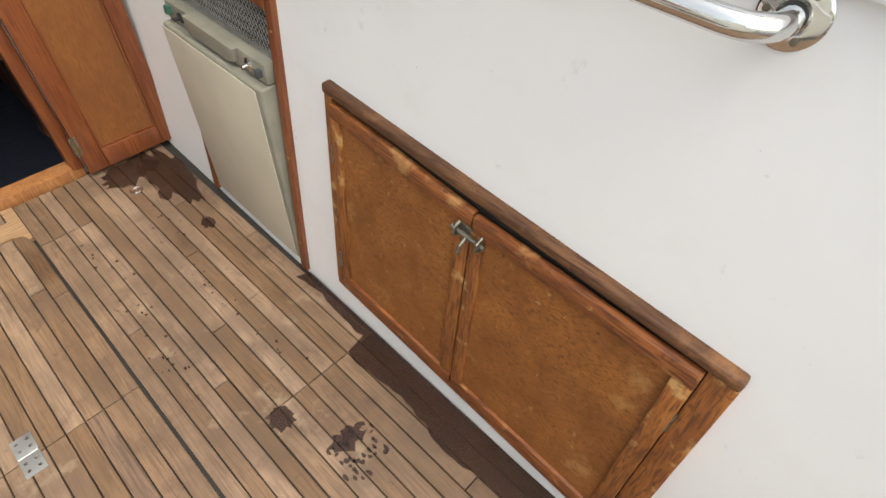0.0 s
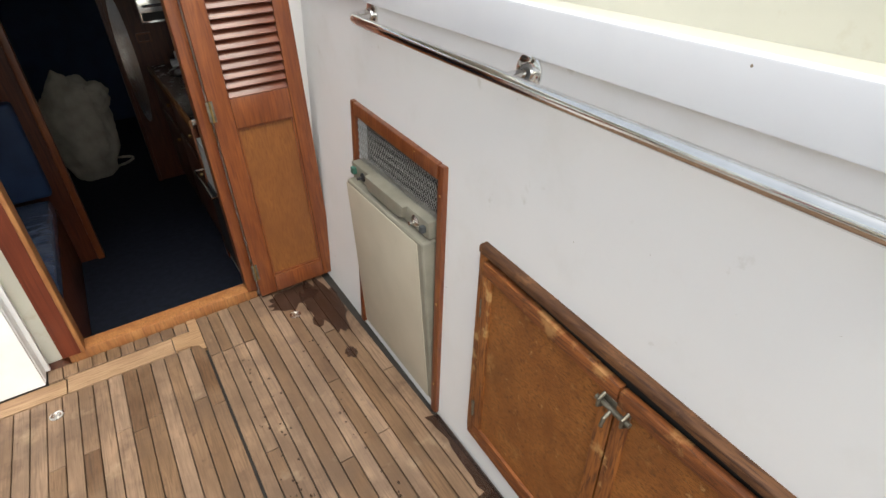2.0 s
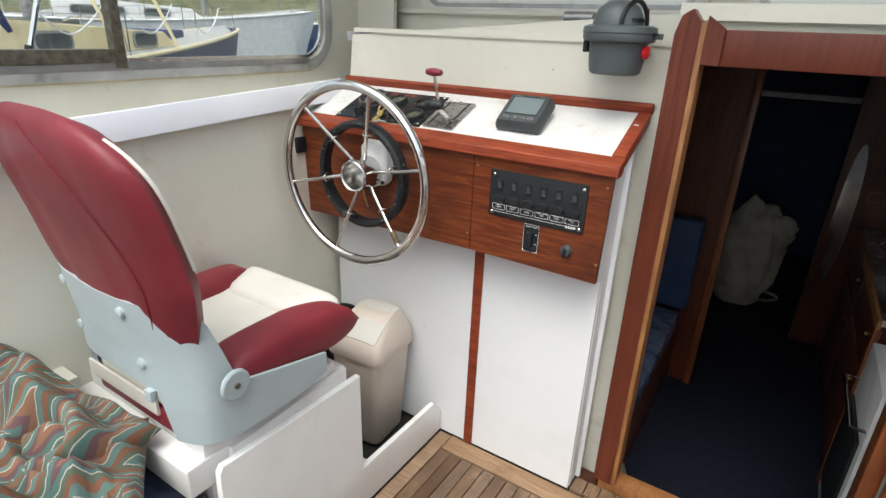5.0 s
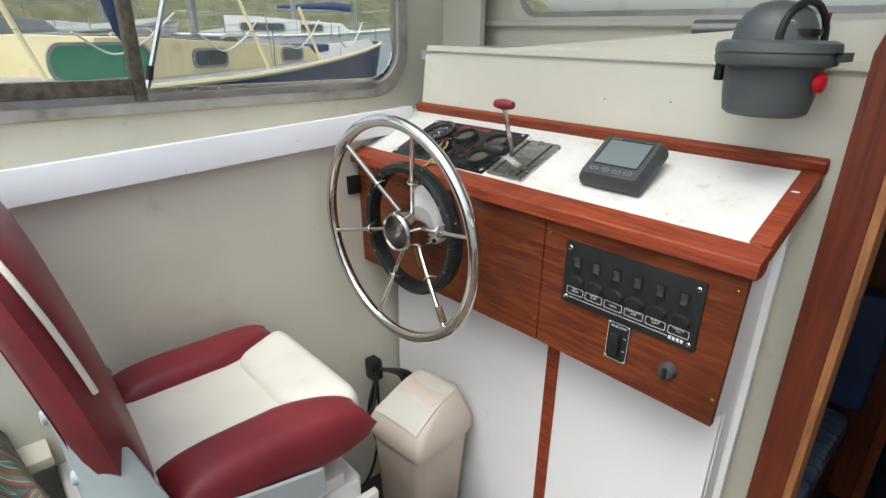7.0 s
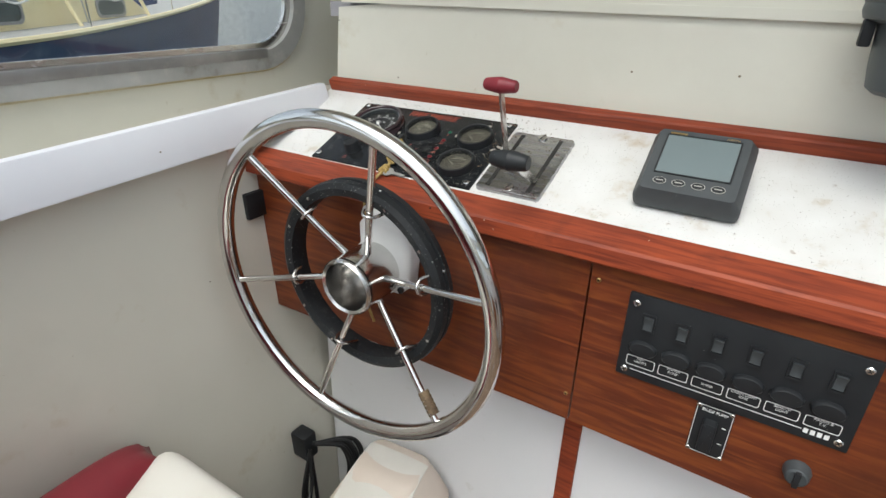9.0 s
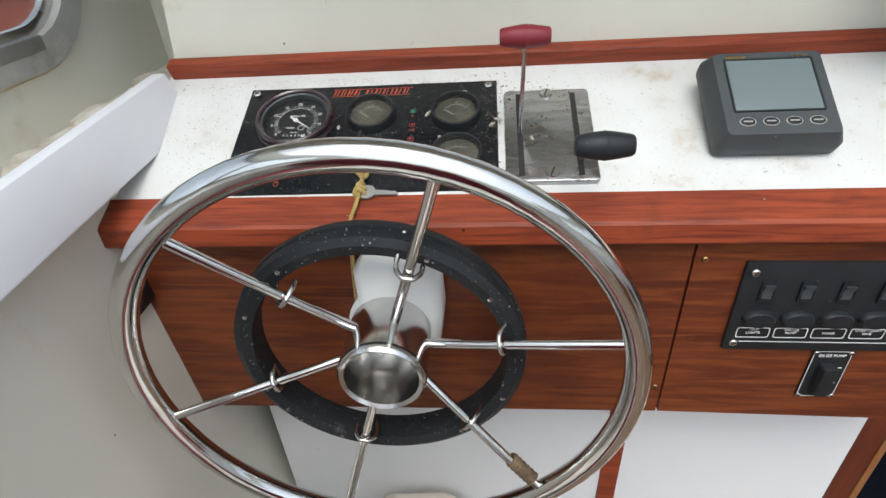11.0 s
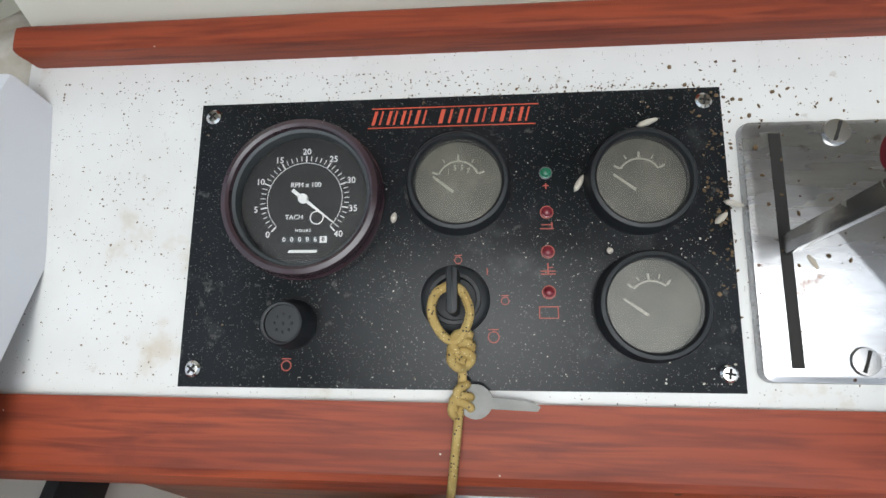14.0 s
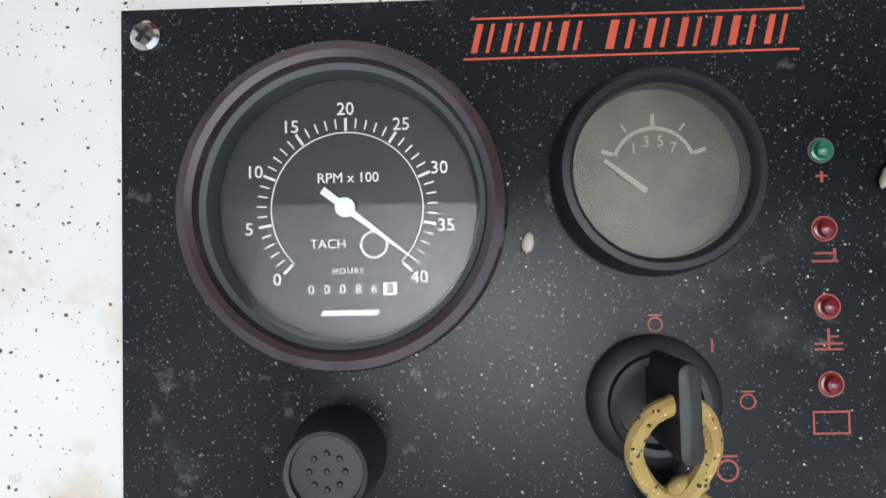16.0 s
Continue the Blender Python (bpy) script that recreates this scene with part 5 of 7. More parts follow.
bmesh.ops.remove_doubles(back, verts=back.verts[:], dist=0.0008)
part("backrest", back, M_BURG, seat, "padded burgundy vinyl backrest", smooth=70)
seam = []
for j in range(NV):
    v = 0.30 + 0.66 * j / (NV - 1)
    y, z = seat_curve(v)
    su = 0.66 - 0.72 * max(0, (v - 0.38) / 0.60) ** 2.2
    e = max(0, 1 - abs(su) ** 3.2) ** 0.5 * max(0, 1 - max(0, (v - 0.62) / 0.38) ** 4) ** 0.5
    seam.append((SX + 0.012 + back_shape(su, v), y - 0.0442 * e - 0.001 + 0.008 * su ** 2, z - 0.05 * abs(su) ** 3 * max(0, v - 0.55)))
part("seam", tube(seam, 0.0014, 6), M_BURG, seat)
pipe = []
for j in range(NV + 1):
    v = 0.55 + 0.42 * j / NV
    y, z = seat_curve(v)
    pipe.append((SX + 0.012 + back_shape(0.955, v), y + 0.026 * max(0, 1 - max(0, (v - 0.62) / 0.38) ** 4) ** 0.5 + 0.006, z - 0.05 * max(0, v - 0.55)))
part("piping", tube(pipe, 0.0042, 8), M_VINYL, seat, "white piping down the edge")
# moulded shell, a U in plan
PLAN = smooth_path([(SX + 0.262, 1.50, 0), (SX + 0.266, 1.36, 0), (SX + 0.262, 1.24, 0), (SX + 0.24, 1.165, 0), (SX + 0.17, 1.128, 0), (SX + 0.06, 1.118, 0), (SX - 0.06, 1.118, 0), (SX - 0.17, 1.128, 0), (SX - 0.24, 1.165, 0), (SX - 0.262, 1.24, 0), (SX - 0.266, 1.36, 0), (SX - 0.262, 1.50, 0)], 6)


def shell(u, v):
    k = u * (len(PLAN) - 1)
    i = min(int(k), len(PLAN) - 2)
    p = PLAN[i].lerp(PLAN[i + 1], k - i)
    s = abs(2 * u - 1)
    top = 0.925 + 0.012 * min(1, s / 0.35) if s < 0.44 else (0.937 - (0.937 - 0.725) * min(1, (s - 0.44) / 0.19) ** 1.5 if s < 0.63 else 0.725 - 0.062 * ((s - 0.63) / 0.37) ** 1.2)
    cut = 0.22 if u < 0.5 else 0.40
    low = 0.712 if s < cut else 0.592 + 0.12 * max(0, 1 - (s - cut) / 0.04)
    low += 0.03 * max(0, s - 0.9) * 10 * 0.5
    z = low + (top - low) * v
    lean = 0.12 * max(0, z - 0.78) if s < 0.5 else 0
    return (p.x, p.y - 0.012 - lean * (1 - max(0, s - 0.4) * 8 if s < 0.5 else 0), z)


part("shell", sheet(shell, 66, 14, 0.009), M_SHELL, seat, "pale blue-grey plastic shell", smooth=50)
for sx in (1, -1):
    pv = part("pivot_disc", lathe([(0.036, 0), (0.036, 0.006), (0.032, 0.009), (0, 0.009)], 36), M_SHELL, seat, m=pose(SX + sx * 0.268, 1.207, 0.731, 0, 90 * sx, 0))
    part("pivot_bolt", lathe([(0.0075, 0.008), (0.0075, 0.013), (0, 0.014)], 6), M_TARN, pv, m=pose(SX + sx * 0.268, 1.207, 0.731, 0, 90 * sx, 0))


def shell_back(x):
    """How far aft the shell's rear face lies at x from its middle."""
    return min((p for p in PLAN if p.y < 1.2), key=lambda p: abs(p.x - SX - x)).y


for x, z in ((-0.18, 0.893), (0.085, 0.897), (-0.178, 0.77), (0.10, 0.772)):
    part("plug_cap", lathe([(0.0125, -0.004), (0.0125, 0.003), (0.009, 0.005), (0, 0.0055)], 20), M_SHELL, seat, m=pose(SX + x, shell_back(x) - 0.0155 - 0.12 * max(0, z - 0.78), z, 90))
part("latch", box(SX + 0.105, SX + 0.128, 1.096, 1.113, 0.685, 0.713, 0.003), M_SHELL, seat)
# cushion
part("cushion_centre", box(SX - 0.16, SX + 0.16, 1.13, 1.54, 0.640, 0.733, 0.02, seg=4), M_VINYL, seat, "white vinyl seat panel", smooth=60)
part("front_roll", box(-0.125, 0.125, 1.475, 1.635, 0.630, 0.757, 0.045, seg=5), M_VINYL, seat, "white padded front roll", fn=lambda x, y, z: (SX + x * (1 + 4.2 * max(0, y - 1.475)), y, z), smooth=60)
for sx in (1, -1):
    bm = pillow(0.146, 0.43, 0.130, 22, 4.0)
    part("bolster", bm, M_BURG, seat, "burgundy padded side bolster", fn=lambda x, y, z, sx=sx: (sx * 0.075 - (sx * 0.075 - x) * (1 - 0.55 * min(1, max(0, (y - 0.04) / 0.2)) ** 1.3), y, z), m=pose(SX + sx * 0.184, 1.412, 0.638), smooth=70)
part("liner", box(SX - 0.19, SX + 0.10, 1.118, 1.1245, 0.625, 0.665), M_VINYL, seat, "torn white cushion liner")
part("cushion_underside", box(SX - 0.17, SX + 0.17, 1.125, 1.60, 0.588, 0.646, 0.01), M_BURG, seat)

# ---- aft bench cushion, pillows ----
part("bench", box(-1.12, -0.625, 0.2, 1.148, 0.004, 0.30), M_SEATWHITE, label="white painted bench behind the helm seat", category="bench")
part("bench_cushion", box(-1.115, -0.626, 0.22, 1.147, 0.3005, 0.43, 0.025, seg=3), M_WRAP, label="navy bench cushion still wrapped in clear plastic", category="cushion", smooth=60)
for w, d, h, m, seed in ((0.48, 0.46, 0.26, pose(-0.965, 0.86, 0.475, 10, 10, 12), 1), (0.46, 0.46, 0.23, pose(-0.755, 0.83, 0.436, 4, 2, -30), 5)):
    p = part("pillow", pillow(w, d, h, 44, 2.6, 0.6, seed), M_ZIGZAG, label="crumpled pillow in a teal and rust zigzag weave", category="pillow", m=m, smooth=80)
    tagged(p, group="pillows on the bench")
part("gas_tool", lathe([(0.012, 0), (0.017, 0.01), (0.017, 0.05), (0.014, 0.056), (0.014, 0.10), (0, 0.104)], 20), M_REDBTN, label="red and grey plastic handle on the wrapped cushion", category="tool", m=pose(-0.665, 0.95, 0.447, 90, 0, -25))
part("side_shelf", box(-1.14, -1.06, 0.2, 1.09, 0.60, 0.625, 0.005), M_CREAM, label="cream ledge low on the port wall", kind="structure")

# ---- swing bin ----
BINM = pose(-0.835, 1.945, 0.0, 0, 0, 5)
bn = thing("swing_bin", (-0.835, 1.945, 0), "beige plastic swing-top bin beside the console", "bin")


def taper(rows, r=0.03):
    bm = bmesh.new()
    vs = [[bm.verts.new((x, y + oy, z)) for x, y in rounded(w, d, r, 4)] for w, d, oy, z in rows]
    for p, q in zip(vs, vs[1:]):
        for i in range(len(p)):
            j = (i + 1) % len(p)
            bm.faces.new((p[i], p[j], q[j], q[i]))
    bm.faces.new(vs[0])
    bm.faces.new(vs[-1])
    return bm


part("body", taper([(0.165, 0.175, 0, 0.0), (0.172, 0.182, 0, 0.006), (0.212, 0.222, 0, 0.375)]), M_BIN, bn, m=BINM, smooth=40)
part("hood", taper([(0.228, 0.238, 0, 0.37), (0.232, 0.242, 0, 0.378), (0.230, 0.240, 0, 0.412), (0.204, 0.216, 0.005, 0.445), (0.155, 0.10, 0.045, 0.505), (0.14, 0.085, 0.048, 0.509)]), M_BIN, bn, m=BINM, smooth=40)
part("flap", sheet(lambda u, v: ((u - 0.5) * (0.17 - 0.02 * v), -0.105 + 0.175 * v, 0.452 + 0.062 * math.sin(v * 1.62) - 0.004 * (2 * u - 1) ** 2), 8, 12, 0.006), M_BINFLAP, bn, "greyish swing flap", m=BINM, smooth=60)

# ---- cable coil and socket at the port corner ----
cab = thing("cable_coil", (-1.12, 1.97, 0.2), "black cable coiled on a wall hook beside the bin", "cable")
part("hook_block", box(0.002, 0.05, 1.945, 1.985, 0.405, 0.475, 0.006), M_BLACK, cab, fn=port)
rng = random.Random(4)
for k in range(13):
    a, b, h = 0.05 + 0.035 * rng.random(), 0.05 + 0.05 * rng.random(), 0.14 + 0.14 * rng.random()
    pts = [(-1.072 + 0.01 * rng.random(), 1.965, 0.455), (-1.06 + a * 0.5, 1.965 + b, 0.42), (-1.05 + a * 0.6, 1.975 + b * 0.9, 0.42 - h * 0.5), (-1.05 + a * 0.5, 1.96, 0.42 - h), (-1.065, 1.94 - 0.3 * b, 0.42 - h * 0.6), (-1.072, 1.955, 0.44)]
    part("loop", tube(smooth_path(pts, 6), 0.0045, 8), M_CABLE, cab, smooth=60)
part("tail", tube(smooth_path([(-1.072, 1.955, 0.44), (-1.05, 1.93, 0.36), (-1.03, 1.88, 0.33), (-1.04, 1.80, 0.36)], 6), 0.005, 8), M_CABLE, cab)
part("tail", tube(smooth_path([(-1.07, 1.955, 0.42), (-1.06, 1.95, 0.25), (-1.06, 1.92, 0.08), (-1.05, 1.85, 0.01)], 6), 0.005, 8), M_CABLE, cab)
part("batten", box(-1.0, -0.63, 1.75, 1.78, 0.0, 0.016, 0.003), M_VINYL, label="loose pale batten on the floor of the footwell", category="batten", m=pose(0, 0, 0, 0, 0, 0))

# ---- fridge in the starboard lining ----
def plumb(d, y, z):
    """Like starboard, but standing upright, so that the top comes proud of the wall."""
    return starboard(d - 0.052 * (1 - z / 0.62), y, z)



fr2 = thing("fridge", (0.99, 1.49, 0), "beige built-in gas fridge with worn control strip", "fridge")
tr = thing("fridge_surround", (0.99, 1.49, 0), "varnished timber surround with an expanded metal vent grille", "trim")
part("stile", box(-0.004, 0.014, 1.207, 1.235, 0.004, 0.828, 0.004), M_DOORWOOD, tr, fn=starboard)
part("stile", box(-0.004, 0.014, 1.745, 1.770, 0.004, 0.856, 0.004), M_DOORWOOD, tr, fn=starboard)
part("head", box(-0.004, 0.016, 1.2355, 1.7445, 0.802, 0.842, 0.004), M_DOORWOOD, tr, fn=lambda d, y, z: starboard(d, y, z + 0.05 * (y - 1.49)))
mesh = bmesh.new()
for k in range(36):
    for sgn in (1, -1):
        pts = []
        for j in range(13):
            z = 0.666 + 0.0112 * j
            y = 1.244 + 0.0140 * k + sgn * (0.0066 if j % 2 else -0.0066)
            pts.append((0.003 + 0.0010 * sgn, y, z))
        tube(pts, 0.0009, 4, bm=mesh, caps=False)
part("vent_grille", mesh, M_WIRE, tr, "expanded metal mesh", fn=starboard, kind="stuff")
for y, z in ((1.22, 0.12), (1.22, 0.42), (1.22, 0.75), (1.35, 0.823), (1.63, 0.823), (1.757, 0.5)):
    part("pin", lathe([(0.0035, 0), (0.0035, 0.002), (0, 0.002)], 10), M_BRASS, tr, m=Matrix.Translation(starboard(0.014, y, z)) @ pose(0, 0, 0, 0, -90, 0))
# solid block, its near-black colour standing for the unlit space behind the grille
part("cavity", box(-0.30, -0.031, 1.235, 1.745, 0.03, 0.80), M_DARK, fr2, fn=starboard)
part("door", box(-0.02, 0.052, 1.245, 1.742, 0.012, 0.612, 0.010, seg=3), M_FRIDGEGREY, fr2, "olive grey door edge", fn=plumb)
part("door_panel", box(0.0525, 0.0555, 1.268, 1.740, 0.020, 0.602, 0.002), M_FRIDGE, fr2, "beige door panel", fn=plumb)
part("plinth", box(-0.02, 0.045, 1.25, 1.74, 0.004, 0.026), M_FRIDGEGREY, fr2, fn=plumb)
strip = part("control_strip", box(-0.02, 0.028, 1.245, 1.742, 0.616, 0.668, 0.005), M_FRIDGEGREY, fr2, "grey control strip", fn=plumb)
part("strip_cover", prism([(1.36, 0.668), (1.37, 0.632), (1.40, 0.622), (1.58, 0.622), (1.605, 0.635), (1.61, 0.668)], 0.03, m=Matrix(((0, 0, 1, 0.012), (1, 0, 0, 0), (0, 1, 0, 0), (0, 0, 0, 1))), bevel=0.004), M_FRIDGEGREY, fr2, fn=plumb)
part("maker_mark", box(0.0425, 0.0428, 1.52, 1.56, 0.644, 0.648), M_MARKDIM, fr2, fn=starboard)
for y, r, mt in ((1.315, 0.019, M_BRUSHED), (1.655, 0.015, M_BLACK)):
    kn = part("knob", lathe([(r, 0), (r, 0.006), (r * 0.8, 0.009), (r * 0.35, 0.010), (r * 0.3, 0.024), (0, 0.025)], 24), mt, fr2, "worn control knob", m=Matrix.Translation(starboard(0.026, y, 0.642)) @ pose(0, 0, 0, 0, -90, 0))
part("button", box(0.026, 0.044, 1.258, 1.275, 0.634, 0.652, 0.003), M_GREYDARK, fr2, "blue-grey push button", fn=starboard)
part("igniter", box(0.02, 0.044, 1.703, 1.725, 0.636, 0.658, 0.004), M_TEALDULL, fr2, "green tinted igniter", fn=starboard)

# ---- cupboard in the starboard lining ----
cb = thing("locker", (1.0, 0.58, 0.1), "worn varnished oak locker with two doors and a slide bolt", "cupboard")
part("frame_top", box(-0.004, 0.022, 0.104, 1.036, 0.688, 0.711, 0.008, seg=3), M_OAKTOP, cb, fn=cup)
part("frame_bottom", box(-0.004, 0.014, 0.104, 1.036, 0.098, 0.120, 0.004), M_OAKH, cb, fn=cup)
part("frame_side", box(-0.004, 0.016, 1.008, 1.036, 0.1205, 0.6875, 0.004), M_OAKV, cb, fn=cup)
part("frame_side", box(-0.004, 0.016, 0.104, 0.150, 0.1205, 0.6875, 0.004), M_OAKV, cb, fn=cup)
# near-black block painted as the shade seen through the door gaps
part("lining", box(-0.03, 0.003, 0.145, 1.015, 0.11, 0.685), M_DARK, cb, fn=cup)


def locker_door(y0, y1, sag):
    """A framed ply door, hung a little out at the top."""
    fn = lambda d, y, z: cup(d + 0.007 + sag * (z - 0.12), y, z - 0.012 * (z - 0.12) / 0.5 * max(0, 1 - abs(y - 0.59) / 0.42))
    z0, z1 = 0.124, 0.680
    dr = part("door", box(-0.004, 0.004, y0 + 0.03, y1 - 0.03, z0 + 0.03, z1 - 0.03), M_OAK, cb, fn=fn)
    part("door_rail", box(-0.006, 0.012, y0, y1, z1 - 0.034, z1, 0.003), M_OAKH, dr, fn=fn)
    part("door_rail", box(-0.006, 0.012, y0, y1, z0, z0 + 0.034, 0.003), M_OAKH, dr, fn=fn)
    part("door_stile", box(-0.006, 0.0122, y0, y0 + 0.034, z0 + 0.0345, z1 - 0.0345, 0.003), M_OAKV, dr, fn=fn)
    part("door_stile", box(-0.006, 0.0122, y1 - 0.030, y1, z0 + 0.0345, z1 - 0.0345, 0.003), M_OAKV, dr, fn=fn)
    return dr


locker_door(0.592, 1.006, 0.012)
locker_door(0.1515, 0.588, 0.018)
part("catch_plate", box(0.0245, 0.0275, 0.557, 0.621, 0.605, 0.635, 0.001), M_TARN, cb, "tarnished slide bolt", fn=cup)
part("bolt", tube([cup(0.0345, y, 0.622) for y in (0.549, 0.57, 0.60, 0.629)], 0.0055, 10), M_TARN, cb)
part("bolt_pin", tube([cup(0.0355, 0.591, 0.622), cup(0.0525, 0.591, 0.612), cup(0.0565, 0.591, 0.595)], 0.004, 8), M_TARN, cb)
for y in (0.561, 0.617):
    part("staple", tube([cup(0.0275, y, 0.608), cup(0.0425, y, 0.615), cup(0.0425, y, 0.629), cup(0.0275, y, 0.636)], 0.004, 8), M_TARN, cb)
for y, z in ((0.152, 0.22), (0.152, 0.55), (1.006, 0.22), (1.006, 0.55)):
    part("hinge", tube([cup(0.022, y, z - 0.025), cup(0.022, y, z + 0.025)], 0.004, 8), M_TARN, cb)

# ---- stainless grab rail ----
rail = thing("grab_rail", (1.0, 0.9, 1.1), "polished stainless steel grab rail on the white side wall", "grab rail")
zr = lambda y: 1.088 + 0.030 * (y - 0.27) / 1.35
ends = [starboard(0.002, 0.27, zr(0.27)), starboard(0.036, 0.27, zr(0.27)), starboard(0.056, 0.285, zr(0.285)), starboard(0.064, 0.31, zr(0.31)), starboard(0.065, 0.36, zr(0.36))]
far = [starboard(0.065, 1.55, zr(1.55)), starboard(0.058, 1.60, zr(1.6)), starboard(0.040, 1.615, zr(1.61)), starboard(0.002, 1.615, zr(1.61))]
part("tube", tube(smooth_path(ends, 5)[:-1] + [starboard(0.065, 0.37 + 1.18 * k / 8, zr(0.37 + 1.18 * k / 8)) for k in range(9)] + smooth_path(far, 5)[1:], 0.0135, 16), M_STEEL, rail, smooth=60)
for y in (0.27, 0.95, 1.615):
    m = Matrix.Translation(starboard(0.0, y, zr(y))) @ pose(0, 0, 0, 0, -85.5, 0)
    fl = part("flange", lathe([(0.034, 0), (0.034, 0.004), (0.031, 0.006), (0.017, 0.007), (0.015, 0.011)], 32), M_STEEL, rail, m=m)
    for a in (90, 210, 330):
        part("flange_screw", lathe([(0.004, 0), (0.004, 0.0015), (0, 0.002)], 12), M_TARN, fl, m=m @ pose(0.0245 * math.cos(radians(a)), 0.0245 * math.sin(radians(a)), 0.0058))
part("post", tube([starboard(0.005, 0.95, zr(0.95)), starboard(0.058, 0.95, zr(0.95))], 0.009, 14), M_STEEL, rail, smooth=60)

# ---- louvred companionway door, folded back ----
ld = thing("door_louvred", (0.85, 2.14, 0), "varnished mahogany half-louvred door folded back open", "door", kind="structure")
part("stile", box(0.6965, 0.765, 2.118, 2.146, 0.018, 1.50, 0.004), M_DOORWOOD, ld)
part("stile", box(0.972, 1.028, 2.118, 2.146, 0.018, 1.50, 0.004), M_DOORWOOD, ld)
part("rail", box(0.7655, 0.9715, 2.1185, 2.1455, 0.018, 0.092, 0.003), M_DOORWOOD, ld)
part("rail", box(0.7655, 0.9715, 2.1185, 2.1455, 0.725, 0.83, 0.003), M_DOORWOOD, ld)
part("rail", box(0.7655, 0.9715, 2.1185, 2.1455, 1.43, 1.50, 0.003), M_DOORWOOD, ld)
part("door_panel", box(0.7655, 0.9715, 2.130, 2.140, 0.0925, 0.7245), M_DOORPANEL, ld)
part("panel_bead", ring_prism(rounded(0.205, 0.631, 0.001, 1, 0.8685, 0.4085), rounded(0.191, 0.617, 0.001, 1, 0.8685, 0.4085), 0.006, m=pose(0, 2.130, 0, 90)), M_DOORWOOD, ld)
for k in range(19):
    z = 0.846 + 0.0312 * k
    part("slat", box(0.766, 0.971, -0.0035, 0.0035, -0.020, 0.020, 0.0015), M_LOUVRE, ld, m=pose(0, 2.132, z, -38))
# added near-black sheet that paints the shade between the slats
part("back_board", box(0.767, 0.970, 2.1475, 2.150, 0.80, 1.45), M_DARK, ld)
for z in (0.14, 0.80, 1.35):
    h = part("hinge", box(0.685, 0.708, 2.112, 2.118, z - 0.035, z + 0.035, 0.001), M_TARN, ld)
    part("hinge_pin", tube([(0.697, 2.113, z - 0.036), (0.697, 2.113, z + 0.036)], 0.004, 8), M_BRASS, h)
hk = thing("cabin_hook", (1.06, 2.16, 1.40), "small brass cabin hook on the white side wall", "hook")
part("hook_plate", box(1.05, 1.075, 2.188, 2.20, 1.375, 1.415, 0.002), M_BRASS, hk)
part("hook_bar", tube(smooth_path([(1.062, 2.185, 1.40), (1.062, 2.16, 1.395), (1.05, 2.13, 1.385), (1.045, 2.12, 1.40)], 5), 0.004, 8), M_BRASS, hk)

# ---- cabin below ----
part("cabin_floor", box(-1.2, 1.3, 2.236, 6.2, -0.36, -0.30), M_CARPET, label="navy carpet on the cabin sole", kind="structure", category="floor")
part("cabin_riser", box(-0.1, 0.8, 2.17, 2.236, -0.36, -0.021), M_CABINWOOD, label="mahogany riser under the threshold", kind="structure")
part("cabin_ceiling", box(-1.2, 1.3, 2.26, 6.2, 1.41, 1.44), M_HEADLINER, label="grey vinyl cabin headliner", kind="structure", category="ceiling")
# out-of-view portlights, added and sized to bring daylight into the cabin
holed_wall("cabin_wall_port", 2.56, 6.2, -0.36, 1.44, [(2.75, 3.4, 0.78, 1.2), (4.5, 5.2, 0.78, 1.15)], 0.04, M_NAVY, lambda d, y, z: (-1.2 + d, y, z), "navy lined hull side with two added openings for daylight")
holed_wall("cabin_wall_starboard", 2.26, 6.2, -0.36, 1.44, [(2.6, 3.5, 0.72, 1.22), (4.5, 5.2, 0.78, 1.15)], 0.04, M_CABINWOOD, lambda d, y, z: (1.3 - d, y, z), "mahogany cabin side with two added openings for daylight")
for wx, y0, y1, z0, z1 in ((-1.22, 2.75, 3.4, 0.78, 1.2), (-1.22, 4.5, 5.2, 0.78, 1.15), (1.32, 2.6, 3.5, 0.72, 1.22), (1.32, 4.5, 5.2, 0.78, 1.15)):
    w = thing("window_cabin", (wx, (y0 + y1) / 2, z0), "unseen cabin portlight added to let daylight in", "window", kind="structure")
    to = lambda px, py, pz, wx=wx, c=(y0 + y1) / 2, d=(z0 + z1) / 2: (wx + pz, c + px, d + py)
    part("window_frame", ring_prism(rounded(y1 - y0, z1 - z0, 0.012, 4), rounded(y1 - y0 - 0.05, z1 - z0 - 0.05, 0.012, 4), 0.015), M_ALU, w, fn=to)
    part("pane", prism(rounded(y1 - y0 - 0.05, z1 - z0 - 0.05, 0.012, 4), 0.004), M_GLASS, w, fn=to).visible_shadow = False
part("cabin_wall_forward", box(-1.2, 1.3, 6.16, 6.2, -0.36, 1.44), M_NAVY, label="dark navy forward end of the cabin", kind="structure")
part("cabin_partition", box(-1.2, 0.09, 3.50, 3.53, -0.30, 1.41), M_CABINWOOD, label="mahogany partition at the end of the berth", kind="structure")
part("partition_post", box(0.09, 0.125, 3.48, 3.55, -0.30, 1.41, 0.006), M_DOORWOOD, label="varnished mahogany corner post", kind="structure")
part("cabin_beam", box(-1.2, 1.3, 4.5, 4.56, 1.16, 1.19, 0.005), M_HEADLINER, label="pale deck beam trim", kind="structure")
berth = thing("berth", (-0.5, 2.9, -0.3), "cabin berth with a mahogany front and plastic-wrapped navy cushion", "berth")
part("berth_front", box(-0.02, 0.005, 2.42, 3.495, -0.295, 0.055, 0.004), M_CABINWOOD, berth)
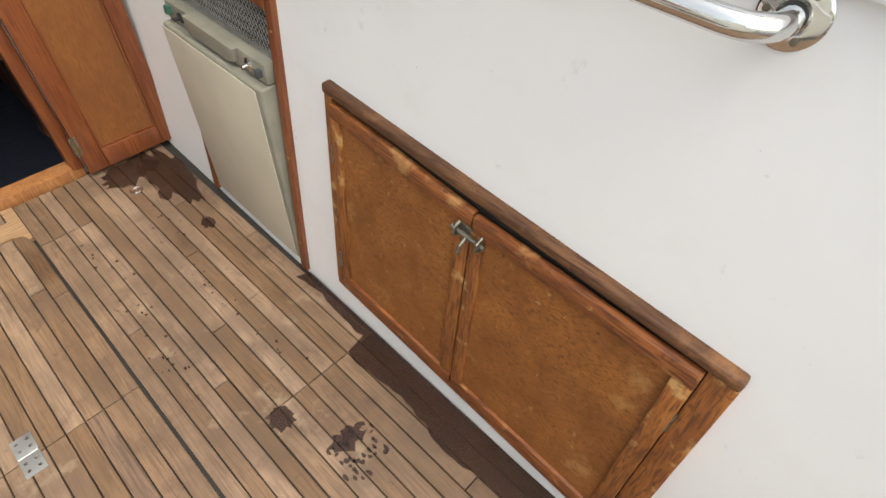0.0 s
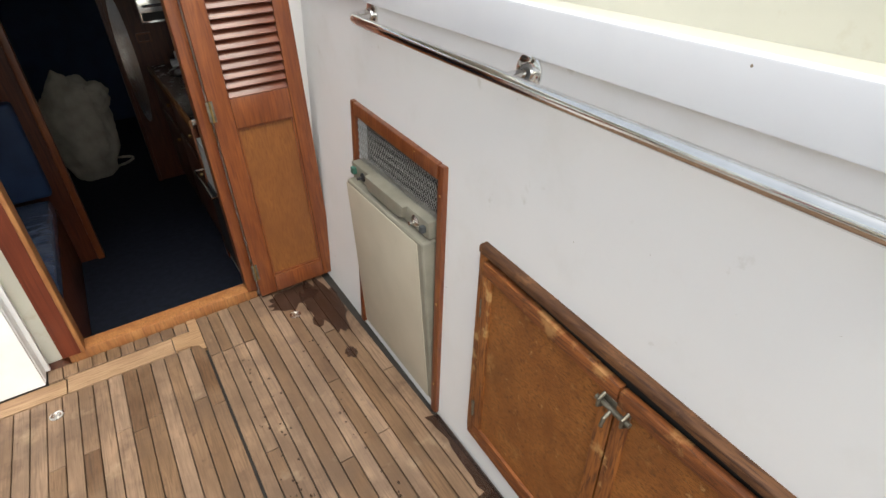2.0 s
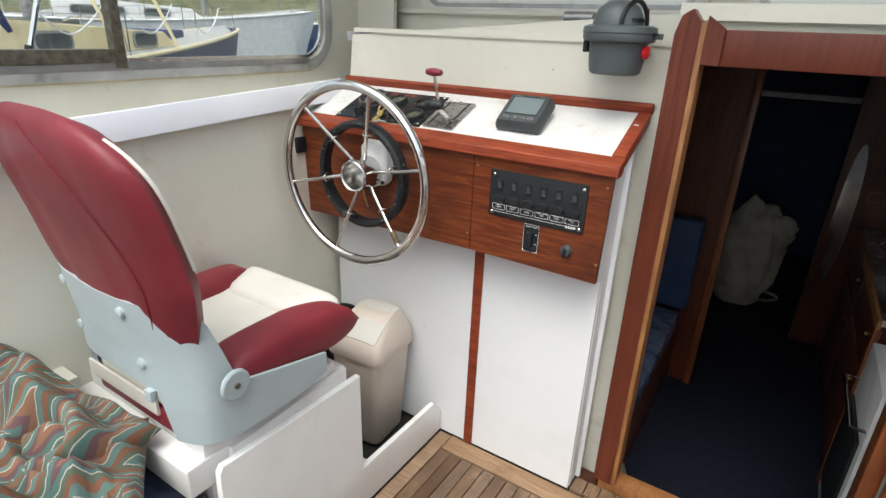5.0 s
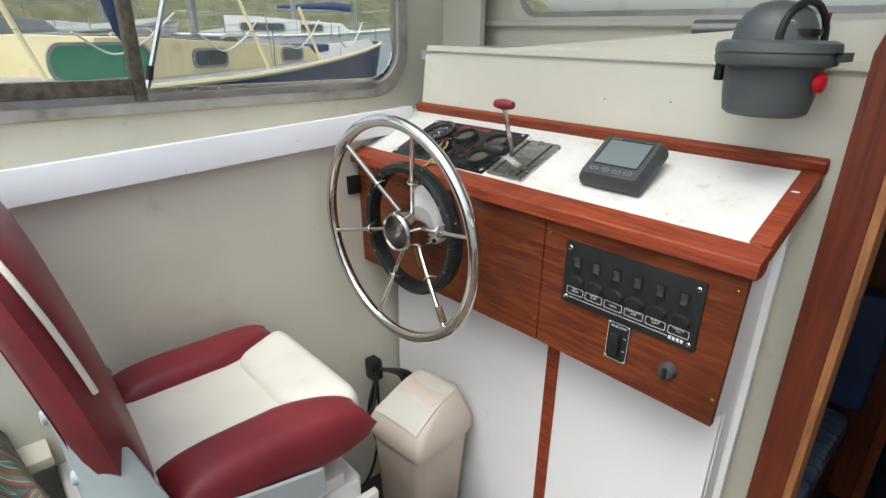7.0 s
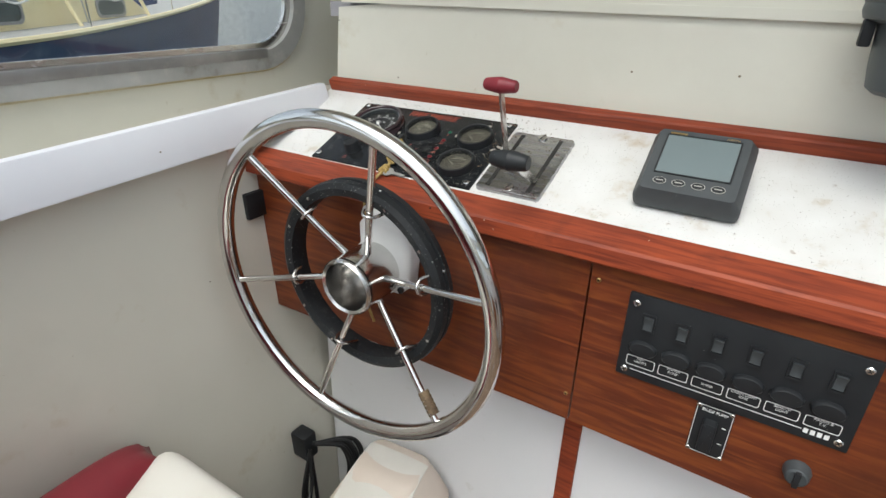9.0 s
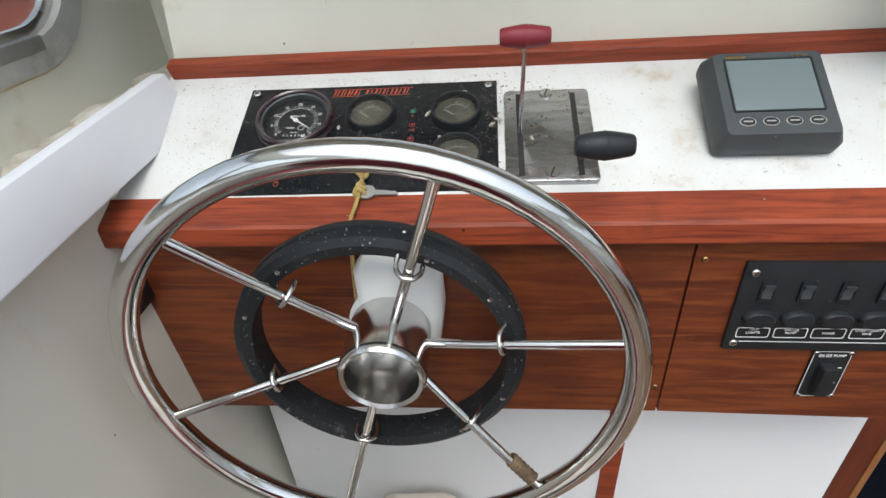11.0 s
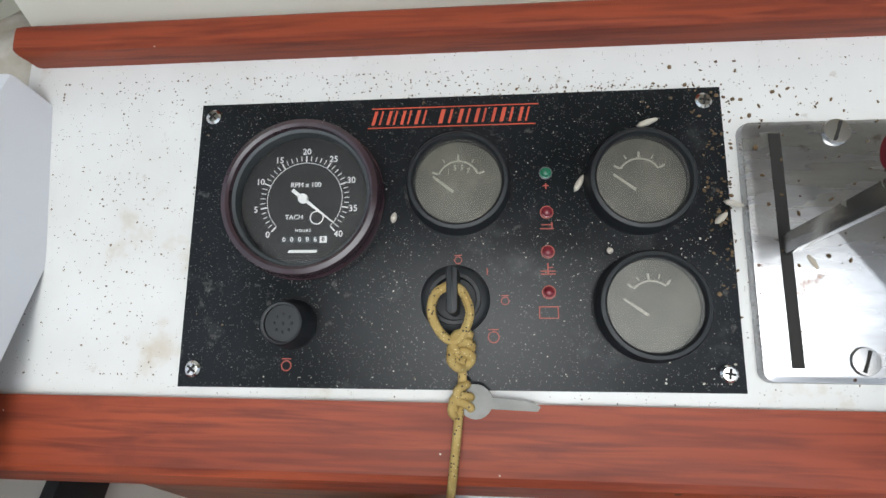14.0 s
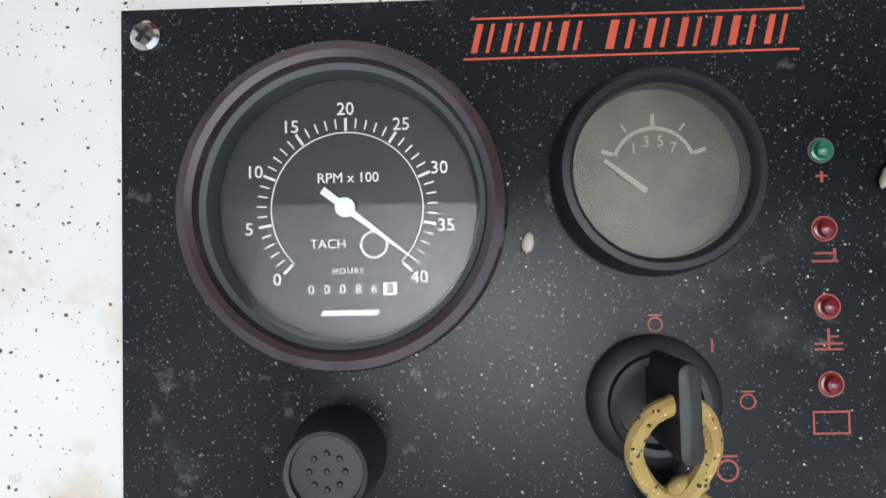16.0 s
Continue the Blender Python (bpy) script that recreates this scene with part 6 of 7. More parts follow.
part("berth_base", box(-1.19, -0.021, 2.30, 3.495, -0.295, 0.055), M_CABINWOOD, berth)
part("berth_cushion", box(-1.18, 0.015, 2.28, 3.40, 0.056, 0.155, 0.03, seg=3), M_WRAP, berth, smooth=60)
part("back_cushion", box(-0.8, 0.03, 3.405, 3.495, 0.156, 0.64, 0.025, seg=3), M_NAVY, berth, smooth=60)
part("berth_throw", pillow(0.3, 0.24, 0.12, 24, 2.4, 0.4, 9), M_ZIGZAG, label="crumpled zigzag cloth by the berth", category="cloth", m=pose(-0.06, 2.42, -0.295, 0, 0, 30), smooth=80)
bag = bmesh.new()
bmesh.ops.create_icosphere(bag, subdivisions=5, radius=1)
for v in bag.verts:
    p = v.co.copy()
    f = 1 + 0.16 * noise.noise(p * 2.1) + 0.10 * abs(noise.noise(p * 4.3 + Vector((3, 1, 2)))) - 0.07 * abs(noise.noise(p * 8.1))
    v.co = Vector((p.x * 0.215 * f, p.y * 0.20 * f, max(-0.34, p.z * 0.40 * f)))
part("sail_bag", bag, M_CANVAS, label="heap of bundled beige sailcloth on the cabin sole", category="sail", m=pose(0.20, 4.85, 0.042, 0, 0, 0), smooth=80)
bag2 = bmesh.new()
bmesh.ops.create_icosphere(bag2, subdivisions=4, radius=1)
for v in bag2.verts:
    p = v.co.copy()
    f = 1 + 0.22 * noise.noise(p * 2.7) - 0.12 * abs(noise.noise(p * 6))
    v.co = Vector((p.x * 0.10 * f, p.y * 0.07 * f, p.z * 0.12 * f))
part("sail_fold", bag2, M_CANVAS, label="loose fold of beige sailcloth on the heap", category="sail", m=pose(0.35, 4.78, 0.27, 0, 35, 0), smooth=80)
gal = thing("galley_unit", (0.9, 3.7, -0.3), "mahogany galley unit with doors and a steel sink", "galley")
part("carcass", box(0.745, 1.295, 3.075, 4.38, -0.295, 0.475), M_CABINWOOD, gal)
part("worktop", box(0.735, 1.295, 3.05, 4.38, 0.4755, 0.504, 0.004), M_BRUSHED, gal, "steel worktop with a timber edge")
part("worktop_edge", box(0.72, 0.7345, 3.03, 4.38, 0.465, 0.510, 0.004), M_PALEWOOD, gal)
part("end_edge", box(0.72, 0.7445, 3.035, 3.0745, -0.295, 0.4645, 0.004), M_DOORWOOD, gal)
part("sink", lathe([(0.135, 0.507), (0.13, 0.510), (0.122, 0.505), (0.11, 0.40), (0, 0.39)], 32), M_STEEL, gal, "round steel sink", m=pose(0.93, 4.08, 0.0))
for y0, y1 in ((3.10, 3.71), (3.73, 4.34)):
    for z0, z1 in ((-0.22, 0.24), (0.28, 0.455)):
        d = part("cabinet_door", box(0.731, 0.7445, y0, y1, z0, z1, 0.004), M_CABINWOOD, gal)
        part("door_knob", lathe([(0.006, 0), (0.01, 0.012), (0.008, 0.018), (0, 0.019)], 14), M_BRASS, d, m=pose(0.731, y0 + 0.05, z1 - 0.06, 0, -90, 0))
tap = thing("tap", (0.95, 4.28, 0.504), "small white and chrome tap behind the sink", "tap")
part("tap_base", box(0.86, 1.02, 4.25, 4.31, 0.504, 0.545, 0.008), M_YWHITE, tap)
part("tap_head", box(0.89, 0.92, 4.235, 4.265, 0.545, 0.60, 0.008), M_YWHITE, tap)
part("tap_head", box(0.97, 1.0, 4.235, 4.265, 0.545, 0.60, 0.008), M_YWHITE, tap)
part("spout", tube(smooth_path([(0.945, 4.28, 0.545), (0.945, 4.27, 0.62), (0.945, 4.19, 0.63), (0.945, 4.15, 0.61)], 5), 0.009, 10), M_STEEL, tap)
ck = thing("cooker", (0.95, 2.8, -0.3), "white enamel cooker with a chrome front rail", "cooker")
part("oven_body", box(0.728, 1.29, 2.62, 3.028, -0.295, 0.42, 0.006), M_YWHITE, ck)
part("oven_door", box(0.715, 0.7275, 2.66, 2.99, -0.2, 0.2, 0.004), M_BLACK, ck)
part("towel_rail", tube([(0.73, 2.64, 0.26), (0.68, 2.64, 0.26), (0.68, 3.01, 0.26), (0.73, 3.01, 0.26)], 0.006, 8), M_STEEL, ck)
hb = thing("heads_bulkhead", (0.8, 4.41, -0.3), "mahogany bulkhead with a long oval mirror", "bulkhead", kind="structure")
part("panel", box(0.585, 1.295, 4.41, 4.435, -0.295, 1.41), M_CABINWOOD, hb)
part("edge_post", box(0.56, 0.5845, 4.39, 4.45, -0.295, 1.41, 0.005), M_CABINWOOD, hb)
oval = lambda a, b: [(a * math.cos(t * math.tau / 40), b * math.sin(t * math.tau / 40)) for t in range(40)]
part("mirror", prism(oval(0.045, 0.41), 0.006, m=pose(0.635, 4.41, 0.55, 90)), M_STEEL, hb, "oval mirror")
part("panel_frame", ring_prism(rounded(0.09, 0.06, 0.002, 1), rounded(0.07, 0.04, 0.002, 1), 0.008, m=pose(0.76, 4.41, 0.68, 90)), M_DOORWOOD, hb)
ap = thing("grill_unit", (0.95, 4.36, 0.8), "chrome and white grill unit on the bulkhead", "grill")
part("grill_body", box(0.75, 1.2, 4.12, 4.409, 0.80, 0.94, 0.01), M_STEEL, ap)
part("grill_front", box(0.76, 1.19, 4.108, 4.1195, 0.815, 0.86, 0.003), M_BLACK, ap)
part("grill_rail", tube([(0.78, 4.11, 0.90), (0.78, 4.08, 0.90), (1.17, 4.08, 0.90), (1.17, 4.11, 0.90)], 0.006, 8), M_STEEL, ap)
part("splash_panel", box(0.75, 1.2, 4.37, 4.409, 0.9405, 1.12), M_YWHITE, ap)
part("shelf_rim", box(0.75, 1.2, 4.28, 4.409, 1.1205, 1.19, 0.006), M_NAVY, ap)
part("rope_coil", tube([(0.30 + (0.16 + 0.012 * math.sin(3 * a)) * math.cos(a), 4.98 + 0.10 * math.sin(a), -0.29 + 0.006 * (k % 3)) for k, a in ((k, k * 0.33) for k in range(60))], 0.006, 6), M_CANVAS, label="thin pale line coiled on the cabin sole", category="rope", smooth=60)

# ---- moored boats outside ----
def yacht(name, m, length, beam, hull_mat, cabin_mat, label, windows, top=1.0):
    """A sailing yacht: bow towards +y, waterline at z = 0."""
    y = thing(name, tuple(m.translation), label, "yacht")

    def hull(u, v):
        t = u
        half = beam / 2 * min(1, (1 - t) ** 0.55 * 1.35) * (0.82 + 0.18 * min(1, t * 4))
        sheer = 0.95 * top + 0.35 * top * (t - 0.35) ** 2 + (0.18 * t * t)
        a = math.pi * (v - 0.5)
        side = math.sin(a)
        z = sheer - (sheer + 0.15) * (1 - abs(side) ** 2.5)
        flare = abs(side) ** 0.55 * (1 if side > 0 else -1)
        return m @ Vector((half * flare, -length * 0.45 + length * t + 0.35 * max(0, z) * t, z))

    part("hull", sheet(hull, 26, 20), hull_mat, y, smooth=60)
    part("deck", sheet(lambda u, v: m @ Vector((beam / 2 * min(1, (1 - u) ** 0.55 * 1.35) * (0.82 + 0.18 * min(1, u * 4)) * (2 * v - 1), -length * 0.45 + length * u + 0.35 * u, 0.95 * top + 0.35 * top * (u - 0.35) ** 2 + 0.18 * u * u - 0.02 + 0.06 * (1 - (2 * v - 1) ** 2))), 20, 6, 0.02), M_YDECK, y)
    rub = [hull(k / 30, 1.0) + Vector((0, 0, 0.01)) for k in range(30)]
    part("rubbing_strake", tube(rub, 0.04, 6), cabin_mat, y)
    rub = [hull(k / 30, 0.0) + Vector((0, 0, 0.01)) for k in range(30)]
    part("rubbing_strake", tube(rub, 0.04, 6), cabin_mat, y)
    z0 = 0.97 * top
    hw = beam * 0.30
    cab_ = prism([(-length * 0.16, 0), (length * 0.25, 0.06), (length * 0.21, 0.36), (length * 0.07, 0.43), (-length * 0.10, 0.52), (-length * 0.16, 0.52)], 2 * hw, bevel=0.03)
    to = lambda a, b, c: m @ Vector((c - hw, a, z0 + b))
    part("coachroof", cab_, cabin_mat, y, fn=to, smooth=30)
    part("roof_panel", prism([(-length * 0.09, 0.53), (length * 0.065, 0.44), (length * 0.065, 0.45), (-length * 0.09, 0.545)], 1.7 * hw), M_YDECK, y, fn=lambda a, b, c: m @ Vector((c - 0.85 * hw, a, z0 + b)))
    for wy, wz, ww, wh, wm in windows:
        for sx in (1, -1):
            tw = lambda a, b, c, sx=sx: m @ Vector((sx * (hw + c), wy + a, z0 + wz + b))
            wd = part("cabin_window", prism(rounded(ww, wh, wh * 0.45, 5), 0.012), wm, y, fn=tw)
            part("window_rim", ring_prism(rounded(ww + 0.07, wh + 0.07, wh * 0.5, 5), rounded(ww, wh, wh * 0.45, 5), 0.022), M_ALU, wd, fn=tw)
    my = length * 0.06
    part("mast", tube([m @ Vector((0, my, z0 + 0.4)), m @ Vector((0, my, z0 + length * 1.15))], 0.07, 10), M_ALU, y)
    part("boom", tube([m @ Vector((0, my - 0.1, z0 + 1.15)), m @ Vector((0, my - length * 0.36, z0 + 1.2))], 0.05, 8), M_ALU, y)
    part("sail_cover", tube([m @ Vector((0, my - 0.15, z0 + 1.28)), m @ Vector((0, my - length * 0.1, z0 + 1.36)), m @ Vector((0, my - length * 0.35, z0 + 1.28))], 0.15, 10, radii=[0.16, 0.15, 0.07]), M_BLUECOVER, y)
    for ex, ey in ((0, 0.54 * length), (0, -0.44 * length), (beam * 0.45, my), (-beam * 0.45, my)):
        part("stay", tube([m @ Vector((ex, ey, z0 + 0.1)), m @ Vector((0, my, z0 + length * 1.12))], 0.009, 5), M_ALU, y)
    for k in range(5):
        for sx in (1, -1):
            p = hull(0.06 + 0.21 * k, 0.5 + 0.49 * sx)
            part("stanchion", tube([p, p + Vector((0, 0, 0.6))], 0.010, 6), M_STEEL, y)
    for sx in (1, -1):
        part("guard_wire", tube([hull(0.06 + 0.105 * k, 0.5 + 0.49 * sx) + Vector((0, 0, 0.6)) for k in range(9)], 0.004, 5), M_ALU, y)
    return y


W3 = [(-1.85, 0.25, 1.3, 0.36, M_YGREEN), (-0.1, 0.24, 0.64, 0.20, M_YGLASS), (1.94, 0.24, 0.60, 0.19, M_YGLASS)]
near = yacht("moored_yacht", pose(-9.08, 3.88, -0.9, 0, 0, 28), 12.0, 3.2, M_YBLUE, M_YCREAM, "cream and blue moored sailing yacht with rust-streaked cabin sides", W3, 1.835)
NM = pose(-9.08, 3.88, -0.9, 0, 0, 28)
for y0, y1, z0, z1 in ((-1.6, -0.9, 2.32, 2.40), (0.3, 1.2, 2.28, 2.33)):
    part("hand_rail", tube([NM @ Vector((0.85, y0 + (y1 - y0) * k / 6, z0 + (z1 - z0) * (0 if k in (0, 6) else 1))) for k in range(7)], 0.016, 8), M_STEEL, near)
for y0, z1 in ((0.95, 2.9), (2.6, 2.8), (-2.7, 3.0)):
    part("frame_leg", tube([NM @ Vector((1.2, y0, 1.75)), NM @ Vector((0.9, y0 - 0.25, z1))], 0.028, 8), M_YCREAM, near)
for y0 in (-2.4, -0.6, 1.2, 3.0):
    part("rope", tube(smooth_path([NM @ Vector((1.25, y0, 2.35)), NM @ Vector((1.2, y0 + 0.5, 2.12)), NM @ Vector((1.1, y0 + 1.1, 2.28)), NM @ Vector((0.9, y0 + 1.8, 2.6))], 5), 0.012, 6), M_YWHITE, near)
part("deck_locker", box(-0.4, 0.4, 3.5, 4.2, 1.85, 2.15, 0.04), M_BLUECOVER, near, "dark blue covered deck locker", m=NM)
part("hatch", box(-0.35, 0.35, 0.6, 1.3, 2.18, 2.30, 0.03), M_YGLASS, near, m=NM)
pl = thing("steel_pole", (-3.5, 1.35, -0.9), "slanting steel pole standing in the water beside the boat", "pole")
part("pole_tube", tube([(-3.5, 1.35, -0.9), (-3.4, 2.75, 3.2)], 0.016, 10), M_STEEL, pl)
part("pole_joint", tube([(-3.449, 2.07, 1.21), (-3.447, 2.09, 1.29)], 0.022, 10), M_BLACK, pl)
part("cover", tube([(-3.46, 2.02, 1.36), (-3.45, 1.96, 1.48), (-3.44, 1.90, 1.75)], 0.03, 10, radii=[0.015, 0.03, 0.035]), M_BLUECOVER, pl, "furled blue cover")
yacht("moored_yacht", pose(-16.5, 9.5, -0.9, 0, 0, -25), 9.0, 2.9, M_YWHITE, M_YWHITE, "white moored sailing yacht beyond the cream one", [(-0.4, 0.22, 1.2, 0.18, M_YGLASS), (1.0, 0.22, 0.6, 0.16, M_YGLASS)], 2.35)
yacht("moored_yacht", pose(-14.5, 1.0, -0.9, 0, 0, 24), 10.0, 3.1, M_YWHITE, M_YDECK, "grey-decked moored yacht in the second row", [(-0.6, 0.22, 1.0, 0.18, M_YGLASS), (0.9, 0.22, 0.6, 0.16, M_YGLASS)], 2.25)
yacht("moored_yacht", pose(-19.0, 23.5, -0.9, 0, 0, -60), 8.0, 2.6, M_YORANGE, M_YWHITE, "small yacht with an orange hull further down the moorings", [(0.2, 0.2, 0.9, 0.15, M_YGLASS)], 2.2)
for k, (x, y, rz) in enumerate(((-19.5, 5.0, 15), (-20.5, 14.5, -40), (-22.0, 0.0, 30))):
    yacht("moored_yacht", pose(x, y, -0.9, 0, 0, rz), 9.0, 2.9, (M_YWHITE, M_YBLUE, M_YWHITE)[k], M_YWHITE, ("white moored yacht in the far row", "dark blue moored yacht in the far row", "white moored yacht at the end of the row")[k], [(-0.4, 0.22, 1.0, 0.18, M_YGLASS), (1.0, 0.22, 0.6, 0.16, M_YGLASS)], 2.1)
hill = sheet(lambda u, v: (-90 - 60 * v + 14 * math.sin(5 * u), -160 + 340 * u, -1.0 + 26 * math.sin(1.5 * v) * (0.7 + 0.3 * noise.noise(Vector((u * 9, v * 3, 1)))) + 2.2 * noise.noise(Vector((u * 60, v * 20, 4)))), 140, 24)
part("backdrop", hill, M_HILL, label="wooded hillside across the harbour", kind="structure", smooth=80)

# ---- debris ----
for k, (x, s, a, l) in enumerate(((0.0735, 0.103, 60, 0.012), (0.1105, 0.142, 20, 0.014), (0.1555, 0.096, -15, 0.012), (-0.0325, 0.086, 80, 0.007), (0.196, 0.066, -60, 0.012), (0.15, 0.083, 40, 0.01), (0.09, 0.068, 10, 0.004))):
    part("seed_husk", lathe([(0, 0), (0.0016, 0.2 * l), (0.002, 0.5 * l), (0.0012, 0.85 * l), (0, l)], 8), M_DEBRIS, label="pale dead insect casing on the dash", category="debris", m=pm(x, s, PT + 0.0021) @ pose(0, 0, 0, 0, 90, a), smooth=60)
def litter(name, count, seed, centre, spread, size, material, label):
    """Many tiny flakes lying loose on the console top."""
    rnd = random.Random(seed)
    bm = bmesh.new()
    for k in range(count):
        x, s = rnd.gauss(centre[0], spread[0]), rnd.gauss(centre[1], spread[1])
        x, s = min(0.75, max(-0.28, x)), min(0.20, max(-0.004, s))
        q = size * rnd.uniform(0.4, 1.6)
        one = bmesh.new()
        bmesh.ops.create_icosphere(one, subdivisions=1, radius=q)
        on_panel = -0.168 < x < 0.175 and s < 0.18
        on_plate = 0.186 < x < 0.295 and 0.0 < s < 0.156
        h = PT * S if on_panel else 0.0075 if on_plate else 0.0
        merge(bm, one, top_m(x, s, h + q * 0.2, rnd.uniform(0, 360)) @ Matrix.Diagonal((1, rnd.uniform(0.3, 0.9), 0.4, 1)))
    part(name, bm, material, label=label, category="debris", kind="stuff", smooth=0)


litter("dirt_flakes", 90, 21, (0.168, 0.115), (0.006, 0.035), 0.0011, M_DIRT, "brown dirt between engine panel and lever plate")
litter("dirt_flakes", 60, 22, (0.19, 0.165), (0.035, 0.014), 0.0012, M_DIRT, "brown dirt behind the engine levers")
litter("dirt_flakes", 240, 23, (-0.22, 0.10), (0.035, 0.065), 0.0006, M_DIRT, "dark dirt specks on the white console top")
litter("dirt_flakes", 150, 24, (0.38, 0.09), (0.17, 0.06), 0.0006, M_DIRT, "scattered dark specks on the white console top")
litter("dirt_flakes", 300, 28, (-0.05, 0.193), (0.12, 0.008), 0.0006, M_DIRT, "dark dirt specks behind the engine panel")
litter("dirt_flakes", 110, 29, (0.10, 0.184), (0.05, 0.002), 0.0007, M_DIRT, "brown dirt along the engine panel's back edge")
litter("dirt_flakes", 26, 25, (0.23, 0.09), (0.025, 0.03), 0.0015, M_DIRT, "crumbs of dirt on the lever plate")
litter("dust_flakes", 70, 26, (0.148, 0.07), (0.012, 0.045), 0.0006, M_DEBRIS, "pale dust along the engine panel's edge")
litter("dust_flakes", 260, 27, (0.05, 0.08), (0.08, 0.06), 0.0004, M_DEBRIS, "fine pale dust on the engine panel")
tr2 = bmesh.new()
rng = random.Random(8)
for k in range(26):
    one = bmesh.new()
    bmesh.ops.create_icosphere(one, subdivisions=2, radius=0.022 + 0.022 * rng.random())
    for v in one.verts:
        v.co += v.co.normalized() * 0.012 * noise.noise(v.co * 60 + Vector((k, 0, 0)))
        v.co.z *= 0.6
    y = 1.95 + 0.36 * rng.random()
    merge(tr2, one, Matrix.Translation((-1.245 + 0.05 * rng.random(), y, 1.205 + 0.035 * (y - 1.5))))
part("shelf_debris", tr2, M_DEBRIS, label="dusty crumpled tissue and dirt in the side shelf", category="debris", kind="stuff", smooth=60)

# ---- teak deck ----
deck = thing("floor", (0.2, 0.9, 0), "worn laid teak deck with black caulked seams", "floor", kind="structure")
PITCH, GAP = 0.0455, 0.0032
rng = random.Random(11)
plank_meshes = {}


def plank(x0, x1, y0, y1, material, name="plank"):
    """One bevelled plank, its top just uneven."""
    h = rng.uniform(-0.0006, 0.0006)
    one = bmesh.new()
    b = 0.0012
    lo_ = [one.verts.new(c) for c in ((x0, y0, -0.012), (x1, y0, -0.012), (x1, y1, -0.012), (x0, y1, -0.012))]
    md = [one.verts.new(c) for c in ((x0, y0, h - b), (x1, y0, h - b), (x1, y1, h - b), (x0, y1, h - b))]
    hi_ = [one.verts.new(c) for c in ((x0 + b, y0 + b, h), (x1 - b, y0 + b, h), (x1 - b, y1 - b, h), (x0 + b, y1 - b, h))]
    for p, q in ((lo_, md), (md, hi_)):
        for i in range(4):
            one.faces.new((p[i], p[(i + 1) % 4], q[(i + 1) % 4], q[i]))
    one.faces.new(hi_)
    one.faces.new(lo_[::-1])
    ob = part(name, one, material, deck, smooth=0)
    return ob


def run(x0, x1, y0, y1, breaks):
    """Planks in rows from x0 to x1, cut at fixed seams and at random butts."""
    n = max(1, round((x1 - x0) / PITCH))
    p = (x1 - x0) / n
    for i in range(n):
        a, b = x0 + i * p + GAP / 2, x0 + (i + 1) * p - GAP / 2
        ys = [y0] + [s for s in breaks if y0 < s < y1] + [y1]
        cuts = []
        for c, d in zip(ys, ys[1:]):
            cuts.append(c)
            if d - c > 0.5 and rng.random() < 0.65:
                cuts.append(c + (d - c) * rng.uniform(0.25, 0.75))
        cuts.append(y1)
        for c, d in zip(cuts, cuts[1:]):
            plank(a, b, c + 0.0015, d - 0.0015, M_TEAKDARK if rng.random() < 0.14 else M_TEAK)


run(-0.545, 0.4285, -1.88, 1.995, [-0.6, 0.35, 1.20])
run(0.4345, 0.6005, -1.88, 2.155, [-0.4, 0.6, 1.9])
run(0.6015, 0.966, -1.88, 2.155, [-0.4, 0.89])
run(-0.075, 0.395, 2.092, 2.160, [])
plank(-0.600, -0.549, -1.88, 2.075, M_TEAKX, "margin_plank")
plank(-0.545, -0.02, 2.000, 2.078, M_TEAKX, "margin_plank")
plank(-0.016, 0.33, 2.000, 2.088, M_TEAKX, "margin_plank")
part("margin_corner", prism([(0.333, 2.000), (0.385, 1.998), (0.412, 1.985), (0.424, 1.955), (0.434, 1.955), (0.434, 2.16), (0.398, 2.16), (0.398, 2.088), (0.333, 2.088)], 0.012, m=pose(0, 0, -0.011)), M_TEAKX, deck, "pale rounded corner piece")
for x, y in ((-0.052, 1.905), (0.775, 1.945)):
    f = thing("deck_fitting", (x, y, 0), "round stainless deck fitting let into the teak", "deck fitting")
    part("ring", lathe([(0.022, -0.002), (0.022, 0.002), (0.018, 0.0035), (0.013, 0.002), (0.012, -0.002)], 28), M_STEEL, f, m=pose(x, y, 0))
    part("centre", lathe([(0.0125, -0.001), (0.008, 0.0015), (0.004, 0.0005), (0, 0.0005)], 20), M_BRUSHED, f, m=pose(x, y, 0))
hg = thing("hatch_fastening", (0.16, 1.21, 0), "flat grey hatch hinge screwed to the deck", "hinge")
for dy in (-0.032, 0.032):
    lf = part("leaf", box(0.138, 0.186, 1.21 + dy - 0.028, 1.21 + dy + 0.028, 0.0, 0.003, 0.001), M_ALU, hg)
    for sx in (0.15, 0.174):
        for sy in (-0.012, 0.012):
            part("hinge_screw", lathe([(0.0045, 0), (0.004, 0.001), (0, 0.0012)], 12), M_BRUSHED, lf, m=pose(sx, 1.21 + dy + sy, 0.003))
part("knuckle", tube([(0.14, 1.21, 0.002), (0.184, 1.21, 0.002)], 0.003, 8), M_ALU, hg)


STAINS = []


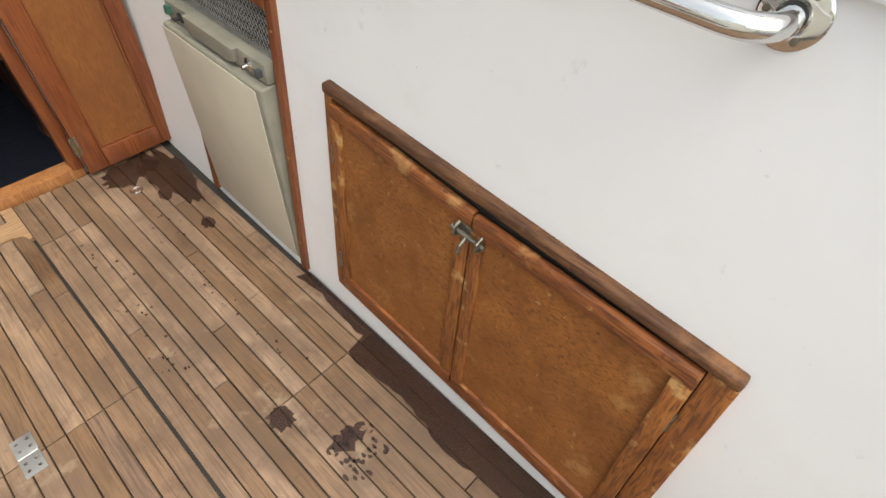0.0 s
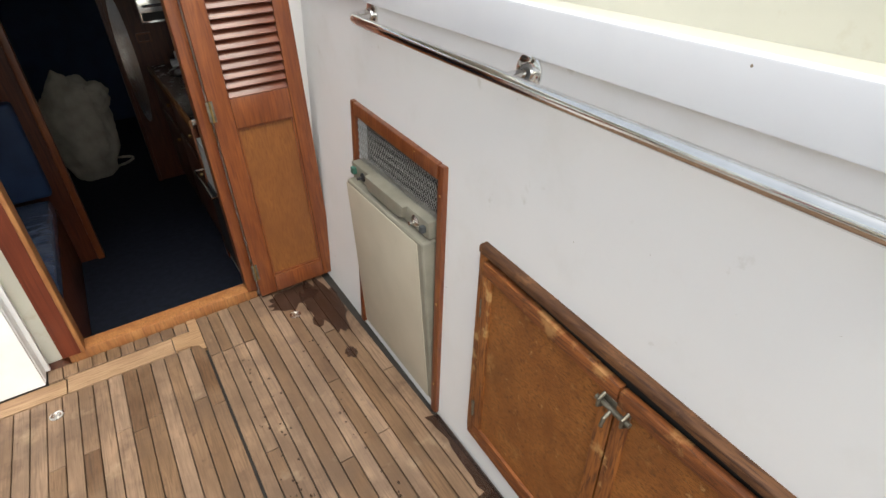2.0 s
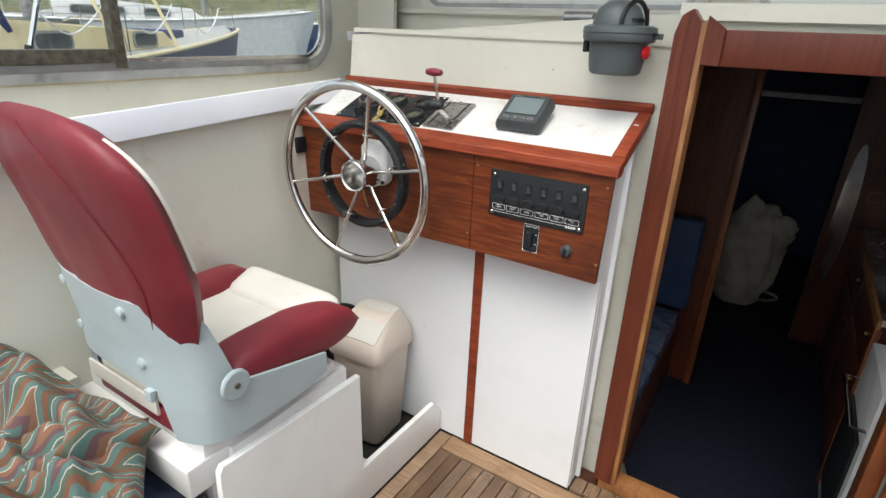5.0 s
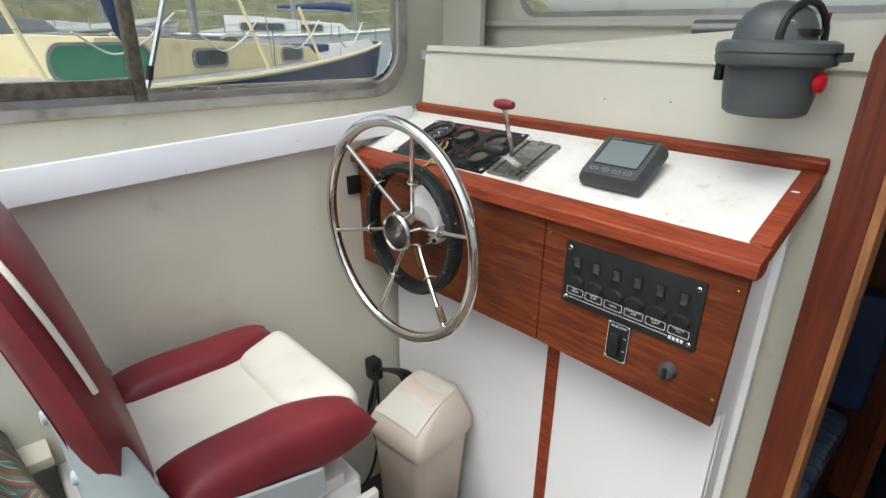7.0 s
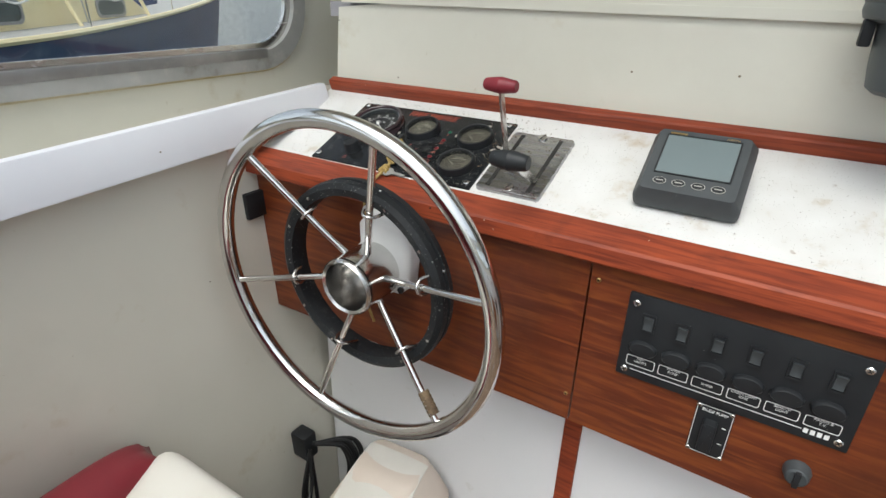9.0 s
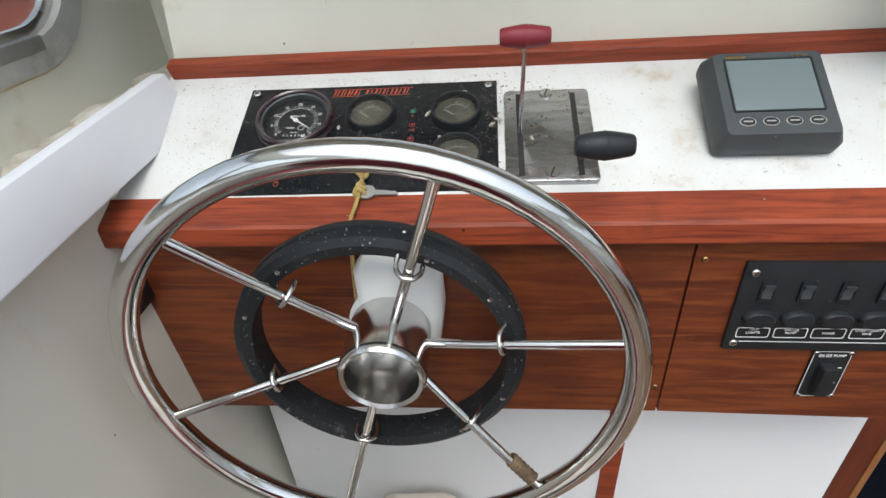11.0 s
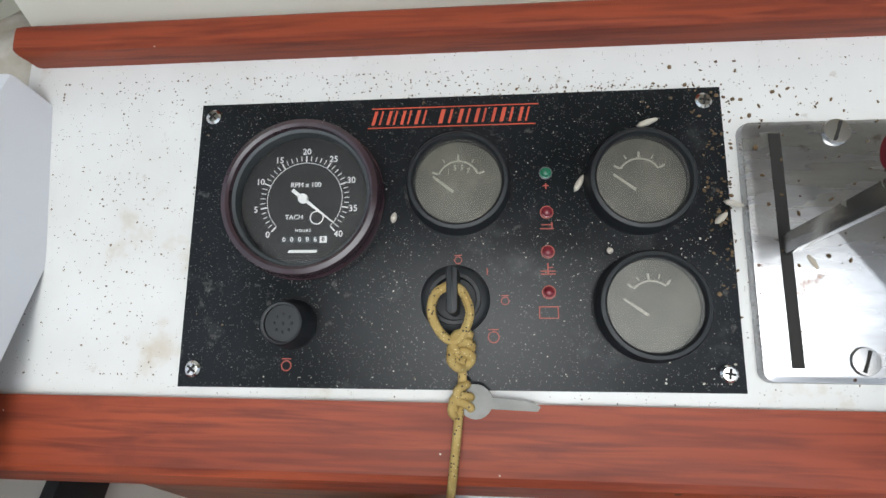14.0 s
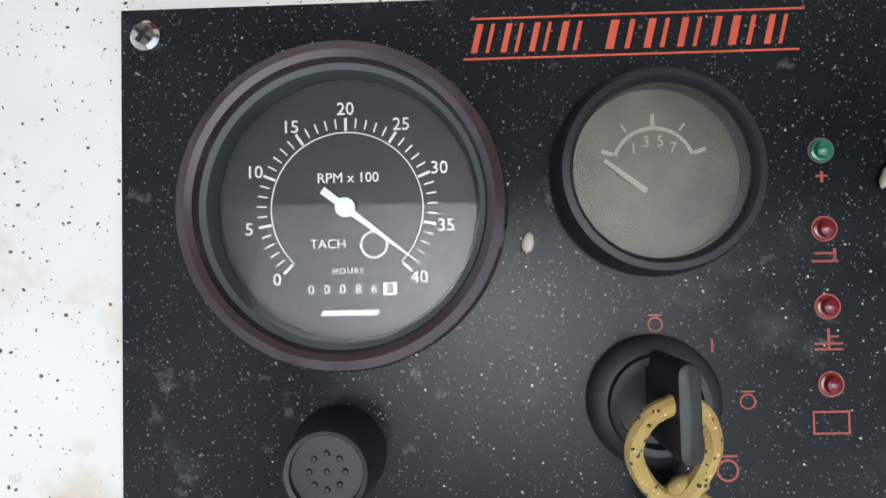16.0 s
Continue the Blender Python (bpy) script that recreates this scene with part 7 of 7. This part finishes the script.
def stain(points, name="wet_stain"):
    """A thin dark film on the planks with a wandering edge."""
    bm = bmesh.new()
    STAINS.append(1)
    bm.faces.new([bm.verts.new((x, y, 0.0011 + 0.00003 * len(STAINS))) for x, y in points])
    return part(name, bm, M_WET, label="dark wet stain soaked into the teak", category="stain", kind="stuff", smooth=0)


def blob(cx, cy, rx, ry, n, rough, seed):
    return [(cx + rx * math.cos(a * math.tau / n) * (1 + rough * noise.noise(Vector((3 * math.cos(a * math.tau / n), 3 * math.sin(a * math.tau / n), seed)))),
             cy + ry * math.sin(a * math.tau / n) * (1 + rough * noise.noise(Vector((3 * math.cos(a * math.tau / n), 3 * math.sin(a * math.tau / n), seed + 9))))) for a in range(n)]


edge = [(0.905 + 0.03 * noise.noise(Vector((y * 5, 0, 2))) + 0.012 * noise.noise(Vector((y * 23, 0, 5))) - (0.03 if y < 0.9 else -0.035), y) for y in np.arange(-0.5, 1.22, 0.012)]
stain([(0.958 + 0.018 * y, y) for y in (1.2, 0.4, -0.5)][::-1] + edge[::-1])
stain(blob(0.895, 1.95, 0.07, 0.20, 50, 0.6, 2))
stain(blob(0.80, 2.06, 0.10, 0.07, 40, 0.7, 7))
stain(blob(0.635, 0.86, 0.030, 0.035, 30, 0.7, 3))
stain(blob(0.87, 1.62, 0.02, 0.03, 26, 0.7, 5))
stain(blob(0.72, 0.70, 0.045, 0.028, 40, 0.9, 6))
rng = random.Random(3)
for k in range(46):
    a = rng.uniform(0, math.tau)
    r = rng.uniform(0.35, 1.0)
    stain(blob(0.715 + 0.075 * r * math.cos(a), 0.665 + 0.075 * r * math.sin(a), rng.uniform(0.002, 0.007), rng.uniform(0.003, 0.010), 9, 0.6, k), "drip_mark")
for k in range(60):
    y = rng.uniform(0.95, 1.85)
    x = (0.52 if k % 2 else 0.74) + rng.gauss(0, 0.03) + 0.05 * (y - 1.2)
    stain(blob(x, y, rng.uniform(0.0015, 0.005), rng.uniform(0.002, 0.007), 8, 0.6, k + 50), "drip_mark")
